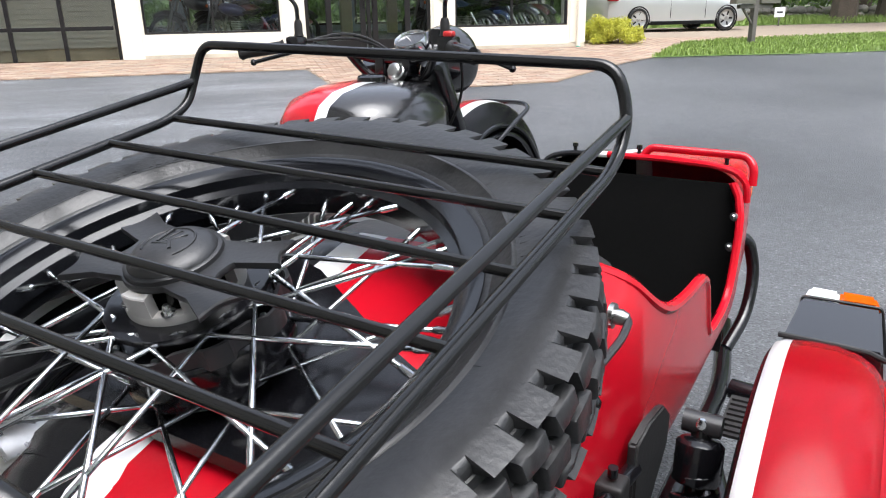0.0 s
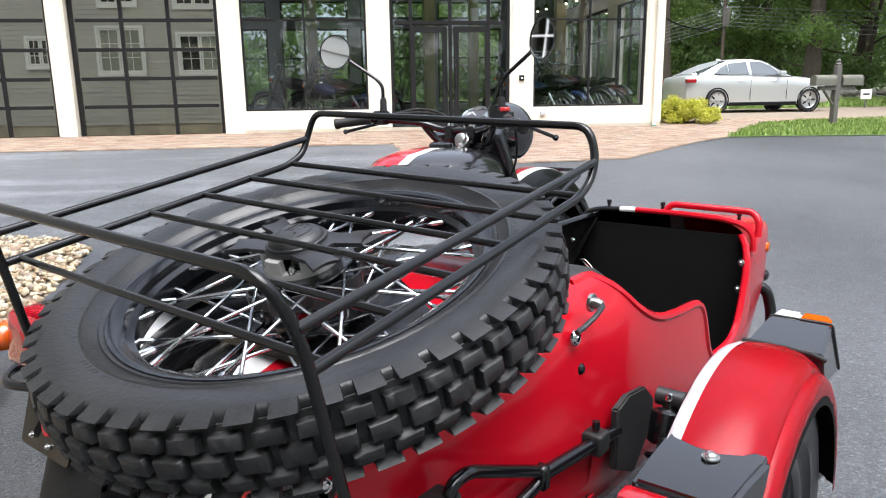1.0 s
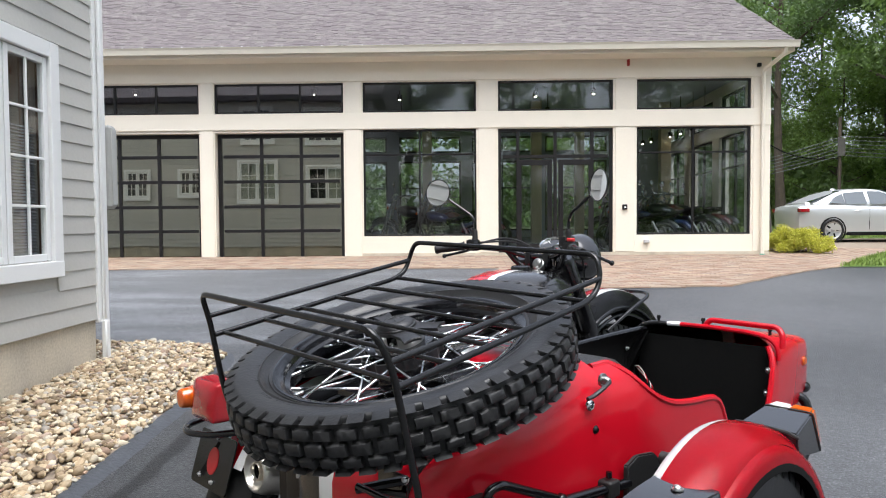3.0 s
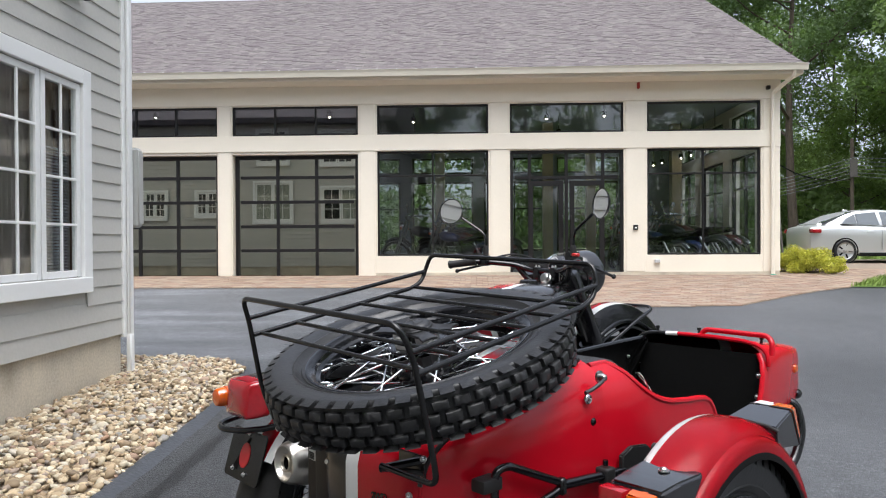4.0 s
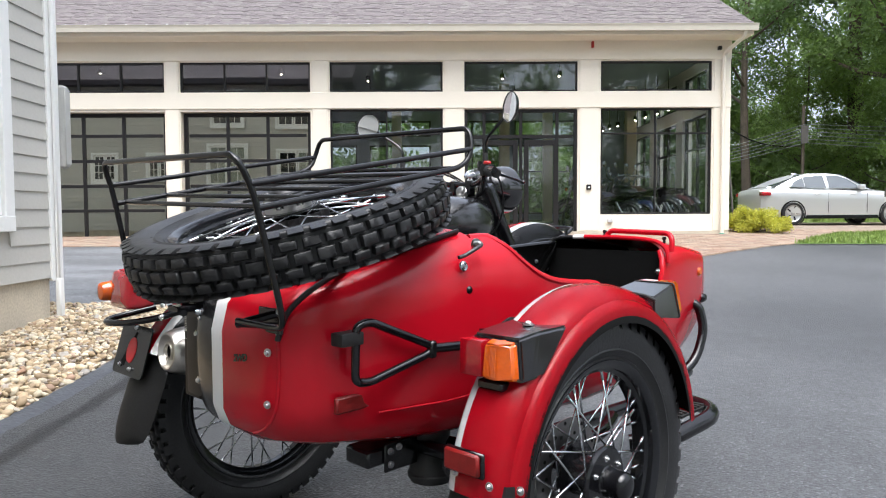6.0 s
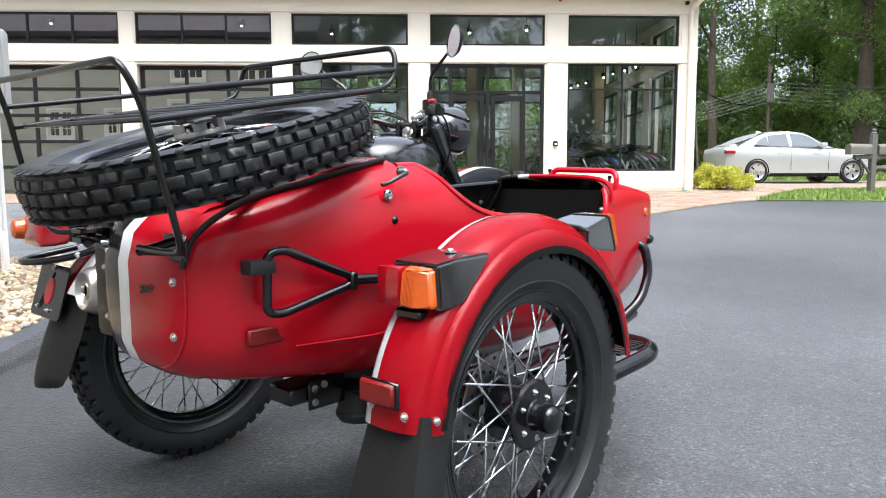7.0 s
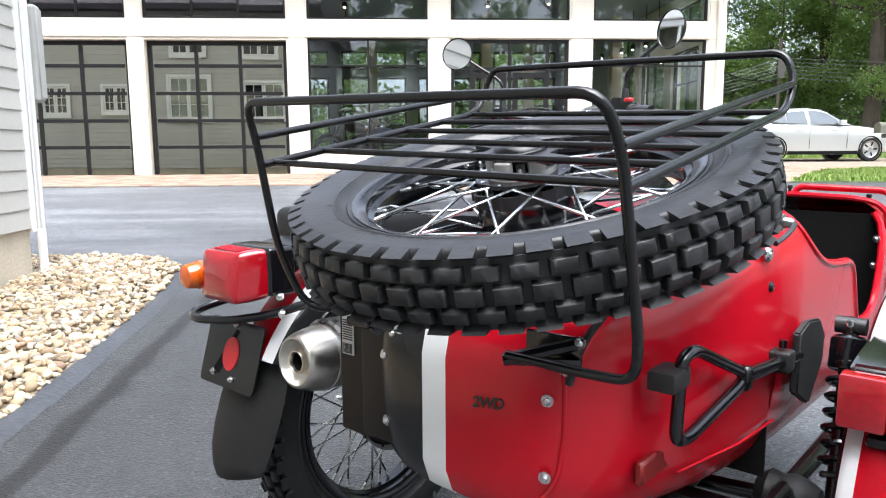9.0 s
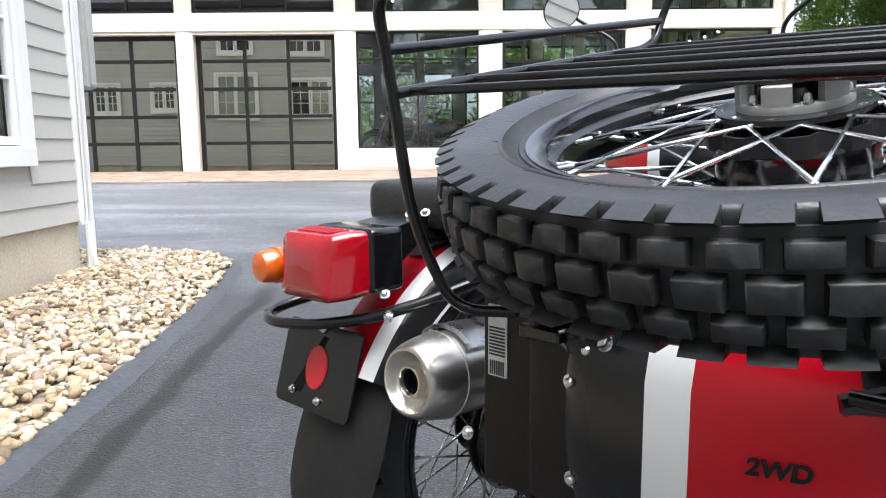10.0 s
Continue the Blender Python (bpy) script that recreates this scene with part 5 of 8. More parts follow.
# rear lamp on the fender, a little inboard
LAMP = Matrix.Translation((-0.016, -0.006, -0.002))
fixed = set(fender.children)
bm = bmesh.new()
loft(bm, [[(1.040, -0.082, 0.592), (1.162, -0.082, 0.592), (1.156, -0.082, 0.672), (1.044, -0.082, 0.672)], [(1.042, -0.060, 0.594), (1.166, -0.058, 0.594), (1.162, -0.03, 0.680), (1.044, -0.03, 0.680)], [(1.044, -0.034, 0.598), (1.176, -0.028, 0.600), (1.172, 0.052, 0.684), (1.044, 0.050, 0.686)]])
bmesh.ops.bevel(bm, geom=bm.edges[:], offset=0.006, segments=3, affect="EDGES")
part("tail_lamp_housing", bm, GLOSS, fender, "black tail lamp housing")
part("tail_lens", boxed(1.038, 1.092, -0.112, -0.081, 0.598, 0.666, 0.005, segs=2), RED_LENS, fender, "red tail lamp lens")
bm = bmesh.new()
loft(bm, [[(1.092, -0.081, 0.596), (1.126, -0.081, 0.596), (1.156, -0.078, 0.596), (1.152, -0.078, 0.667), (1.122, -0.081, 0.667), (1.092, -0.081, 0.668)], [(1.093, -0.112, 0.598), (1.126, -0.116, 0.598), (1.154, -0.094, 0.598), (1.146, -0.091, 0.660), (1.122, -0.108, 0.661), (1.094, -0.105, 0.661)]])
bmesh.ops.bevel(bm, geom=bm.edges[:], offset=0.004, segments=2, affect="EDGES")
turn = part("turn_lens", bm, AMBER, fender, "amber turn signal lens")
bm = bmesh.new()
for k in range(9):
    x, f = 1.097 + k * 0.0036, k / 9
    tube(bm, [(x, -0.1126 - 0.0035 * f, 0.604), (x - 0.003 * f, -0.1058 - 0.0025 * f, 0.656)], 0.0009, 5)
part("lamp_bolt", bolt_mesh(bmesh.new(), (1.11, 0.004, 0.6835), (0, 0, 1), 0.0085), ZINC, fender)
part("lamp_bracket", boxed(1.07, 1.13, -0.10, -0.07, 0.574, 0.592, 0.004), BLACK, fender)
part("lens_ribs", bm, AMBER, fender)
for ob in set(fender.children) - fixed:
    ob.matrix_basis = LAMP
# front lamp on the fender: a tapered black housing, clear inner and amber outer lens
bm = bmesh.new()
loft(bm, [[(1.034, 0.378, 0.664), (1.158, 0.378, 0.660), (1.151, 0.386, 0.706), (1.036, 0.380, 0.711)], [(1.042, 0.487, 0.648), (1.163, 0.489, 0.648), (1.145, 0.489, 0.7275), (1.047, 0.485, 0.7285)]])
bmesh.ops.bevel(bm, geom=bm.edges[:], offset=0.003, segments=2, affect="EDGES")
part("front_lamp_housing", bm, GLOSS, fender, "black front lamp housing")
for label, mm, q in (("amber front turn lens", AMBER, ((1.0945, 1.161), (1.0945, 1.144), (1.0935, 1.152), (1.0935, 1.138))), ("clear front lamp lens", CLEAR_LENS, ((1.044, 1.0935), (1.049, 1.0935), (1.050, 1.0925), (1.0545, 1.0925)))):
    (b0, b1), (t0, t1), (fb0, fb1), (ft0, ft1) = q
    bm = bmesh.new()
    loft(bm, [[(b0, 0.488, 0.652), (b1, 0.490, 0.652), (t1, 0.490, 0.730), (t0, 0.488, 0.731)], [(fb0, 0.524, 0.660), (fb1, 0.524, 0.660), (ft1, 0.528, 0.731), (ft0, 0.529, 0.732)]])
    bmesh.ops.bevel(bm, geom=bm.edges[:], offset=0.004, segments=2, affect="EDGES")
    part("front_lens", bm, mm, fender, label)
part("lamp_gasket", tube(bmesh.new(), rounded([(1.044, 0.488, 0.650), (1.163, 0.490, 0.650), (1.146, 0.490, 0.7285), (1.047, 0.488, 0.7295)], 0.006, 3, True), 0.0022, 6, cyclic=True), SOFT, fender, "thin rubber gasket")
part("housing_seal", tube(bmesh.new(), [(1.030, 0.377, 0.7115), (1.060, 0.374, 0.7125), (1.100, 0.374, 0.712), (1.135, 0.378, 0.708), (1.156, 0.384, 0.698)], 0.004, 8), SOFT, fender, "black rubber seal")

# -- luggage rack --
def leaned(points):
    """The rack leans: its inner side stands a little higher than the outer one."""
    return [(x, y, z + 0.013 - 0.0286 * (x - 0.345)) for x, y, z in points]


XL, XR = 0.343, 0.905
rack = part("luggage_rack", bar(leaned([(XL, -0.470, 0.907), (XL, 0.0, 0.991), (XL, 0.035, 1.008), (XL, 0.05, 1.04), (XL + 0.015, 0.055, 1.080), (XR - 0.014, 0.055, 1.080), (XR, 0.05, 1.04), (XR, 0.035, 1.008), (XR, 0.0, 0.991), (XR, -0.470, 0.907)]), 0.0057, 0.045, 10), MATT, bike, "black steel tube luggage rack")
leg = [(0.435, -0.40, 0.700), (0.375, -0.425, 0.695), (XL, -0.45, 0.78), (XL + 0.002, -0.482, 0.94), (XL + 0.01, -0.503, 0.993), (XR - 0.007, -0.503, 0.993), (XR, -0.477, 0.94), (XR, -0.43, 0.75), (0.895, -0.415, 0.705), (0.84, -0.41, 0.699), (0.728, -0.407, 0.696)]
part("rear_loop", bar(leaned(leg), 0.0058, 0.045, 10), MATT, rack)
for x in (XL, XR):
    part("upper_rail", bar(leaned([(x, -0.480, 0.946), (x, 0.044, 1.034)]), 0.0054), MATT, rack)
for k in range(6):
    f = k / 5
    u = -0.452 + f * 0.46
    part("crossbar", bar(leaned([(XL, u, 0.910 + f * 0.083), (XR, u, 0.910 + f * 0.083)]), 0.0046), MATT, rack)
for s, x0, x1 in ((1, 0.722, 0.80), (-1, 0.425, 0.505)):
    bm = bmesh.new()
    a, b = (x0, x1) if s > 0 else (x1, x0)
    tube(bm, [(a, -0.405, 0.690), (b, -0.36, 0.715)], 0.008, 8)
    tube(bm, [(a, -0.405, 0.690), (b, -0.36, 0.690)], 0.006, 8)
    box(bm, min(a, b), max(a, b), -0.360, -0.354, 0.672, 0.72, 0.002)
    part("rack_bracket", bm, BLACK, rack, "black bracket on the tub")
    part("bracket_bolt", bolt_mesh(bmesh.new(), (b, -0.362, 0.715), (0, -1, 0.4), 0.006), ZINC, rack)
part("rack_clamp", boxed(0.446, 0.492, -0.412, -0.366, 0.690, 0.703, 0.002), BLACK, rack, "black bolted clamp")
part("rack_clamp", boxed(0.446, 0.492, -0.412, -0.366, 0.709, 0.720, 0.002), BLACK, rack)
part("clamp_bolt", bolt_mesh(bmesh.new(), (0.517, -0.372, 0.690), (0, -1, 0.2), 0.007, 0.009), CHROME, rack)

# -- chassis and suspension of the sidecar --
part("frame_tube", bar([(0.42, -0.10, 0.36), (0.42, 0.9, 0.34), (0.50, 1.2, 0.36)], 0.02, 0.1), BLACK, bike, "black sidecar frame tube")
part("frame_tube", bar([(0.90, -0.02, 0.36), (0.90, 0.9, 0.34), (0.85, 1.2, 0.36)], 0.02, 0.1), BLACK, bike, "black sidecar frame tube")
part("frame_tube", bar([(0.05, 0.05, 0.34), (0.95, 0.05, 0.36)], 0.018), BLACK, bike, "black cross tube")
part("swing_arm", bar([(0.95, 0.55, 0.36), (0.985, 0.45, 0.35), (0.99, 0.222, 0.335), (1.05, 0.222, 0.335)], 0.017, 0.05), BLACK, bike, "black sidecar swing arm")
part("drive_shaft", bar([(0.12, 0.03, 0.345), (1.0, 0.21, 0.335)], 0.014), BLACK, bike, "black drive shaft to the sidecar wheel")
part("drive_joint", lathed([(0, -0.05), (0.03, -0.05), (0.045, -0.03), (0.04, -0.01), (0.046, 0.01), (0.04, 0.03), (0.03, 0.05), (0, 0.05)], Matrix.Translation((0.90, 0.19, 0.337)) @ Matrix.Rotation(radians(90), 4, "Y"), 20), SOFT, bike, "black ribbed drive joint boot")
part("body_mount", lathed([(0, 0.165), (0.034, 0.165), (0.040, 0.15), (0.046, 0.12), (0.046, 0.105), (0.036, 0.088), (0.034, 0.082), (0.044, 0.068), (0.050, 0.045), (0.052, 0.022), (0.056, 0.018), (0.056, 0.010), (0.050, 0.008), (0.050, 0.0), (0, 0)], Matrix.Translation((0.74, 0.085, 0.268)), 28), SOFT, bike, "black rubber spring mount under the tub")
mb_ = part("mount_bracket", boxed(0.655, 0.735, -0.105, 0.045, 0.335, 0.375, 0.006), BLACK, bike, "black bolted mount bracket")
part("bracket_plate", boxed(0.735, 0.742, -0.06, 0.04, 0.318, 0.385, 0.003), MATT, mb_)
bolts(mb_, [(0.743, -0.045, 0.365), (0.743, -0.045, 0.335), (0.743, -0.02, 0.370)], (1, -0.4, 0), ZINC, r=0.006)
part("support_arm", bar([(0.70, 0.0, 0.372), (0.62, 0.30, 0.385), (0.55, 0.55, 0.36)], 0.016, 0.05), BLACK, bike, "black support arm")
bm = bmesh.new()
top, bot = Vector((0.975, 0.20, 0.655)), Vector((0.985, 0.10, 0.38))
d = (bot - top).normalized()
coil = [top + d * (0.04 + 0.2 * k / 96) + (d.orthogonal().normalized() * math.cos(k * 0.5236) + d.cross(d.orthogonal()).normalized() * math.sin(k * 0.5236)) * 0.024 for k in range(97)]
sh = part("shock_absorber", tube(bmesh.new(), [top, bot], 0.012, 10), MATT, bike, "black coil-over shock absorber")
part("coil_spring", tube(bm, coil, 0.005, 6), BLACK, sh)
part("shock_cap", bolt_mesh(bmesh.new(), top, (0, -1, 0.4), 0.011, 0.01), CHROME, sh)
part("shock_body", tube(bmesh.new(), [top + d * q for q in (0.016, 0.018, 0.024, 0.066, 0.072, 0.074)], [0.012, 0.022, 0.028, 0.028, 0.024, 0.012], 16), BLACK, sh, "black shock absorber reservoir")
part("shock_eye", tube(bmesh.new(), [top + Vector((-0.022, 0, 0)), top + Vector((0.022, 0, 0))], 0.014, 14), HUB_BLACK, sh, "dark upper shock eye")
# front bumper tubes
part("nose_bumper", bar([(0.85, 1.19, 0.60), (0.885, 1.205, 0.585), (0.905, 1.205, 0.51), (0.905, 1.15, 0.415), (0.88, 1.05, 0.36)], 0.015, 0.05), BLACK, bike, "black side bumper tube")
part("step_tube", bar([(1.0, 0.55, 0.30), (1.075, 0.60, 0.31), (1.12, 0.78, 0.345), (1.07, 0.87, 0.345), (0.92, 0.90, 0.34)], 0.022, 0.07), BLACK, bike, "thick black tubular step")
bm = boxed(0.93, 1.08, 0.68, 0.84, 0.352, 0.358)
for k in range(7):
    box(bm, 0.935, 1.075, 0.69 + k * 0.021, 0.70 + k * 0.021, 0.358, 0.363)
part("step_tread", bm, SOFT, bike, "ribbed black step tread", smooth=False)

# -- motorcycle --
# rear fender with stripes
def fender_strip(c, r, a0, a1, half, sag, name, material, label, lift=0.0):
    bm = bmesh.new()
    rows = []
    for k in range(33):
        a = radians(a0 + (a1 - a0) * k / 32)
        ring = []
        for j in range(13):
            f = -1 + j / 6
            d = -sag * abs(f) ** 3
            ring.append((half * math.sin(f * 1.35) / math.sin(1.35), c[0] + (r + d + lift) * math.cos(a), c[1] + (r + d + lift) * math.sin(a)))
        rows.append(ring)
    loft(bm, rows, closed=False)
    bmesh.ops.solidify(bm, geom=bm.faces[:], thickness=0.003)
    return part(name, bm, material, bike, label)


fender_strip((RA, 0.345), 0.385, 60, 152, 0.085, 0.075, "rear_fender", BIKE_PAINT, "red rear fender with white stripe and black side")
bm = bmesh.new()
for k, (x, off) in enumerate(((0.083, 0.0), (0.083, 0.028))):
    arc = [(x, RA + (0.335 - off) * math.cos(radians(a)), 0.345 + (0.325 - off) * math.sin(radians(a))) for a in range(70, 152, 6)]
    tube(bm, arc, 0.007, 8)
part("fender_stay", bm, BLACK, bike, "black curved fender stays")
bm = bmesh.new()
rows = []
for z, y, w in ((0.53, -0.258, 0.085), (0.46, -0.286, 0.105), (0.41, -0.304, 0.108), (0.36, -0.322, 0.106), (0.315, -0.337, 0.098), (0.293, -0.343, 0.082), (0.282, -0.345, 0.055)):
    rows.append([(w * f - 0.028, y + 0.035 * f * f, z) for f in (-1, -0.66, -0.33, 0, 0.33, 0.66, 1)])
loft(bm, rows, closed=False)
bmesh.ops.solidify(bm, geom=bm.faces[:], thickness=0.005)
part("mudflap", bm, FLAP, bike, "black rubber mudflap behind the rear wheel")
# licence plate holder
bm = bmesh.new()
outer = rounded([(-0.096, -0.070, 0), (0.096, -0.070, 0), (0.096, 0.070, 0), (-0.096, 0.070, 0)], 0.014, 4, True)
loft(bm, [[(p.x, p.y, -0.002) for p in outer], [(p.x, p.y, 0.002) for p in outer]])
ph = part("plate_holder", bm, MATT, bike, "dark grey plate holder without a plate")
ph.matrix_basis = Matrix.Translation((-0.058, -0.285, 0.522)) @ pose(0, 0, 0, 74, 0, 0)
part("round_reflector", lathed([(0, 0.0045), (0.030, 0.0045), (0.031, 0.002)], Matrix.Diagonal((0.85, 1.15, 1, 1)), 28), mat("red disc", (0.45, 0.01, 0.015), 0.4), ph, "red oval showing through the holder")
bm = bmesh.new()
loft(bm, [[(-0.052, -0.038, z), (-0.030, -0.046, z), (0.016, 0.050, z), (0.004, 0.052, z)] for z in (0.0021, 0.0028)])
part("slot", bm, LINER, ph, "dark slanted slot", smooth=False)
for p in ((0.0, 0.062, 0.003), (0.018, -0.05, 0.003), (-0.05, -0.045, 0.003)):
    part("plate_bolt", bolt_mesh(bmesh.new(), p, (0, 0, 1), 0.005), ZINC, ph)
# tail lamp


def soft_ring(x0, x1, z0, z1, y, r, tilt=0.0):
    """A rounded rectangle across the bike at a place along it."""
    return [(p.x, y + tilt * (p.z - z0), p.z) for p in rounded([(x0, 0, z0), (x1, 0, z0), (x1, 0, z1), (x0, 0, z1)], r, 5, True)]


bm = bmesh.new()
loft(bm, [soft_ring(-0.066, 0.066, 0.660, 0.748, -0.270, 0.014), soft_ring(-0.072, 0.064, 0.653, 0.751, -0.278, 0.014), soft_ring(-0.080, 0.052, 0.648, 0.749, -0.304, 0.014, 0.06), soft_ring(-0.083, 0.042, 0.647, 0.745, -0.329, 0.013, 0.10), soft_ring(-0.081, 0.039, 0.650, 0.742, -0.333, 0.013, 0.10), soft_ring(-0.060, 0.018, 0.666, 0.726, -0.338, 0.012, 0.10)])
tl = part("tail_lamp", bm, RED_LENS, bike, "boxy red tail lamp lens")
for k in range(7):
    part("lens_rib", bar([(-0.047 + k * 0.013, -0.284, 0.7505), (-0.052 + k * 0.012, -0.318, 0.7475)], 0.0016, 0, 6), RED_LENS, tl)
part("lamp_rim", boxed(-0.066, 0.072, -0.276, -0.212, 0.657, 0.753, 0.010, segs=3), BLACK, tl, "black lamp base")
bm = bmesh.new()
loft(bm, [[(-0.05, -0.25, 0.67), (0.065, -0.25, 0.67), (0.065, -0.25, 0.745), (-0.05, -0.25, 0.745)], [(-0.03, -0.14, 0.735), (0.05, -0.14, 0.735), (0.05, -0.14, 0.765), (-0.03, -0.14, 0.765)]])
part("lamp_arm", bm, BLACK, tl, "black lamp bracket")
for p in ((0.03, -0.16, 0.765), (0.05, -0.145, 0.767), (0.075, -0.255, 0.655)):
    part("lamp_bolt", bolt_mesh(bmesh.new(), p, (0.3, -0.6, 0.7), 0.006), ZINC, tl)
ind = part("indicator", lathed([(0, 0.046), (0.016, 0.0455), (0.0225, 0.043), (0.0255, 0.038), (0.0262, 0.028), (0.0270, 0.027), (0.0272, 0.016), (0.0295, 0.015), (0.030, 0.010), (0.030, 0.0), (0.02, -0.005)], Matrix.Translation((-0.125, -0.30, 0.685)) @ Matrix.Rotation(radians(90), 4, "X"), 24), AMBER, bike, "round amber turn signal")
part("indicator_stalk", bar([(-0.125, -0.29, 0.685), (-0.05, -0.26, 0.69)], 0.008), BLACK, ind)
# tail guard hoop
part("tail_hoop", bar([(0.20, -0.10, 0.688), (0.161, -0.153, 0.670), (0.119, -0.207, 0.645), (0.061, -0.268, 0.620), (-0.017, -0.316, 0.605), (-0.10, -0.338, 0.600), (-0.162, -0.312, 0.600), (-0.172, -0.255, 0.608), (-0.14, -0.18, 0.625)], 0.0088, 0.03, 12), BLACK, bike, "black tubular hoop round the tail")
# silencer
S = Matrix.Translation((0.150, -0.285, 0.545)) @ Matrix.Rotation(radians(-90), 4, "X") @ Matrix.Rotation(radians(-4), 4, "X")
ex = part("silencer", lathed([(0.0185, 0.05), (0.0185, 0.006), (0.0195, 0.004), (0.022, 0.004), (0.023, 0.006), (0.023, 0.018), (0.026, 0.021), (0.034, 0.018), (0.040, 0.010), (0.0425, 0.002), (0.0445, 0.0), (0.0475, 0.0005), (0.050, 0.003), (0.0555, 0.016), (0.060, 0.034), (0.0625, 0.050), (0.0635, 0.060), (0.0650, 0.0605), (0.0655, 0.063), (0.0650, 0.0655), (0.0630, 0.066), (0.0630, 0.40), (0.05, 0.45), (0.0, 0.45)], S, 44), STAINLESS, bike, "brushed stainless silencer")
part("bore", lathed([(0, 0.03), (0.0182, 0.03), (0.0182, 0.012)], S, 24), LINER, ex)
bm = bmesh.new()
loft(bm, [[S @ Vector((r * math.cos(a), r * math.sin(a), z)) for a in [radians(d) for d in range(-132, -38, 6)]] for z, r in ((0.072, 0.0685), (0.076, 0.0740), (0.20, 0.0760), (0.24, 0.0750))], closed=False)
bmesh.ops.solidify(bm, geom=bm.faces[:], thickness=0.002)
part("heat_shield", bm, ZINC, ex, "bright curved heat shield over the silencer")
bolts(ex, [(0.10, -0.27, 0.628), (0.235, -0.25, 0.485)], (0, -1, 0.3), ZINC)
part("exhaust_pipe", bar([(0.16, 0.15, 0.53), (0.19, 0.5, 0.40), (0.20, 0.85, 0.36), (0.22, 1.05, 0.42), (0.24, 1.02, 0.55)], 0.02, 0.1), STAINLESS, bike, "stainless exhaust pipe")
# seats
part("pillion_seat", boxed(-0.13, 0.12, -0.12, 0.16, 0.735, 0.815, 0.03, segs=4), VINYL, bike, "black pillion seat pad")
bm = bmesh.new()
loft(bm, [[(x * w, u, z + 0.03 * (1 - abs(x) ** 3)) for x in span(-1, 1, 9)] + [(x * w * 0.9, u, z - 0.05) for x in span(1, -1, 5)] for u, w, z in ((0.18, 0.10, 0.78), (0.22, 0.15, 0.785), (0.35, 0.16, 0.77), (0.5, 0.12, 0.775), (0.56, 0.08, 0.78))])
part("rider_seat", bm, VINYL, bike, "black sprung rider saddle")
part("seat_frame", bar([(0.0, -0.12, 0.72), (0.0, 0.55, 0.70)], 0.03), BLACK, bike)
# tank
bm = bmesh.new()
rows = []
for u, w, zt, zb in ((0.67, 0.08, 0.885, 0.80), (0.69, 0.135, 0.915, 0.765), (0.74, 0.17, 0.940, 0.745), (0.83, 0.195, 0.954, 0.735), (0.93, 0.190, 0.955, 0.735), (1.02, 0.15, 0.944, 0.75), (1.08, 0.10, 0.915, 0.77), (1.105, 0.06, 0.885, 0.79)):
    ring = []
    for k in range(36):
        a = 2 * math.pi * k / 36
        c, s = math.cos(a), math.sin(a)
        ring.append((w * math.copysign(abs(c) ** 0.7, c), u, (zt + zb) / 2 + (zt - zb) / 2 * math.copysign(abs(s) ** 0.8, s)))
    rows.append(ring)
loft(bm, rows)
tank_paint = striped_paint("tank paint", -0.004, 0.026, True)
nodes(tank_paint)[2].inputs["Coat Weight"].default_value = 1.0
bmesh.ops.translate(bm, vec=(0, 0, 0.012), verts=bm.verts)
tank = part("fuel_tank", bm, tank_paint, bike, "red and black fuel tank with a white stripe")
part("fuel_cap", lathed([(0, 0.028), (0.03, 0.028), (0.036, 0.024), (0.038, 0.0), (0.030, -0.01)], Matrix.Translation((-0.005, 0.90, 0.952)), 28), BLACK, tank, "black fuel cap")
part("cap_ring", lathed([(0.037, 0.012), (0.042, 0.012), (0.043, 0.006), (0.043, -0.012)], Matrix.Translation((-0.005, 0.90, 0.952)), 28), CHROME, tank, "chrome ring round the fuel cap")
# engine and frame
part("crankcase", boxed(-0.13, 0.13, 0.62, 1.08, 0.25, 0.60, 0.05, segs=3), ALLOY, bike, "cast alloy engine block")
for s in (-1, 1):
    bm = bmesh.new()
    for k in range(9):
        x = s * (0.15 + k * 0.022)
        box(bm, min(x, x + 0.008 * s), max(x, x + 0.008 * s), 0.86, 1.06, 0.42, 0.60, 0.004)
    tube(bm, [(s * 0.12, 0.96, 0.51), (s * 0.35, 0.96, 0.51)], 0.075, 16)
    part("cylinder", bm, ALLOY, bike, "finned alloy cylinder")
    part("rocker_cover", boxed(min(s * 0.35, s * 0.40), max(s * 0.35, s * 0.40), 0.88, 1.05, 0.44, 0.59, 0.02, segs=3), MATT, bike, "black rocker cover")
part("frame_tube", bar([(0.0, 0.05, 0.66), (0.0, 0.6, 0.72), (0.0, 1.05, 0.85), (0.0, 1.10, 0.70), (0.0, 0.95, 0.25), (0.0, 0.3, 0.25), (0.0, 0.05, 0.36)], 0.018, 0.08), BLACK, bike, "black tubular motorcycle frame")
part("final_drive", lathed([(0, 0.10), (0.05, 0.10), (0.09, 0.08), (0.10, 0.06), (0.10, 0.045), (0, 0.045)], Matrix.Translation((0, RA, 0.345)) @ AXLE, 28), MATT, bike, "black final drive housing")
part("swing_arm", bar([(0.11, 0.03, 0.345), (0.12, 0.30, 0.36), (0.10, 0.60, 0.38)], 0.022, 0.05), BLACK, bike, "black rear swing arm")
for s in (-1, 1):
    part("rear_shock", bar([(s * 0.14, 0.06, 0.38), (s * 0.14, 0.12, 0.68)], 0.025), BLACK, bike, "black rear shock absorber")
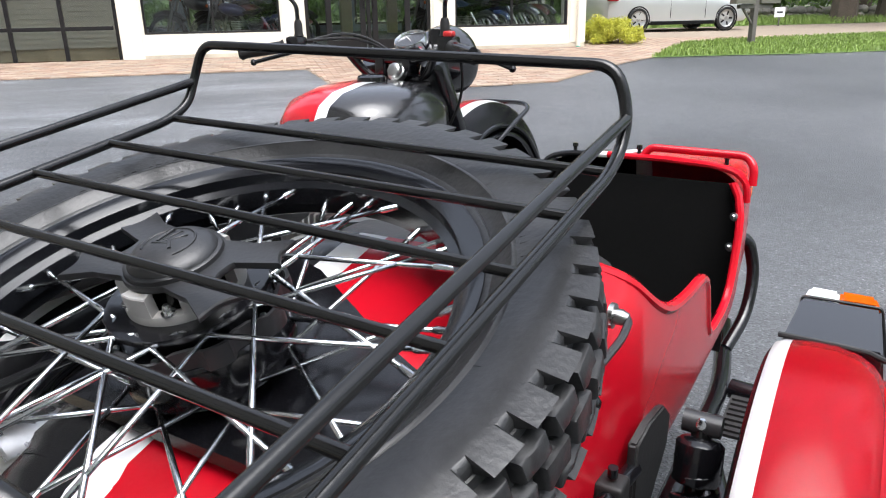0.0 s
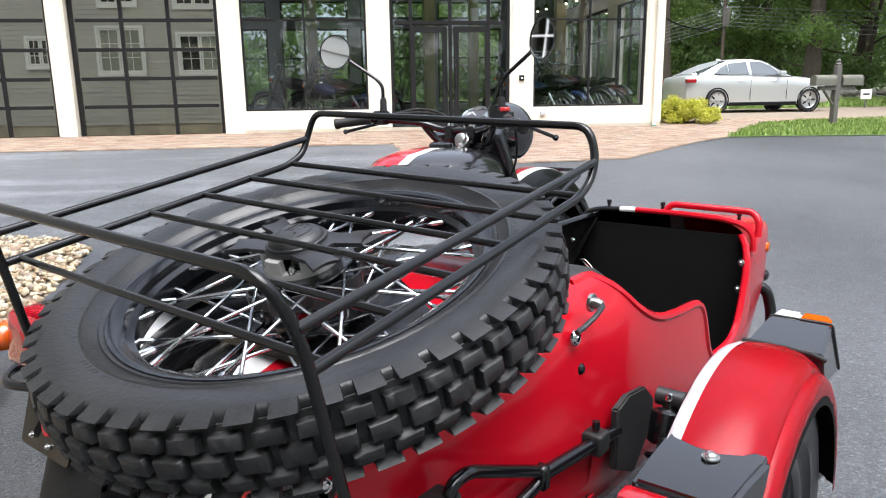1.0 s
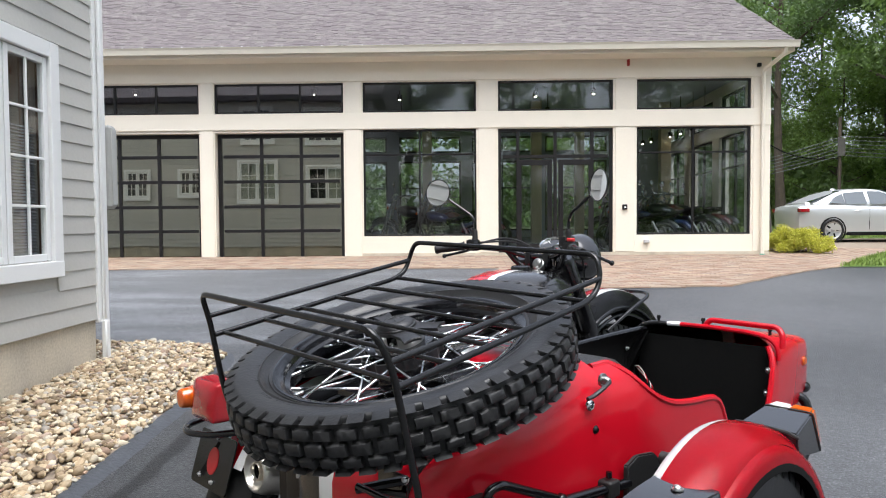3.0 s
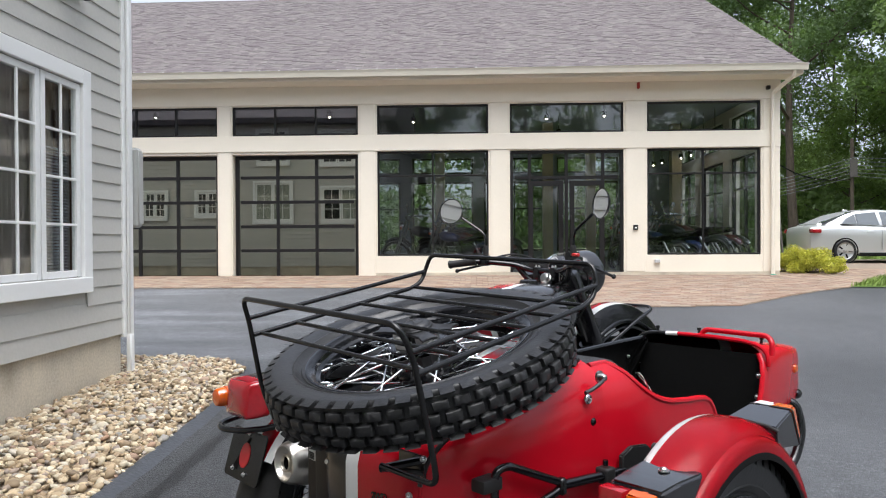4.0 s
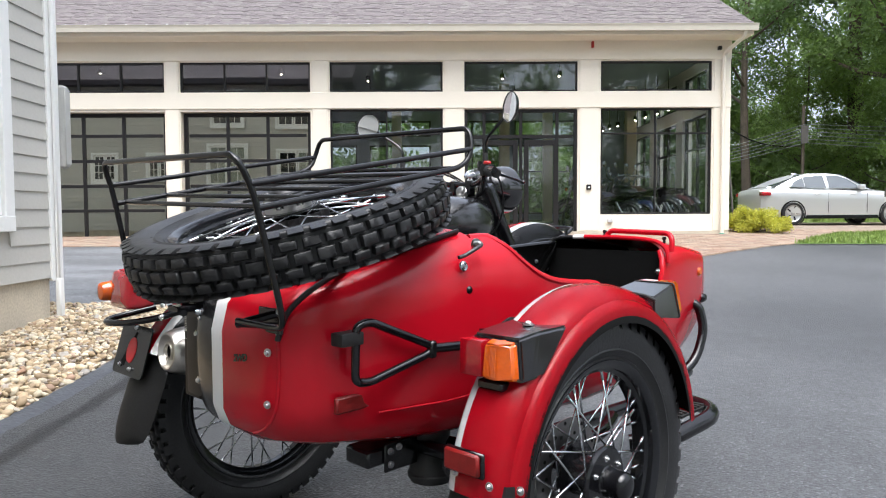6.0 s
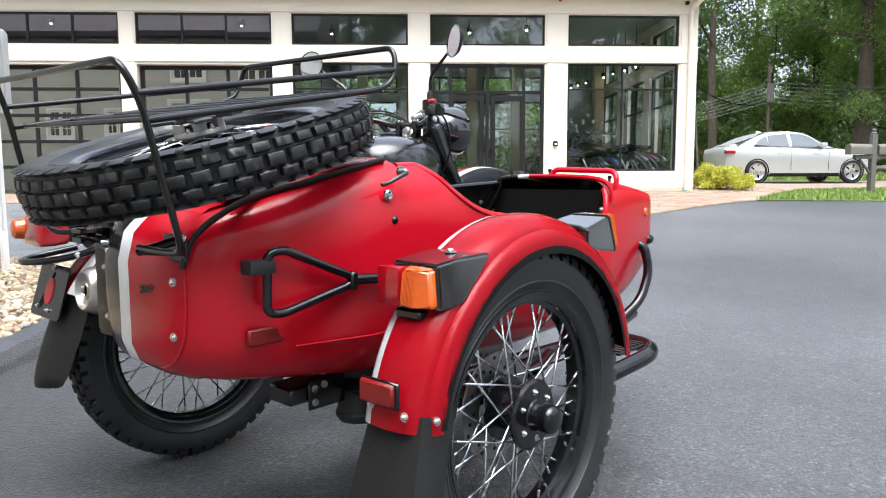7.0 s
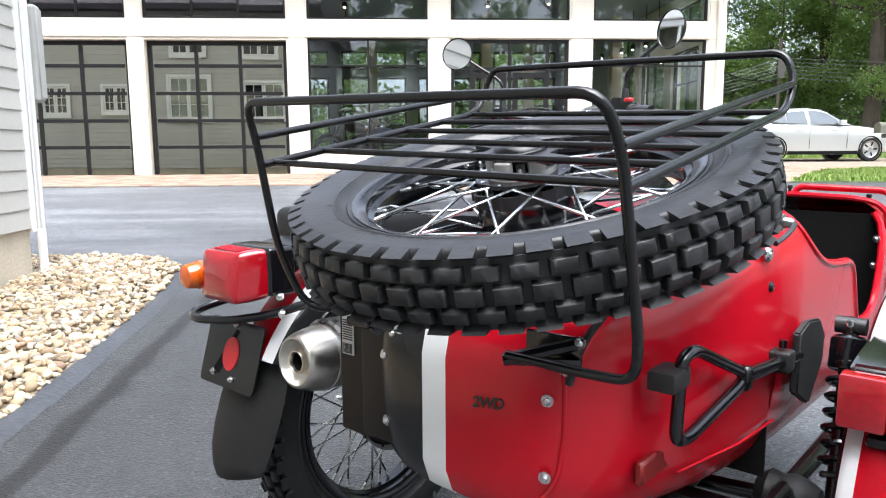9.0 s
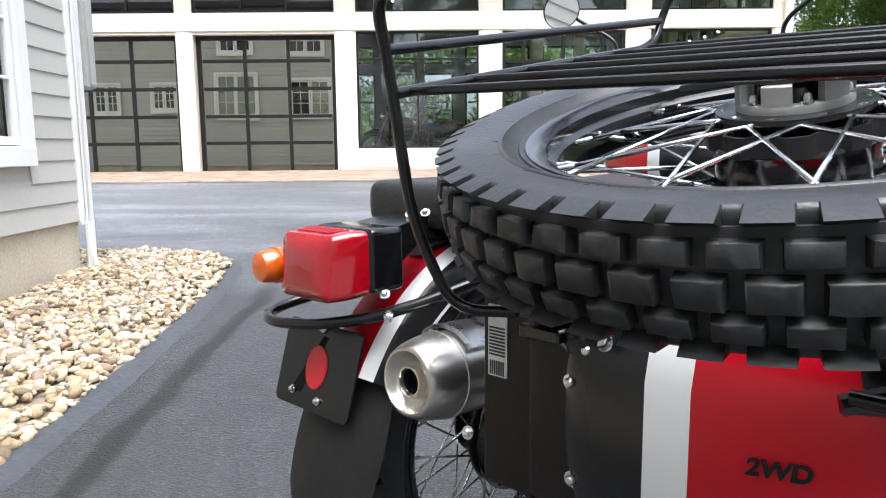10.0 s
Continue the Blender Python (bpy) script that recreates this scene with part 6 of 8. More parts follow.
# front end
for s in (-1, 1):
    part("fork_leg", bar([(s * 0.092, 1.04, 0.955), (s * 0.095, 1.10, 0.85), (s * 0.09, 1.33, 0.42), (s * 0.085, 1.475, 0.36)], 0.028, 0.05, 12), BLACK, bike, "black fork leg")
    part("fork_shroud", tube(bmesh.new(), [(s * 0.096, 1.030, 1.005), (s * 0.096, 1.036, 0.990), (s * 0.099, 1.10, 0.85), (s * 0.102, 1.17, 0.72), (s * 0.102, 1.18, 0.70)], [0.030, 0.038, 0.042, 0.044, 0.038], 20), BLACK, bike, "black fork shroud")
    part("fork_shock", bar([(s * 0.10, 1.14, 0.72), (s * 0.10, 1.32, 0.42)], 0.036, 0, 12), MATT, bike)
part("steering_crown", boxed(-0.105, 0.105, 1.0, 1.06, 0.945, 0.972, 0.012, segs=2), BLACK, bike, "black steering crown")
HL = Matrix.Translation((0.03, 1.10, 0.995)) @ Matrix.Rotation(radians(-90), 4, "X")
hl = part("headlight", lathed([(0, -0.012), (0.025, -0.009), (0.055, 0.006), (0.078, 0.030), (0.090, 0.060), (0.096, 0.095), (0.100, 0.115), (0.097, 0.130)], HL, 40), GLOSS, bike, "black round headlight shell")
part("headlight_glass", lathed([(0.097, 0.128), (0.07, 0.140), (0, 0.147)], HL, 36), CLEAR_LENS, hl)
G = Matrix.Translation((0.004, 1.075, 1.050)) @ Matrix.Rotation(radians(28), 4, "X")
g = part("speedometer", lathed([(0, -0.04), (0.035, -0.038), (0.044, -0.02), (0.045, 0.012), (0.043, 0.016), (0.040, 0.012), (0.039, 0.008)], G, 36), CHROME, bike, "round chrome-cased speedometer")
part("dial", lathed([(0, 0.008), (0.039, 0.008)], G, 30), mat("dial face", (0.03, 0.03, 0.032), 0.12), g, "dark dial face")
bm = bmesh.new()
box(bm, -0.001, 0.001, -0.004, 0.030, 0.0085, 0.0095, 0, G @ Matrix.Rotation(0.9, 4, "Z"))
part("needle", bm, PAPER, g)
part("ignition", lathed([(0, 0.014), (0.012, 0.013), (0.018, 0.010), (0.0205, 0.004), (0.021, 0.0), (0.025, -0.003), (0.025, -0.02)], Matrix.Translation((0.015, 0.978, 0.985)) @ Matrix.Rotation(radians(62), 4, "X"), 28), DULL, bike, "dull metal ignition switch")
handle = part("handlebar", bar([(-0.345, 0.800, 1.036), (-0.25, 0.865, 1.050), (-0.14, 0.975, 1.035), (-0.07, 1.0, 1.01), (0.07, 1.0, 1.01), (0.14, 0.975, 1.035), (0.25, 0.865, 1.055), (0.35, 0.785, 1.045)], 0.011, 0.05, 12), BLACK, bike, "black swept-back handlebar")
for s in (-1, 1):
    part("grip", tube(bmesh.new(), [(s * 0.352, 0.793, 1.034), (s * 0.347, 0.797, 1.035), (s * 0.335, 0.805, 1.037), (s * 0.262, 0.857, 1.048), (s * 0.256, 0.861, 1.049)], [0.013, 0.018, 0.015, 0.0155, 0.019], 14), SOFT, handle, "black ribbed rubber grip")
    part("switch_box", boxed(s * 0.232 - 0.022, s * 0.232 + 0.022, 0.865, 0.905, 1.03, 1.075, 0.009, segs=2), BLACK, handle, "black switch housing")
    part("lever", bar([(s * 0.22, 0.93, 1.045), (s * 0.27, 0.93, 1.035), (s * 0.395, 0.885, 1.005)], 0.0055, 0.03, 8), BLACK, handle, "black control lever")
    part("lever_tip", lathed([(0, 0.009), (0.006, 0.007), (0.009, 0), (0.006, -0.007), (0, -0.009)], Matrix.Translation((s * 0.395, 0.885, 1.005)), 12), BLACK, handle)
    mc = Vector((s * 0.378, 0.836, 1.26))
    part("mirror_stem", bar([(s * 0.222, 0.885, 1.07), (s * 0.223, 0.885, 1.15), (s * 0.240, 0.878, 1.172), mc + Vector((-s * 0.045, 0.02, -0.03)), mc + Vector((-s * 0.02, 0.02, -0.01))], 0.0055, 0.015, 8), BLACK, handle, "black mirror stem")
    part("stem_boot", lathed([(0, 0.04), (0.008, 0.04), (0.011, 0.03), (0.011, 0.008), (0.013, 0), (0, 0)], Matrix.Translation((s * 0.222, 0.885, 1.075)), 12), SOFT, handle)
    aim = MIRROR_AIM_L if s < 0 else MIRROR_AIM_R
    q = Vector(aim).to_track_quat("Z", "Y").to_matrix().to_4x4()
    M = Matrix.Translation(mc) @ q
    part("mirror_shell", lathed([(0, -0.022), (0.025, -0.020), (0.045, -0.010), (0.053, 0.0), (0.054, 0.004), (0.051, 0.004), (0.050, 0.0015)], M, 36), BLACK, handle, "round black mirror shell")
    part("mirror_glass", lathed([(0, 0.002), (0.0505, 0.002)], M, 32), MIRROR, handle, "round mirror glass")
part("master_cylinder", lathed([(0, 0.035), (0.026, 0.035), (0.028, 0.03), (0.028, 0.0), (0, 0)], Matrix.Translation((0.185, 0.925, 1.055)), 20), BLACK, handle, "black brake reservoir")
part("kill_switch", boxed(0.225, 0.250, 0.868, 0.888, 1.073, 1.086, 0.003), mat("red plastic", (0.5, 0.02, 0.02), 0.4), handle, "red kill switch")
for pts in ([(-0.25, 0.89, 1.05), (-0.15, 1.02, 1.09), (0.0, 1.07, 1.0), (0.02, 1.05, 0.85)], [(0.25, 0.89, 1.05), (0.2, 1.0, 1.02), (0.17, 1.06, 0.92), (0.12, 1.06, 0.82), (0.05, 1.05, 0.80)], [(-0.26, 0.88, 1.06), (-0.12, 1.03, 1.07), (-0.02, 1.10, 0.98), (-0.03, 1.0, 0.80)], [(0.24, 0.9, 1.06), (0.1, 1.04, 1.08), (0.0, 1.12, 1.0), (0.02, 1.14, 0.8)]):
    part("cable", bar(pts, 0.0038, 0.08, 6, 6), SOFT, handle, "black control cable")
for s in (-1, 1):
    part("bar_riser", bar([(s * 0.135, 0.978, 1.030), (s * 0.105, 1.0, 0.985), (s * 0.055, 1.02, 0.945)], 0.012, 0.02, 10), BLACK, handle, "black bar riser")
for s in (-0.042, 0.042):
    part("bar_clamp", boxed(s - 0.014, s + 0.014, 0.984, 1.016, 0.97, 1.026, 0.006, segs=2), BLACK, handle, "black bar clamp")
    for d in (-0.009, 0.009):
        part("clamp_bolt", bolt_mesh(bmesh.new(), (s, 1.0 + d, 1.026), (0, 0, 1), 0.0045, 0.005), ZINC, handle)
ff_paint = striped_paint("front fender paint", 0.008, 0.042, True)
fender_strip((1.44, 0.40), 0.458, 22, 150, 0.088, 0.085, "front_fender", ff_paint, "red, white and black front fender")
fender_strip((1.44, 0.40), 0.450, 22.5, 149.5, 0.084, 0.082, "fender_liner", LINER, "black underside of the front fender")
bm = bmesh.new()
for off in (0.0, 0.03):
    tube(bm, [(0.088, 1.44 + (0.385 - off) * math.cos(radians(a)), 0.40 + (0.385 - off) * math.sin(radians(a))) for a in range(25, 150, 6)], 0.007, 8)
part("fender_stay", bm, BLACK, bike, "black curved front fender stays")
part("fender_hoop", bar([(0.095, 1.32, 0.70), (0.112, 1.50, 0.785), (0.118, 1.60, 0.822), (0.08, 1.645, 0.832), (-0.08, 1.645, 0.832), (-0.118, 1.60, 0.822), (-0.112, 1.50, 0.785), (-0.095, 1.32, 0.70)], 0.0075, 0.05, 10), BLACK, bike, "black tubular hoop over the front fender")


# ---- surroundings ----
BARK = mat("bark", (0.085, 0.065, 0.048), 0.9, vary=0.35, scale=4, bump=0.8, fine=25)
STONE = mat("river stone", (0.37, 0.315, 0.235), 0.7, vary=0.16, scale=25, bump=0.15, fine=150, island=0.22, stops=[(0.0, (0.15, 0.11, 0.07)), (0.22, (0.33, 0.24, 0.14)), (0.45, (0.43, 0.34, 0.215)), (0.72, (0.56, 0.49, 0.36)), (0.86, (0.30, 0.28, 0.245)), (1.0, (0.30, 0.185, 0.115))])
ROCK = mat("field stone", (0.30, 0.27, 0.23), 0.85, vary=0.25, scale=5, bump=0.5, island=0.25)
SILVER = mat("silver car paint", (0.60, 0.61, 0.61), 0.30, 0.6, vary=0.01, scale=1, fine=3, coat=0.25, rough_vary=0.02)
CAR_GLASS = mat("tinted car glass", (0.05, 0.065, 0.075), 0.05, vary=0.02, spec=1.0, rough_vary=0.01, coat=0.6)
TIMBER = mat("weathered timber", (0.11, 0.10, 0.09), 0.85, vary=0.2, bump=0.4)


def leaf_material(name, color, wide=0.35):
    m = mat(name, color, 0.55, vary=0.15, scale=0.6, island=wide)
    n, l, b = nodes(m)
    b.inputs["Subsurface Weight"].default_value = 0.0
    tr, mix = n.new("ShaderNodeBsdfTranslucent"), n.new("ShaderNodeMixShader")
    tr.inputs["Color"].default_value = (color[0] * 1.4, color[1] * 1.45, color[2], 1)
    mix.inputs["Fac"].default_value = 0.45
    l.new(b.outputs[0], mix.inputs[1])
    l.new(tr.outputs[0], mix.inputs[2])
    l.new(mix.outputs[0], n["Material Output"].inputs["Surface"])
    return m


LEAF = leaf_material("tree leaf", (0.125, 0.190, 0.058))
LEAF_PALE = leaf_material("sunlit leaf", (0.17, 0.25, 0.065))
LEAF_DARK = leaf_material("shaded leaf", (0.098, 0.155, 0.054))
SPIREA = leaf_material("golden shrub leaf", (0.44, 0.43, 0.07), 0.3)


def leaves(rs, centres, radii, count, size, flat=0.7):
    """Small leaf blades scattered through round clumps; each blade is a bent pair of triangles."""
    c = rs.integers(0, len(centres), count)
    d = rs.normal(size=(count, 3))
    d /= np.linalg.norm(d, axis=1)[:, None]
    r = radii[c] * rs.random(count) ** 0.45
    p = centres[c] + d * r[:, None] * np.array([1, 1, flat])
    a = rs.normal(size=(count, 3))
    a /= np.linalg.norm(a, axis=1)[:, None]
    b = np.cross(a, rs.normal(size=(count, 3)))
    b /= np.linalg.norm(b, axis=1)[:, None]
    s = size * (0.6 + 0.8 * rs.random(count))[:, None]
    q = np.stack([p - a * s, p + b * s * 0.45, p + a * s, p - b * s * 0.45], 1).reshape(-1, 3)
    return q, np.arange(count * 4).reshape(-1, 4)


def leaf_mesh(name, q, f, material):
    me = bpy.data.meshes.new(name)
    me.vertices.add(len(q))
    me.vertices.foreach_set("co", q.ravel())
    me.loops.add(f.size)
    me.loops.foreach_set("vertex_index", f.ravel())
    me.polygons.add(len(f))
    me.polygons.foreach_set("loop_start", np.arange(0, f.size, 4))
    me.update(calc_edges=True)
    me.materials.append(material)
    return me


def tree(seed, height, trunk_r, crown_from, spread, n_leaf, size, leaf, lean=(0.0, 0.0)):
    """A tapered trunk with limbs, and a loose crown of leaf clumps at the limbs' ends."""
    rs = np.random.default_rng(seed)
    t = tagged(empty("tree"), "tall leafy tree with a rough brown trunk", "tree", "trees round the lot")
    bm = bmesh.new()
    pts = [Vector((lean[0] * f ** 1.3 * height + 0.15 * math.sin(5 * f + seed), lean[1] * f * height + 0.15 * math.cos(4 * f + seed), height * 0.92 * f)) for f in np.linspace(0, 1, 9)]
    tube(bm, pts, [trunk_r * (1.25 if i == 0 else 1 - 0.85 * i / 8) for i in range(9)], 9)
    ends, rad = [], []
    for k in range(15):
        f = crown_from + (1 - crown_from) * (k + rs.random()) / 15
        i = min(7, int(f * 8))
        base = pts[i].lerp(pts[i + 1], f * 8 - i)
        az, ln = rs.random() * 6.283, spread * (1.15 - 0.65 * f) * (0.6 + 0.5 * rs.random())
        end = base + Vector((math.cos(az) * ln, math.sin(az) * ln, ln * (0.35 + 0.4 * rs.random())))
        mid = base.lerp(end, 0.5) + Vector((0, 0, -0.1 * ln))
        r0 = trunk_r * (1 - 0.8 * f) * 0.5
        tube(bm, rounded([base, mid, end], ln * 0.2, 3), [r0, r0 * 0.8, r0 * 0.7, r0 * 0.6, r0 * 0.5, r0 * 0.2][:len(rounded([base, mid, end], ln * 0.2, 3))], 6)
        for g in (0.6, 0.85, 1.05):
            e = base.lerp(end, g) + Vector(rs.normal(size=3)) * 0.25
            ends.append(e)
            rad.append(spread * (0.20 + 0.16 * rs.random()))
    part("trunk", bm, BARK, t)
    q, f = leaves(rs, np.array([list(e) for e in ends]), np.array(rad), n_leaf, size)
    o = new("crown", leaf_mesh("crown", q, f, leaf))
    o.parent = t
    return t


def place(t, x, y, turn=0.0, s=1.0):
    t.matrix_basis = Matrix.Translation((x, y, ground_z(y, x) - 0.05)) @ pose(0, 0, 0, 0, 0, turn) @ Matrix.Scale(s, 4)
    return t


def at(deg, d):
    """A place by its bearing from the lot's middle and its distance."""
    return 0.4 + d * math.sin(radians(deg)), -0.8 + d * math.cos(radians(deg))


oak = place(tree(1, 15, 0.30, 0.30, 4.2, 22000, 0.095, LEAF), *at(32.8, 29))
pine = place(tree(2, 17, 0.34, 0.42, 4.5, 22000, 0.095, LEAF_DARK), *at(40, 27))
open_tree = place(tree(3, 14, 0.19, 0.34, 4.6, 22000, 0.09, LEAF_DARK, (0.0, 0.0)), *at(23.3, 30))
young = place(tree(4, 7.5, 0.10, 0.15, 2.6, 15000, 0.07, LEAF_PALE), *at(27.2, 33))
for k, (deg, d, src, s) in enumerate([(43, 30, oak, 1.05), (47, 25, pine, 0.95), (36.5, 38, oak, 1.1), (34.5, 44, pine, 1.0), (50, 31, oak, 1.0), (29.8, 35, young, 0.95), (36.8, 33, young, 1.2), (22.0, 44, young, 0.8), (26.2, 41, open_tree, 0.95), (25.4, 46, young, 0.95), (42, 40, pine, 1.1), (54, 34, pine, 1.1), (59, 30, oak, 1.0), (33.0, 30, young, 0.9), (2, 34, oak, 0.7), (8, 38, pine, 0.65), (-6, 36, oak, 0.7), (14, 42, oak, 0.7), (5, 31, young, 0.9), (11, 33, young, 0.8), (17.3, 36, oak, 1.1), (30.5, 34, pine, 1.15)]):
    x, y = at(deg, d)
    c = copy_thing(src, Matrix.Translation((x, y, ground_z(y, x) - 0.05)) @ pose(0, 0, 0, 0, 0, 47 * k + 20))
    c.scale = (s, s, s)
for k, (x, y, s) in enumerate([(-3, -17, 1.0), (3.5, -19, 0.9), (9, -16, 1.05), (15, -20, 1.0), (-9, -20, 1.0), (22, -14, 1.0), (28, -4, 1.0), (30, 8, 1.0)]):
    c = copy_thing(oak if k % 2 else pine, Matrix.Translation((x, y, -0.05)) @ pose(0, 0, 0, 0, 0, 61 * k))
    c.scale = (s, s, s)
# undergrowth and far woods
rs = np.random.default_rng(11)
cs, rd = [], []
for k in range(230):
    deg, d = rs.uniform(20, 62), rs.uniform(31, 50)
    x, y = at(deg, d)
    h = rs.uniform(0.2, 1.6) if d < 35 else rs.uniform(0.4, 4.5)
    cs.append((x, y, ground_z(y, x) + h))
    rd.append(rs.uniform(0.7, 1.7))
q, f = leaves(rs, np.array(cs), np.array(rd), 80000, 0.095)
tagged(new("undergrowth", leaf_mesh("undergrowth", q, f, LEAF)), "dense green woodland undergrowth behind the car", "undergrowth", kind="stuff")
cs, rd = [], []
for k in range(260):
    deg, d = rs.uniform(16, 70), rs.uniform(50, 66)
    x, y = at(deg, d)
    cs.append((x, y, 1.5 + rs.uniform(0, 13) * (0.3 if 20 < deg < 28.5 else 0.9)))
    rd.append(rs.uniform(1.5, 3.4))
q, f = leaves(rs, np.array(cs), np.array(rd), 70000, 0.21)
tagged(new("far_woods", leaf_mesh("far_woods", q, f, LEAF_DARK)), "dark green wall of distant woodland trees", "woods", kind="stuff")
cs, rd = [], []
for k in range(330):
    x = rs.uniform(-34, 44)
    cs.append((x, rs.uniform(-27, -20), rs.uniform(0, 13.5)))
    rd.append(rs.uniform(1.2, 2.6))
q, f = leaves(rs, np.array(cs), np.array(rd), 75000, 0.18)
tagged(new("hedge_woods", leaf_mesh("hedge_woods", q, f, LEAF)), "green woodland edge across the lot", "woods", kind="stuff")


cs, rd = [], []
for k in range(120):
    cs.append((rs.uniform(-12, 16), rs.uniform(29, 34), 0.5 + rs.uniform(0, 1) ** 1.4 * 5.5))
    rd.append(rs.uniform(0.9, 1.9))
q, f = leaves(rs, np.array(cs), np.array(rd), 32000, 0.17)
tagged(new("rear_woods", leaf_mesh("rear_woods", q, f, LEAF)), "green woodland edge behind the showroom", "woods", kind="stuff")


# lawn strip with blades
LAWN_PTS = [(6.15, 10.75), (8.0, 10.95), (11.0, 11.0), (16.0, 11.3), (26.0, 12.5), (26.0, 15.0), (13.0, 14.3), (9.6, 13.9), (8.2, 13.2), (7.2, 12.0)]


def inside(x, y, poly):
    c = False
    for (x0, y0), (x1, y1) in zip(poly, poly[1:] + poly[:1]):
        if (y0 > y) != (y1 > y) and x < (x1 - x0) * (y - y0) / (y1 - y0) + x0:
            c = not c
    return c


def laid(name, poly, lift, material, step=1.0):
    """A flat patch that follows the ground inside an outline."""
    bm = bmesh.new()
    vs = [bm.verts.new((x, y, 0)) for x, y in poly]
    bm.faces.new(vs)
    xs, ys = [p[0] for p in poly], [p[1] for p in poly]
    for axis, lo, hi in ((0, min(xs), max(xs)), (1, min(ys), max(ys))):
        v = lo + step
        while v < hi:
            co, no = [0, 0, 0], [0, 0, 0]
            co[axis], no[axis] = v, 1
            bmesh.ops.bisect_plane(bm, geom=bm.verts[:] + bm.edges[:] + bm.faces[:], plane_co=co, plane_no=no)
            v += step
    for v in bm.verts:
        v.co.z = ground_z(v.co.y, v.co.x) + lift
    return obj(name, bm, material, True)


structure(laid("lawn", LAWN_PTS, 0.012, LAWN), "bright green strip of mown lawn beside the lot", "lawn")
FAR_LAWN = [(5.9, 19.2), (40.0, 19.0), (40.0, 25.5), (5.9, 26.5)]
structure(laid("lawn_far", FAR_LAWN, 0.012, LAWN, 4.0), "rough green grass in front of the woods", "lawn")


def grass(name, poly, count, h, seed, label):
    rg = np.random.default_rng(seed)
    xs, ys = [p[0] for p in poly], [p[1] for p in poly]
    pts = []
    while len(pts) < count:
        x, y = rg.uniform(min(xs), min(max(xs), 20)), rg.uniform(min(ys), max(ys))
        if inside(x, y, poly):
            pts.append((x, y, ground_z(y, x) + 0.02))
    p = np.array(pts)
    a = rg.uniform(0, 6.283, count)
    w = np.stack([np.cos(a), np.sin(a), 0 * a], 1) * 0.012
    up = np.stack([rg.normal(0, 0.35, count), rg.normal(0, 0.35, count), np.ones(count)], 1) * (h * rg.uniform(0.6, 1.4, count))[:, None]
    q = np.stack([p - w, p + w, p + up + w * 0.3, p + up - w * 0.3], 1).reshape(-1, 3)
    return tagged(new(name, leaf_mesh(name, q, np.arange(count * 4).reshape(-1, 4), BLADE)), label, "grass", kind="stuff")


grass("grass", LAWN_PTS, 26000, 0.06, 3, "short bright green lawn grass blades")
grass("tall_grass", FAR_LAWN, 22000, 0.16, 5, "uneven green grass before the woods")


# shrub by the corner
def shrub(x, y, w, h, seed):
    rg = np.random.default_rng(seed)
    s = tagged(empty("shrub", Matrix.Translation((x, y, ground_z(y, x)))), "low golden-green shrub beside the showroom corner", "shrub")
    bm = bmesh.new()
    cs, rd = [], []
    for k in range(46):
        a, r = rg.uniform(0, 6.283), rg.uniform(0.1, 1) ** 0.6
        e = Vector((math.cos(a) * r * w, math.sin(a) * r * w * 0.7, h * (1.02 - 0.5 * r * r) * rg.uniform(0.3, 1.05)))
        tube(bm, [(e.x * 0.15, e.y * 0.15, 0), e * 0.6, e], [0.008, 0.006, 0.003], 4)
        cs += [list(e), list(e * 0.75)]
        rd += [0.13, 0.15]
    part("stems", bm, BARK, s)
    q, f = leaves(rg, np.array(cs), np.array(rd), 13000, 0.022)
    o = new("foliage", leaf_mesh("foliage", q, f, SPIREA))
    o.parent = s
    return s


shrub(6.66, 13.35, 0.70, 0.52, 21)

# pavers: sand bed, then bricks
APRON = [(-14.0, 10.85), (0.62, 10.72), (0.80, 9.2), (0.98, 8.35), (2.4, 8.45), (3.6, 8.55), (4.6, 9.5), (5.4, 10.2), (6.15, 10.75), (7.2, 12.0), (8.2, 13.2), (9.6, 13.9), (13.0, 14.3), (26.0, 15.0), (26.0, 19.2), (5.9, 19.2), (5.9, 12.73), (-14.0, 12.73)]
apron = structure(laid("pavement", APRON, 0.006, SAND, 1.0), "tan clay brick paver apron and drive", "pavement")
brick_me = bpy.data.meshes.new("brick")
bx, by, bh = 0.0985, 0.0485, 0.014
brick_me.from_pydata([(-bx, -by, 0), (bx, -by, 0), (bx, by, 0), (-bx, by, 0), (-bx + 0.004, -by + 0.004, bh), (bx - 0.004, -by + 0.004, bh), (bx - 0.004, by - 0.004, bh), (-bx + 0.004, by - 0.004, bh)], [], [(4, 5, 6, 7), (0, 1, 5, 4), (1, 2, 6, 5), (2, 3, 7, 6), (3, 0, 4, 7)])
brick_me.materials.append(PAVER)
rng = random.Random(8)
far_v, far_f, singles = [], [], 0
yy, row = 8.3, 0
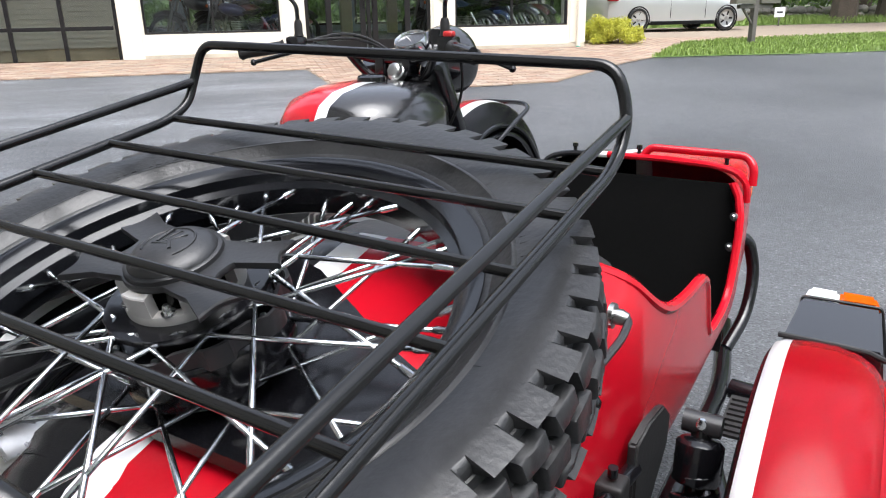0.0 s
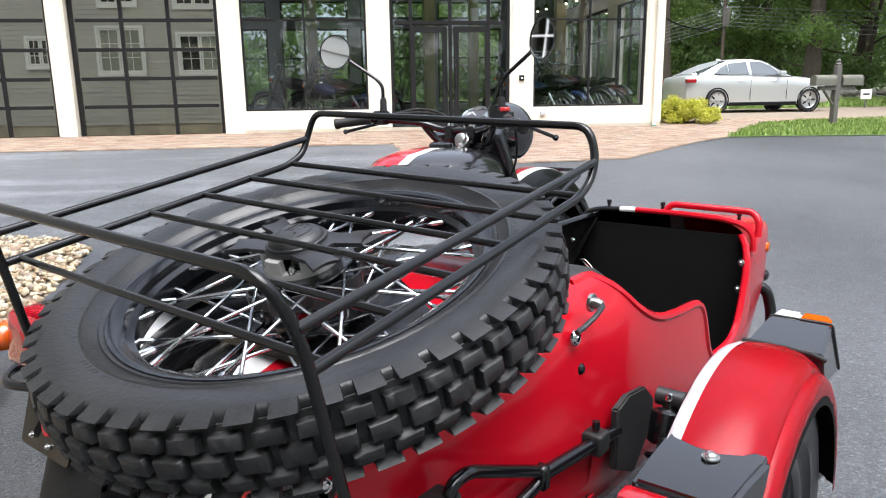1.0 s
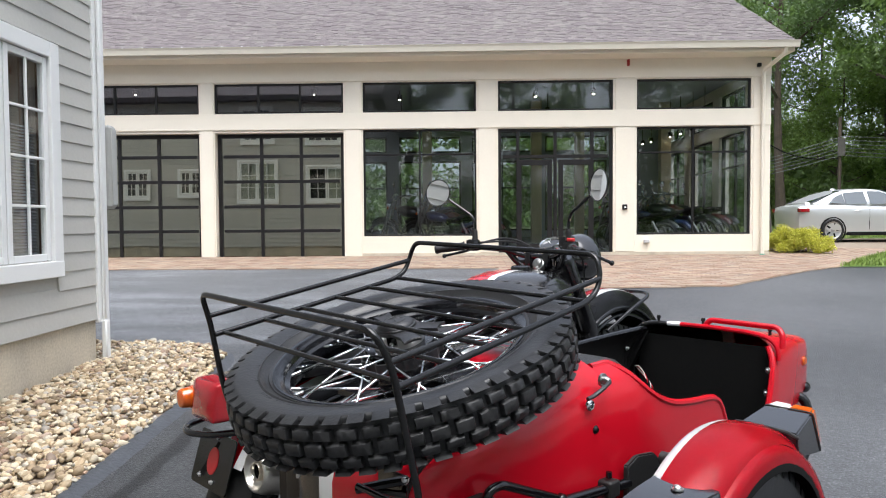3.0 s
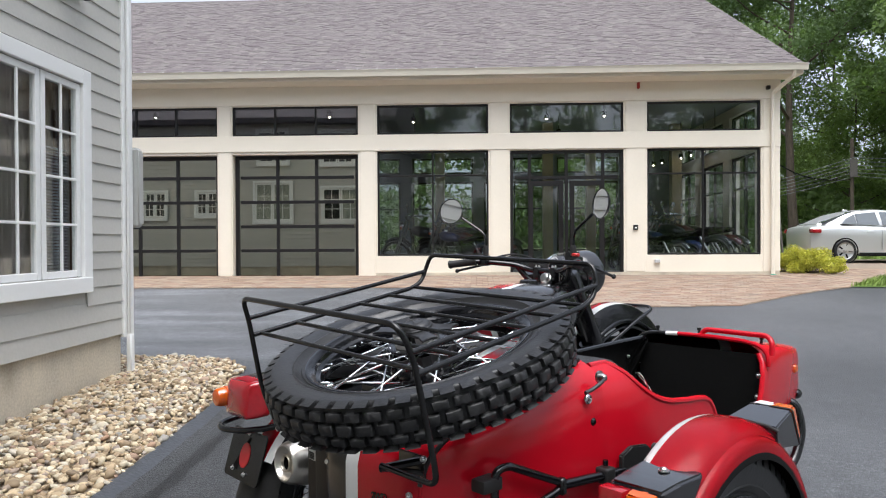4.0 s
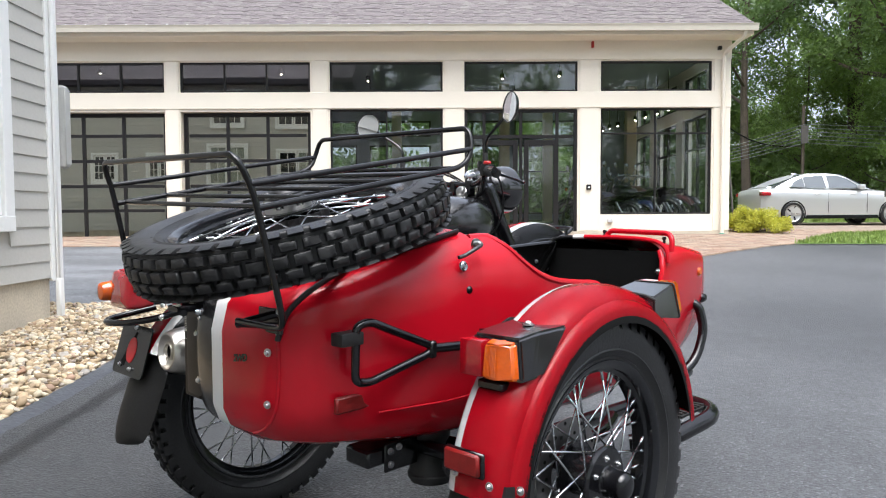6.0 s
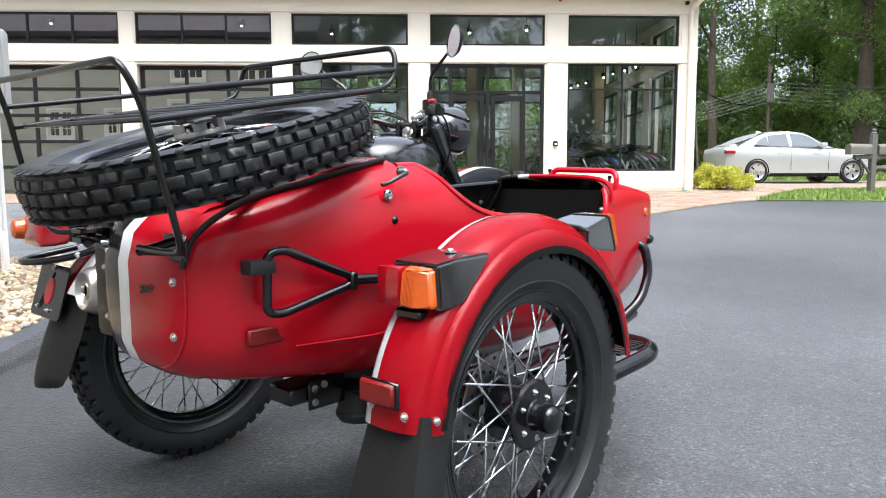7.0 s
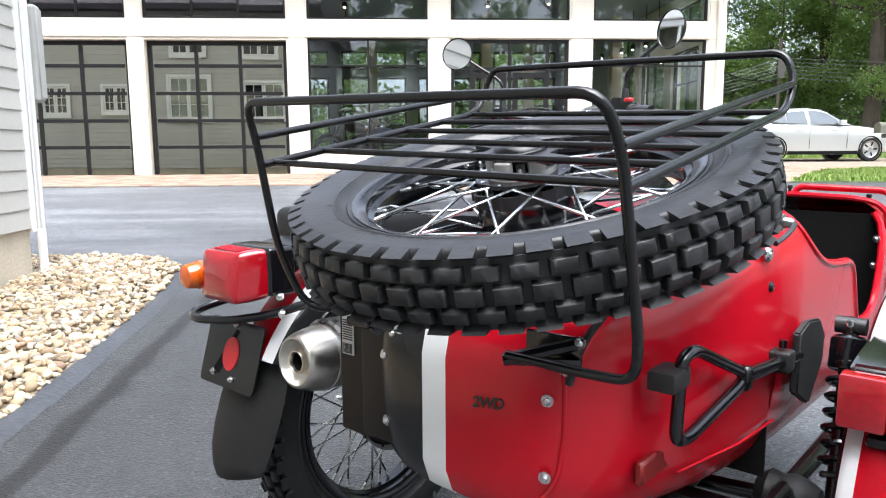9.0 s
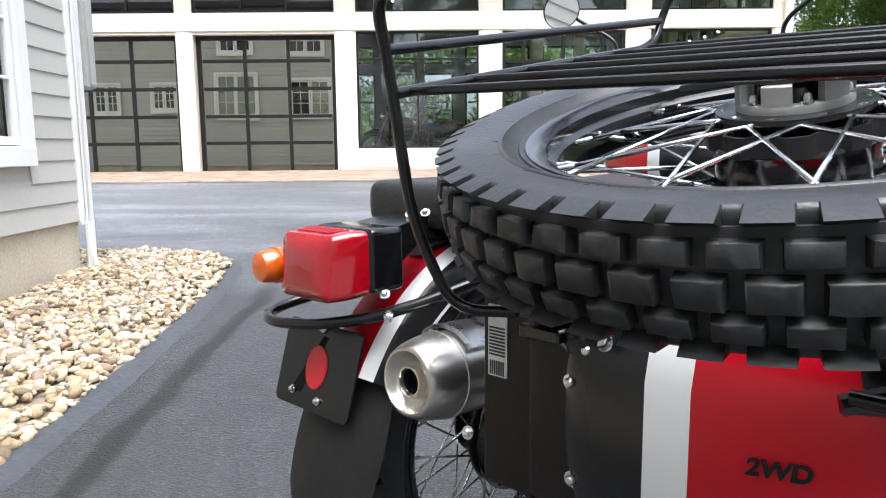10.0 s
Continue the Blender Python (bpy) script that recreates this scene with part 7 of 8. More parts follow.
while yy < 14.9:
    xx = -7.6 + (0.1 if row % 2 else 0.0)
    while xx < 12.0:
        ends = [inside(xx + f * bx, yy, APRON) for f in (-1, -0.5, 0, 0.5, 1)]
        if sum(ends) > 1 and not (xx > 5.8 and yy > 15):
            lo, hi = (ends.index(True) - 2) / 2, (2 - ends[::-1].index(True)) / 2
            cut = Matrix.Translation(((lo + hi) / 2 * bx, 0, 0)) @ Matrix.Diagonal(((hi - lo) / 2, 1, 1, 1))
            m = Matrix.Translation((xx, yy, ground_z(yy, xx) + 0.007 + rng.uniform(-0.002, 0.002))) @ pose(0, 0, 0, 2.88 * (0.83 if xx > 10 else 1) + rng.uniform(-0.5, 0.5), rng.uniform(-0.5, 0.5), rng.uniform(-0.6, 0.6)) @ cut
            if singles < 300 and yy < 9.6 and 0.9 < xx < 4.7:
                o = new("brick", brick_me)
                o.parent, o.matrix_basis = apron, m
                singles += 1
            else:
                i = len(far_v)
                far_v.extend(m @ v.co for v in brick_me.vertices)
                far_f.extend(tuple(i + k for k in p.vertices) for p in brick_me.polygons)
        xx += 0.2005
    yy, row = yy + 0.1005, row + 1
me = bpy.data.meshes.new("brick_field")
me.from_pydata(far_v, [], far_f)
me.materials.append(PAVER)
o = tagged(new("brick_field", me), kind="stuff")
o.parent = apron

# river stones along the house
BED = [(-2.72, -0.5), (-1.60, -0.5), (-1.60, 2.0), (-1.64, 3.0), (-1.70, 4.0), (-1.80, 4.75), (-2.05, 5.05), (-2.5, 5.17), (-3.2, 5.2), (-6.0, 5.2), (-6.0, 4.55), (-2.72, 4.55)]
structure(laid("stone_bed", BED, 0.012, mat("bed soil", (0.24, 0.19, 0.14), 0.95, vary=0.3)), "shallow soil bed under river stones", "bed")
bm = bmesh.new()
bmesh.ops.create_icosphere(bm, subdivisions=2, radius=1)
ico_v = np.array([list(v.co) for v in bm.verts])
ico_f = np.array([[v.index for v in f.verts] for f in bm.faces])
bm.free()
rg = np.random.default_rng(17)
V, Fc, n = [], [], 0
for k in range(8800):
    while True:
        x, y = (rg.uniform(-2.7, -1.6), rg.uniform(-0.5, 5.2)) if k % 9 else (rg.uniform(-4.2, -2.3), rg.uniform(4.6, 5.2))
        if inside(x, y, BED):
            break
    s = np.array([1.0, rg.uniform(0.6, 0.95), rg.uniform(0.42, 0.7)]) * rg.choice([0.013, 0.0165, 0.021, 0.027, 0.034], p=[0.2, 0.3, 0.27, 0.16, 0.07])
    w = ico_v * (1 + 0.13 * np.sin(ico_v @ rg.normal(size=3) * 2.0 + rg.uniform(0, 6)) + 0.07 * np.sin(ico_v @ rg.normal(size=3) * 4.5 + rg.uniform(0, 6)))[:, None] * s
    R = np.array(Euler((rg.normal(0, 0.35), rg.normal(0, 0.35), rg.uniform(0, 6.28))).to_matrix())
    heap = 0.028 * min(1, max(0, (-1.62 - x) / 0.25)) if y < 4.4 else 0.02
    V.append(w @ R.T + [x, y, ground_z(y, x) + 0.018 + heap + rg.uniform(-0.008, 0.012)])
    Fc.append(ico_f + n)
    n += len(ico_v)
me = bpy.data.meshes.new("river_stones")
V, Fc = np.concatenate(V), np.concatenate(Fc)
me.vertices.add(len(V))
me.vertices.foreach_set("co", V.ravel())
me.loops.add(Fc.size)
me.loops.foreach_set("vertex_index", Fc.ravel())
me.polygons.add(len(Fc))
me.polygons.foreach_set("loop_start", np.arange(0, Fc.size, 3))
me.polygons.foreach_set("use_smooth", np.ones(len(Fc), bool))
me.update(calc_edges=True)
me.materials.append(STONE)
tagged(new("river_stones", me), "loose tan and cream rounded river stones", "stones", kind="stuff")

# low asphalt berm round the stone bed
berm = rounded([(-1.575, -3.0, 0), (-1.575, 2.0, 0), (-1.615, 3.0, 0), (-1.675, 4.0, 0), (-1.775, 4.78, 0), (-2.03, 5.10, 0), (-2.5, 5.225, 0), (-3.2, 5.255, 0), (-6.0, 5.255, 0)], 0.25, 6)
fine = [a.lerp(b, f) for a, b in zip(berm, berm[1:]) for f in np.linspace(0, 1, max(2, int((b - a).length / 0.12) + 1))[:-1]]
rows = []
for k, p in enumerate(fine):
    d = (fine[min(k + 1, len(fine) - 1)] - fine[max(k - 1, 0)]).normalized()
    side_ = Vector((d.y, -d.x, 0))
    wob = 0.003 * math.sin(3.1 * k) + 0.004 * math.sin(0.7 * k)
    rows.append([(p.x + side_.x * o_, p.y + side_.y * o_, ground_z(p.y, p.x) + h) for o_, h in ((-0.035, -0.004), (-0.03, 0.016), (-0.005, 0.022 + 0.3 * wob), (0.03 + wob, 0.012), (0.075 + wob, -0.003))])
bm = bmesh.new()
loft(bm, rows, closed=False)
structure(obj("trim_berm", bm, SEALER, True), "low black asphalt berm edging the stone bed", "kerb")


# silver car
def saloon():
    car = tagged(empty("car", Matrix.Translation((10.43, 17.7, ground_z(17.7, 10.43) + 0.012)) @ Matrix.Diagonal((0.885, 0.90, 0.92, 1))), "silver four-door saloon car parked on the drive", "car")

    # lower body: a ring at each station along the length
    stations = [(-2.31, 0.66, 0.42, 0.80, 0.88), (-2.26, 0.78, 0.32, 0.90, 0.97), (-2.05, 0.85, 0.26, 0.93, 1.02), (-1.7, 0.885, 0.22, 0.94, 1.05), (-1.2, 0.90, 0.20, 0.93, 1.04), (-0.4, 0.905, 0.19, 0.91, 1.00), (0.5, 0.905, 0.19, 0.89, 0.98), (1.0, 0.90, 0.20, 0.87, 0.97), (1.45, 0.89, 0.21, 0.83, 0.92), (1.85, 0.85, 0.22, 0.76, 0.85), (2.12, 0.78, 0.24, 0.66, 0.75), (2.27, 0.66, 0.28, 0.56, 0.64), (2.32, 0.52, 0.34, 0.50, 0.55)]
    bm = bmesh.new()
    rows = []
    for x, w, zb, zs, zt in stations:
        zm = zb + (zs - zb) * 0.55
        half = [(w * 0.90, zb), (w * 0.965, zb + 0.05), (w * 0.985, zb + 0.14), (w * 0.978, zm - 0.04), (w, zm + 0.08), (w * 0.995, zs - 0.05), (w * 0.975, zs), (w * 0.93, zs + (zt - zs) * 0.45), (w * 0.80, zs + (zt - zs) * 0.85), (w * 0.45, zt)]
        rows.append([(x, y, z) for y, z in half] + [(x, -y, z) for y, z in reversed(half)])
    loft(bm, rows)
    part("body", bm, SILVER, car)
    # greenhouse
    bm = bmesh.new()
    rows = []
    for x, w, z in ((-2.02, 0.60, 1.045), (-1.7, 0.62, 1.17), (-1.35, 0.63, 1.305), (-1.0, 0.63, 1.395), (-0.65, 0.63, 1.43), (-0.3, 0.63, 1.435), (0.0, 0.625, 1.405), (0.22, 0.62, 1.345), (0.48, 0.64, 1.205), (0.75, 0.68, 1.045), (0.95, 0.72, 0.955)):
        base = 0.80 - 0.10 * max(0.0, (-x - 0.9))
        low = min(z - 0.01, 0.97)
        half = [(base, low), (base * 0.98, low + (z - low) * 0.25), (w + (base - w) * 0.35, low + (z - low) * 0.70), (w, low + (z - low) * 0.93), (w * 0.86, z - 0.004), (w * 0.4, z + 0.012)]
        rows.append([(x, y, q) for y, q in half] + [(x, -y, q) for y, q in reversed(half)])
    loft(bm, rows)
    part("cabin", bm, SILVER, car)
    for s in (-1, 1):
        for pts in ([(-1.45, 1.045), (-1.28, 1.20), (-1.05, 1.305), (-1.03, 1.02)], [(-1.00, 1.018), (-1.02, 1.315), (-0.46, 1.36), (-0.42, 1.005)], [(-0.32, 1.003), (-0.36, 1.362), (-0.02, 1.35), (0.22, 1.262), (0.60, 0.99)]):
            bm = bmesh.new()
            loft(bm, [[(x, s * (0.824 - 0.47 * (z - 1.02)), z) for x, z in pts], [(x, s * (0.76 - 0.47 * (z - 1.02)), z) for x, z in pts]])
            part("side_window", bm, CAR_GLASS, car, smooth=False)
        for x in (-1.38, 1.43):
            M = Matrix.Translation((x, s * 0.80, 0.315)) @ Matrix.Rotation(radians(90 * -s), 4, "X")
            wh = part("wheel", lathed([(0.0, 0.075), (0.05, 0.08), (0.06, 0.06), (0.19, 0.075), (0.225, 0.085), (0.23, 0.09), (0.235, 0.08), (0.235, -0.05)], M, 28), ALLOY, car)
            part("tyre", lathed([(0.235, 0.09), (0.29, 0.095), (0.315, 0.075), (0.315, -0.075), (0.24, -0.09)], M, 32), RUBBER, wh)
            for k in range(5):
                bm = bmesh.new()
                box(bm, 0.09, 0.20, -0.022, 0.022, 0.0755, 0.079, 0, M @ Matrix.Rotation(2 * math.pi * k / 5, 4, "Z"))
                part("spoke_gap", bm, LINER, wh, smooth=False)
            part("wheel_arch", lathed([(0.318, 0.085), (0.345, 0.1005), (0.352, 0.098), (0.352, 0.06)], M, 36), LINER, car)
        part("door_mirror", boxed(0.42, 0.60, min(s * 0.88, s * 1.02), max(s * 0.88, s * 1.02), 0.98, 1.10, 0.03, segs=2), SILVER, car)
        part("tail_lamp", boxed(-2.29, -2.02, min(s * 0.70, s * 0.895), max(s * 0.70, s * 0.895), 0.80, 0.91, 0.03, segs=2), RED_LENS, car, "red tail lamp")
        part("headlamp", boxed(1.95, 2.22, min(s * 0.6, s * 0.885), max(s * 0.6, s * 0.885), 0.60, 0.72, 0.03, segs=2), CAR_GLASS, car)
        for x in (-0.66, 0.36):
            part("door_handle", boxed(x - 0.13, x + 0.05, min(s * 0.89, s * 0.922), max(s * 0.89, s * 0.922), 0.82, 0.845, 0.008), SILVER, car)
        for x in (-0.39, 0.72):
            part("door_gap", boxed(x - 0.002, x + 0.002, min(s * 0.86, s * 0.9065), max(s * 0.86, s * 0.9065), 0.34, 0.88), LINER, car, smooth=False)
        part("sill", boxed(-1.0, 1.05, min(s * 0.80, s * 0.893), max(s * 0.80, s * 0.893), 0.17, 0.27, 0.01), BLACK, car, smooth=False)
    for pts in ([(0.08, 1.39), (0.93, 0.965)], [(-1.08, 1.375), (-1.92, 1.075)]):
        bm = bmesh.new()
        (xa, za), (xb, zb) = pts
        loft(bm, [[(xa, -0.60, za + 0.012), (xa, 0.60, za + 0.012), (xb, 0.74, zb + 0.012), (xb, -0.74, zb + 0.012)], [(xa, -0.60, za - 0.012), (xa, 0.60, za - 0.012), (xb, 0.74, zb - 0.012), (xb, -0.74, zb - 0.012)]])
        part("windscreen", bm, CAR_GLASS, car, smooth=False)
    part("antenna", boxed(-1.02, -0.87, -0.02, 0.02, 1.395, 1.46, 0.012), SILVER, car)
    return car


saloon()


# twin mailboxes
def mailboxes(x, y):
    z = ground_z(y, x)
    post = tagged(empty("mailbox_post", Matrix.Translation((x, y, z)) @ pose(0, 0, 0, 0, 0, 8)), "weathered timber post carrying two grey mailboxes", "mailbox")
    part("post", boxed(-0.055, 0.055, -0.055, 0.055, -0.05, 1.18, 0.008), TIMBER, post)
    part("finial", lathed([(0.05, 0), (0.06, 0.02), (0.035, 0.05), (0.045, 0.08), (0.03, 0.11), (0, 0.12)], Matrix.Translation((0, 0, 1.18)), 14), TIMBER, post)
    part("arm", boxed(-0.42, 0.42, -0.045, 0.045, 0.70, 0.78, 0.006), TIMBER, post)
    grey = mat("mailbox enamel", (0.12, 0.115, 0.09), 0.5, vary=0.12)
    for s in (-1, 1):
        bm = bmesh.new()
        sec = [(-0.085, 0.0), (-0.085, 0.12)] + [(0.085 * math.cos(a), 0.12 + 0.085 * math.sin(a)) for a in np.linspace(math.pi, 0, 9)[1:-1]] + [(0.085, 0.12), (0.085, 0.0)]
        a, b = (0.08, 0.56) if s > 0 else (-0.56, -0.08)
        loft(bm, [[(xx, p, 0.79 + q) for p, q in sec] for xx in (a, b)])
        mb = part("mailbox", bm, grey, post, "grey domed mailbox")
        bm = bmesh.new()
        e = 0.565 if s > 0 else -0.075
        loft(bm, [[(xx, p * 1.06, 0.788 + q * 1.04) for p, q in sec] for xx in (e - 0.012, e)])
        part("mailbox_door", bm, grey, mb)
    part("brace", bar([(-0.3, 0, 0.70), (-0.05, 0, 0.42)], 0.025), TIMBER, post)
    return post


mailboxes(9.55, 12.9)

# stone wall and small sign at the wood's edge
rng = random.Random(12)
sw = tagged(empty("stone_wall"), "low dry-laid field stone wall before the woods", "stone wall")
for k in range(70):
    x = 13.0 + k * 0.36 + rng.uniform(-0.08, 0.08)
    for lv in range(2):
        bm = bmesh.new()
        bmesh.ops.create_icosphere(bm, subdivisions=2, radius=1)
        s = Vector((rng.uniform(0.18, 0.30), rng.uniform(0.16, 0.24), rng.uniform(0.10, 0.17)))
        ph = rng.uniform(0, 6)
        for v in bm.verts:
            v.co = Vector((v.co.x * s.x, v.co.y * s.y, v.co.z * s.z)) * (1 + 0.14 * math.sin(4 * v.co.x + ph) * math.cos(3 * v.co.y + ph))
        st = part("stone", bm, ROCK, sw)
        yy = 24.0 - 0.1 * (x - 13)
        st.matrix_basis = Matrix.Translation((x + lv * 0.15, yy, ground_z(yy, x) + 0.12 + lv * 0.2)) @ pose(0, 0, 0, 0, 0, rng.uniform(-30, 30))
sg = tagged(empty("lawn_sign", Matrix.Translation((14.6, 18.6, ground_z(18.6, 14.6)))), "small white sign on a stake in the grass", "sign")
part("panel", boxed(-0.17, 0.17, -0.01, 0.01, 0.25, 0.52, 0.004), TRIM_WHITE, sg)
part("stake", boxed(-0.015, 0.015, -0.012, 0.012, -0.05, 0.25), TIMBER, sg, smooth=False)
part("print_bar", boxed(-0.10, 0.10, -0.0125, -0.0105, 0.36, 0.41), INK, sg, smooth=False)

# poles, ladder rails and cables past the showroom corner
for x, y, h, r, lean in ((6.75, 15.3, 4.2, 0.035, -0.25), (6.95, 15.4, 3.9, 0.03, -0.28), (7.12, 15.5, 3.6, 0.022, -0.3)):
    z = ground_z(y, x)
    tagged(obj("leaning_pole", bar([(x, y, z - 0.02), (x + lean, y, z + h)], r), TIMBER, True), "grey timber pole leaning by the showroom end", "pole", "poles by the showroom")
ux, uy_ = 12.8, 23.5
gz = ground_z(uy_, ux)
up = tagged(empty("utility_pole", Matrix.Translation((ux, uy_, gz))), "brown wooden utility pole before the woods", "utility pole")
part("pole", bar([(0, 0, -0.1), (0, 0, 3.9)], 0.055), BARK, up)
part("crossarm", boxed(-0.12, 0.12, -0.12, -0.085, 2.6, 3.2), TIMBER, up, smooth=False)
WIRE = mat("weathered cable sheath", (0.14, 0.15, 0.14), 0.6, vary=0.08)
for k in range(6):
    a, b, c = Vector((8.6, 24.6, 2.35 + 0.10 * k)), Vector((ux, uy_ - 0.1, 3.30 + 0.125 * k)), Vector((30, 22.6, 3.4 + 0.22 * k))
    pts = [a.lerp(b, f) - Vector((0, 0, 0.10 * math.sin(math.pi * f))) for f in np.linspace(0, 1, 8)] + [b.lerp(c, f) - Vector((0, 0, 0.45 * math.sin(math.pi * f))) for f in np.linspace(0, 1, 12)[1:]]
    tagged(obj("overhead_cable", tube(bmesh.new(), pts, 0.011, 5), WIRE, True), "thin grey overhead cable strung to the utility pole", "cable", "overhead cables")
pts = [Vector((8.9, 24.0, 5.4)).lerp(Vector((ux, uy_, 3.2)), f) - Vector((0, 0, 0.75 * math.sin(math.pi * f))) for f in np.linspace(0, 1, 12)]
tagged(obj("overhead_cable", tube(bmesh.new(), pts, 0.022, 6), MATT, True), "thick black overhead cable sagging to the utility pole", "cable", "overhead cables")


# ---- inside the showroom ----
SPOT = glow("warm lamp", (1.0, 0.83, 0.55), 14.0)


def spot(x, y, z):
    s = tagged(empty("ceiling_spot", Matrix.Translation((x, y, z))), "small warm ceiling spotlight in the showroom", "spotlight", "ceiling spotlights")
    part("can", lathed([(0, 0.1), (0.05, 0.1), (0.06, 0.0), (0.055, 0.0)], None, 14), DARK_FRAME, s)
    part("bulb", lathed([(0, -0.022), (0.010, -0.020), (0.018, -0.011), (0.021, 0.01)], None, 14), SPOT, s)
    part("rod", bar([(0, 0, 0.1), (0, 0, 4.0 - z)], 0.008), DARK_FRAME, s)
    return s


s0 = spot(5.27, 14.56, 3.14)
for x, y, z in [(5.21, 15.15, 3.14), (5.11, 15.72, 3.14), (5.03, 16.25, 3.14), (4.94, 16.79, 3.14), (4.86, 17.3, 3.14), (4.77, 17.8, 3.14), (4.71, 18.3, 3.14), (-1.25, 14.6, 3.80), (2.75, 13.7, 3.72), (2.0, 15.2, 3.60), (-6.75, 14.0, 3.86), (-1.3, 15.6, 3.55), (1.65, 14.4, 3.80), (-2.9, 13.6, 3.75)]:
    c = copy_thing(s0, Matrix.Translation((x, y, z)))
for x, y in ((1.85, 16.2), (5.0, 16.6), (3.2, 18.2), (-0.8, 17.4)):
    structure(obj("column", boxed(x - 0.12, x + 0.12, y - 0.12, y + 0.12, FLOOR, 4.0, 0.01), mat("pale column", (0.55, 0.45, 0.30), 0.6)), "pale square column inside the showroom", "column")


def show_bike(x, y, turn, color, screen=False):
    """A road motorcycle of about 1.1 m to the bars, seen dimly through the showroom glass."""
    paint = mat("display paint", color, 0.3, vary=0.05, coat=0.5)
    b = tagged(empty("display_motorcycle", Matrix.Translation((x, y, FLOOR)) @ pose(0, 0, 0, 0, 0, turn)), "motorcycle on display inside the showroom window", "motorcycle", "display motorcycles")
    for u in (-0.7, 0.7):
        M = Matrix.Translation((0, u, 0.32)) @ AXLE
        bm = lathed([(0.245, 0.022), (0.255, 0.024), (0.255, -0.024), (0.245, -0.022)], M, 28, closed=True)
        lathe(bm, [(0, 0.05), (0.045, 0.05), (0.05, 0.0), (0.045, -0.05), (0, -0.05)], M, 14)
        w = part("wheel", bm, CHROME, b)
        part("tyre", lathed([(0.25, 0.04), (0.29, 0.05), (0.315, 0.03), (0.32, 0.0), (0.315, -0.03), (0.29, -0.05), (0.25, -0.04)], M, 28), RUBBER, w)
        sp_m = None
        for k in range(12):
            a = math.pi * k / 6
            if sp_m is None:
                sp_m = s = part("spoke", bar([(0, 0.045, 0), (0, 0.25, 0)], 0.004, 0, 5), CHROME, w)
            else:
                s = twin(sp_m)
            s.matrix_basis = Matrix.Translation((0, u, 0.32)) @ Matrix.Rotation(a, 4, "X")
        part("fender", tube(bmesh.new(), [(0, u + 0.35 * math.cos(a), 0.32 + 0.35 * math.sin(a)) for a in np.linspace(0.9, 2.5, 12)], 0.045, 8, squash=0.35), LINER if u > 0 else paint, b)
    part("engine", boxed(-0.13, 0.13, -0.2, 0.20, 0.22, 0.42, 0.05, segs=2), ALLOY, b)
    bm = bmesh.new()
    for k in range(6):
        box(bm, -0.11, 0.11, -0.06, 0.14, 0.43 + k * 0.03, 0.445 + k * 0.03, 0.004)
    part("cylinder", bm, ALLOY, b)
    bm = bmesh.new()
    loft(bm, [[(w * math.cos(a), u, z + h * math.sin(a)) for a in np.linspace(0, 2 * math.pi, 16, endpoint=False)] for u, w, z, h in ((-0.10, 0.05, 0.73, 0.03), (-0.06, 0.10, 0.75, 0.07), (0.08, 0.14, 0.78, 0.10), (0.25, 0.13, 0.80, 0.11), (0.36, 0.08, 0.82, 0.08), (0.40, 0.03, 0.83, 0.03))])
    part("tank", bm, paint, b)
    bm = bmesh.new()
    loft(bm, [[(w * math.cos(a), u, z + h * math.sin(a)) for a in np.linspace(0, 2 * math.pi, 12, endpoint=False)] for u, w, z, h in ((-0.66, 0.06, 0.80, 0.03), (-0.60, 0.11, 0.79, 0.045), (-0.40, 0.12, 0.77, 0.045), (-0.34, 0.14, 0.73, 0.05), (-0.15, 0.12, 0.72, 0.045), (-0.08, 0.07, 0.73, 0.03))])
    part("seat", bm, LINER, b)
    part("frame_tube", bar([(0, 0.42, 0.85), (0, 0.30, 0.22), (0, -0.30, 0.22), (0, -0.62, 0.68), (0, -0.05, 0.70)], 0.02, 0.08), BLACK, b)
    for s in (-0.09, 0.09):
        part("fork", bar([(s, 0.70, 0.32), (s, 0.46, 1.0)], 0.022), DISC_STEEL, b)
        part("shock", bar([(s * 1.4, -0.68, 0.34), (s * 1.4, -0.48, 0.66)], 0.025), DISC_STEEL, b)
    part("handlebar", bar([(-0.38, 0.28, 1.10), (-0.15, 0.45, 1.08), (-0.06, 0.45, 1.0), (0.06, 0.45, 1.0), (0.15, 0.45, 1.08), (0.38, 0.28, 1.10)], 0.017, 0.05), CHROME, b)
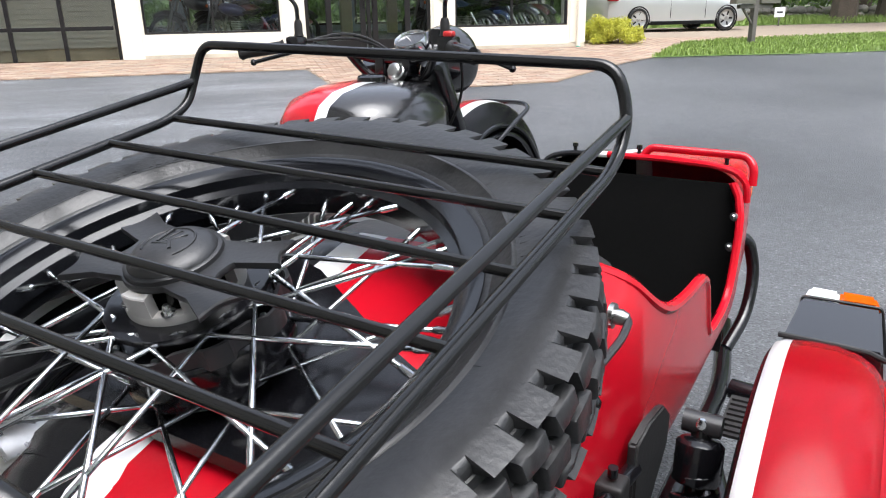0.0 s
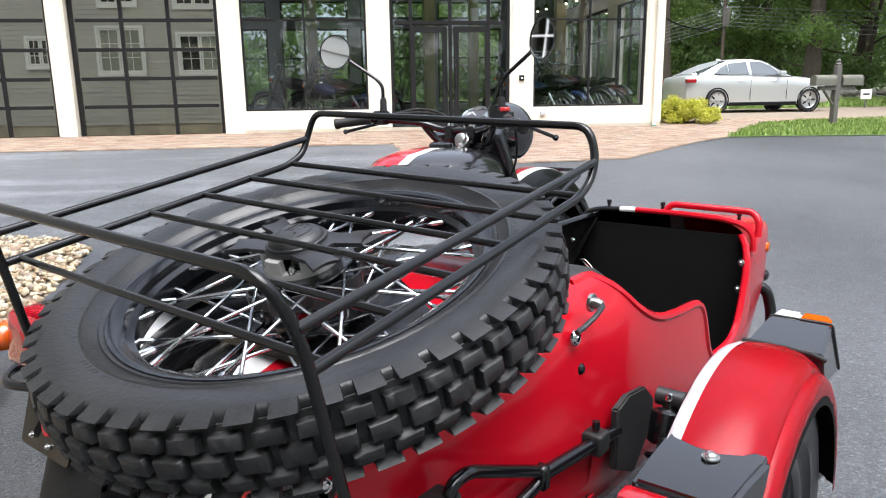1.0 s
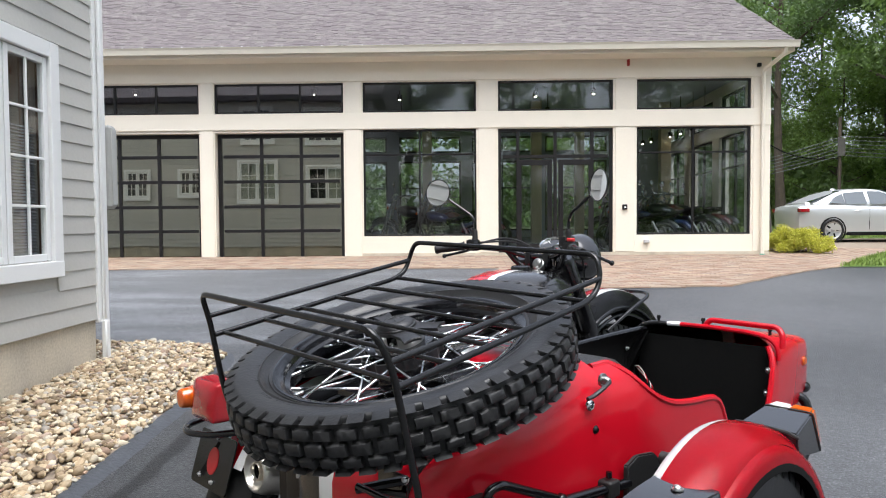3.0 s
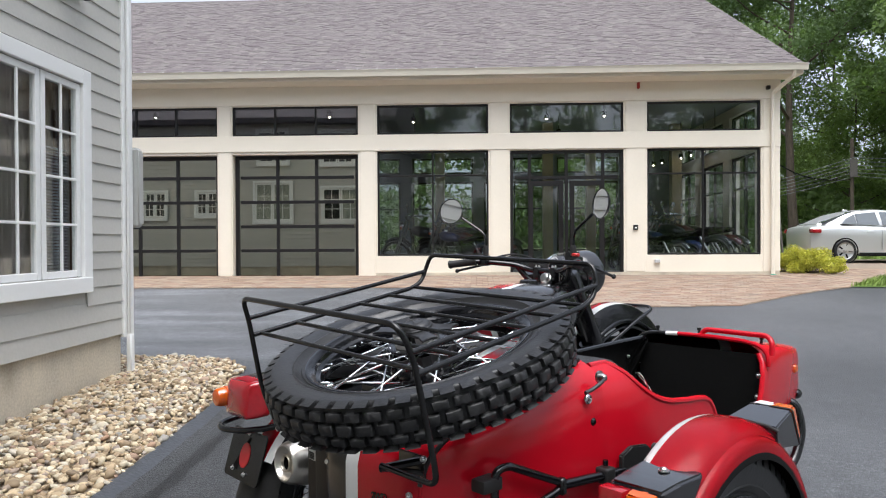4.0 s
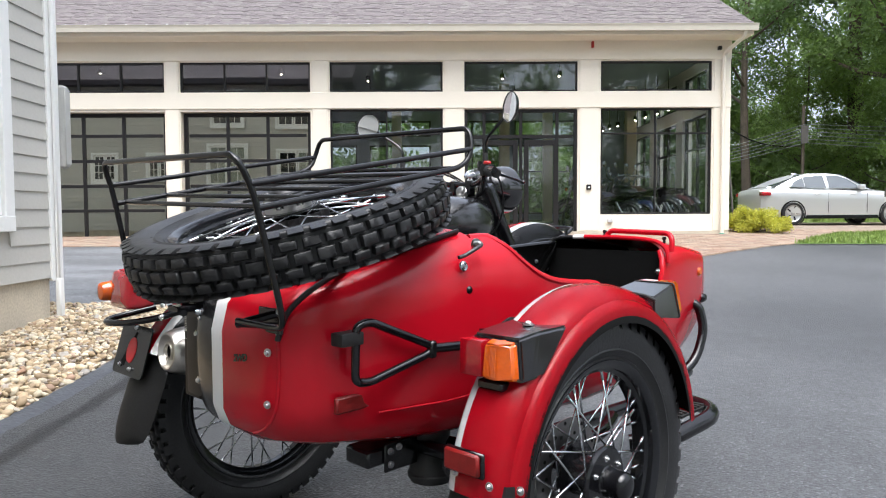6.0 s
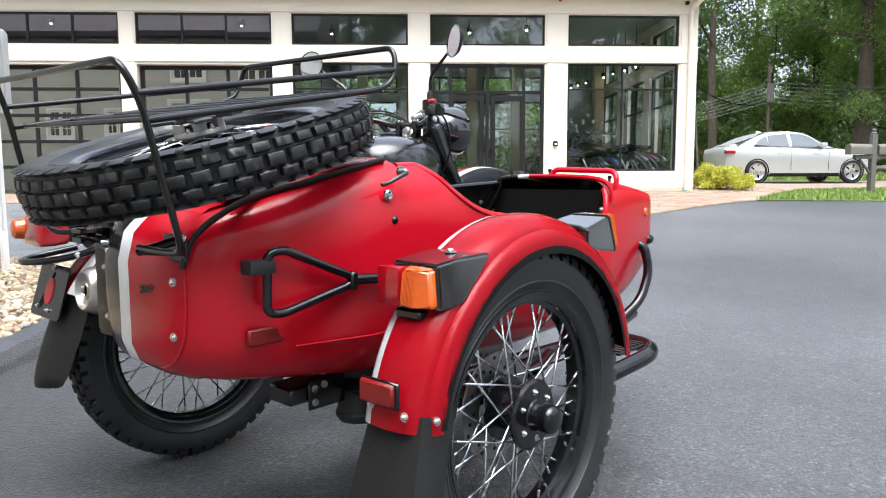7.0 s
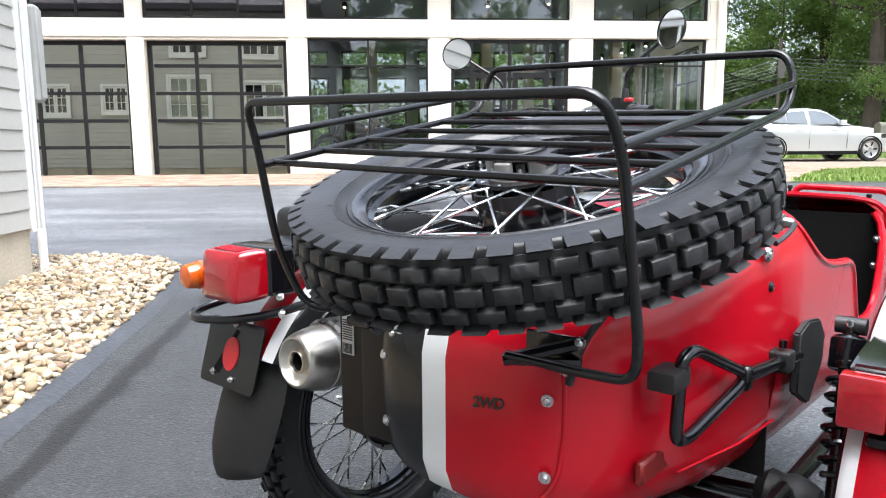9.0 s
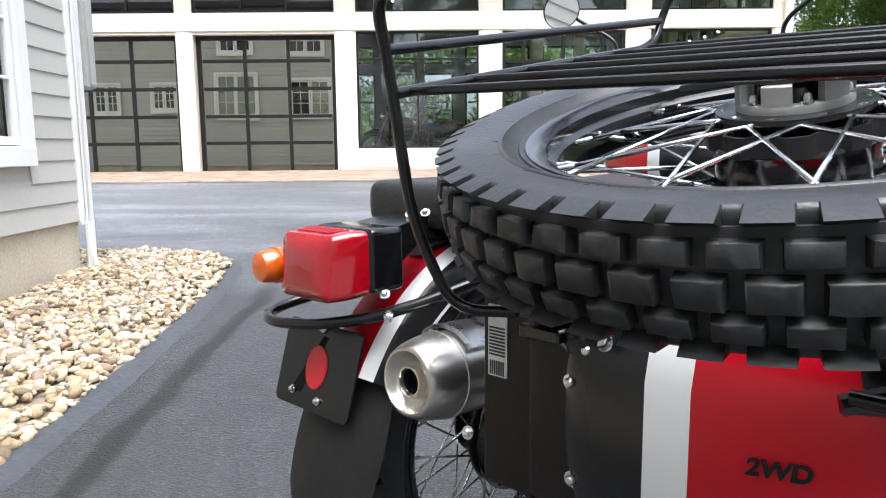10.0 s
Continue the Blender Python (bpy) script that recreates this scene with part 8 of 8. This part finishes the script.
    for s in (-1, 1):
        part("mirror", lathed([(0, 0.012), (0.04, 0.01), (0.055, 0.0), (0.05, -0.012), (0, -0.015)], Matrix.Translation((s * 0.36, 0.34, 1.27)) @ Matrix.Rotation(radians(90), 4, "X"), 18), CHROME, b)
        part("mirror_stem", bar([(s * 0.26, 0.36, 1.09), (s * 0.36, 0.34, 1.24)], 0.006), CHROME, b)
        part("indicator", lathed([(0, 0.03), (0.025, 0.02), (0.03, 0), (0, -0.01)], Matrix.Translation((s * 0.20, 0.52, 0.86)) @ Matrix.Rotation(radians(-90), 4, "X"), 12), AMBER, b)
    part("headlamp", lathed([(0, 0), (0.06, 0.02), (0.085, 0.08), (0.085, 0.1), (0, 0.12)], Matrix.Translation((0, 0.5, 0.9)) @ Matrix.Rotation(radians(-90), 4, "X"), 20), CHROME, b)
    for s in (-1, 1):
        part("exhaust", bar([(s * 0.10, 0.2, 0.45), (s * 0.15, 0.26, 0.30), (s * 0.17, -0.2, 0.25), (s * 0.18, -0.85, 0.30)], 0.032, 0.1), DISC_STEEL, b)
    if screen:
        bm = bmesh.new()
        loft(bm, [[(f * w, 0.52 + 0.06 * (1 - f * f) - (z - 0.95) * 0.35, z) for f in span(-1, 1, 9)] for z, w in ((0.98, 0.16), (1.15, 0.20), (1.32, 0.17), (1.37, 0.12))], closed=False)
        bmesh.ops.solidify(bm, geom=bm.faces[:], thickness=0.004)
        part("windscreen", bm, mat("smoked screen", (0.22, 0.26, 0.30), 0.15), b, "smoked windscreen")
    return b


s_blue = show_bike(-0.30, 13.80, 62, (0.012, 0.016, 0.065))
s_black = show_bike(3.62, 13.75, 40, (0.010, 0.011, 0.014))
s_red = show_bike(0.02, 14.05, 70, (0.08, 0.005, 0.008))
s_tour = show_bike(3.95, 14.0, 40, (0.02, 0.035, 0.10), True)
for model, x, y, turn in ((s_black, 4.30, 13.85, 42), (s_red, 4.62, 14.2, 45), (s_black, 4.95, 14.6, 40), (s_tour, 3.75, 15.0, 38), (s_blue, 4.25, 15.2, 44), (s_black, -0.85, 14.3, 75), (s_tour, -0.15, 14.9, 80), (s_black, 0.10, 15.6, 70)):
    copy_thing(model, Matrix.Translation((x, y, FLOOR)) @ pose(0, 0, 0, 0, 0, turn) @ Matrix.Scale(1.15, 4))
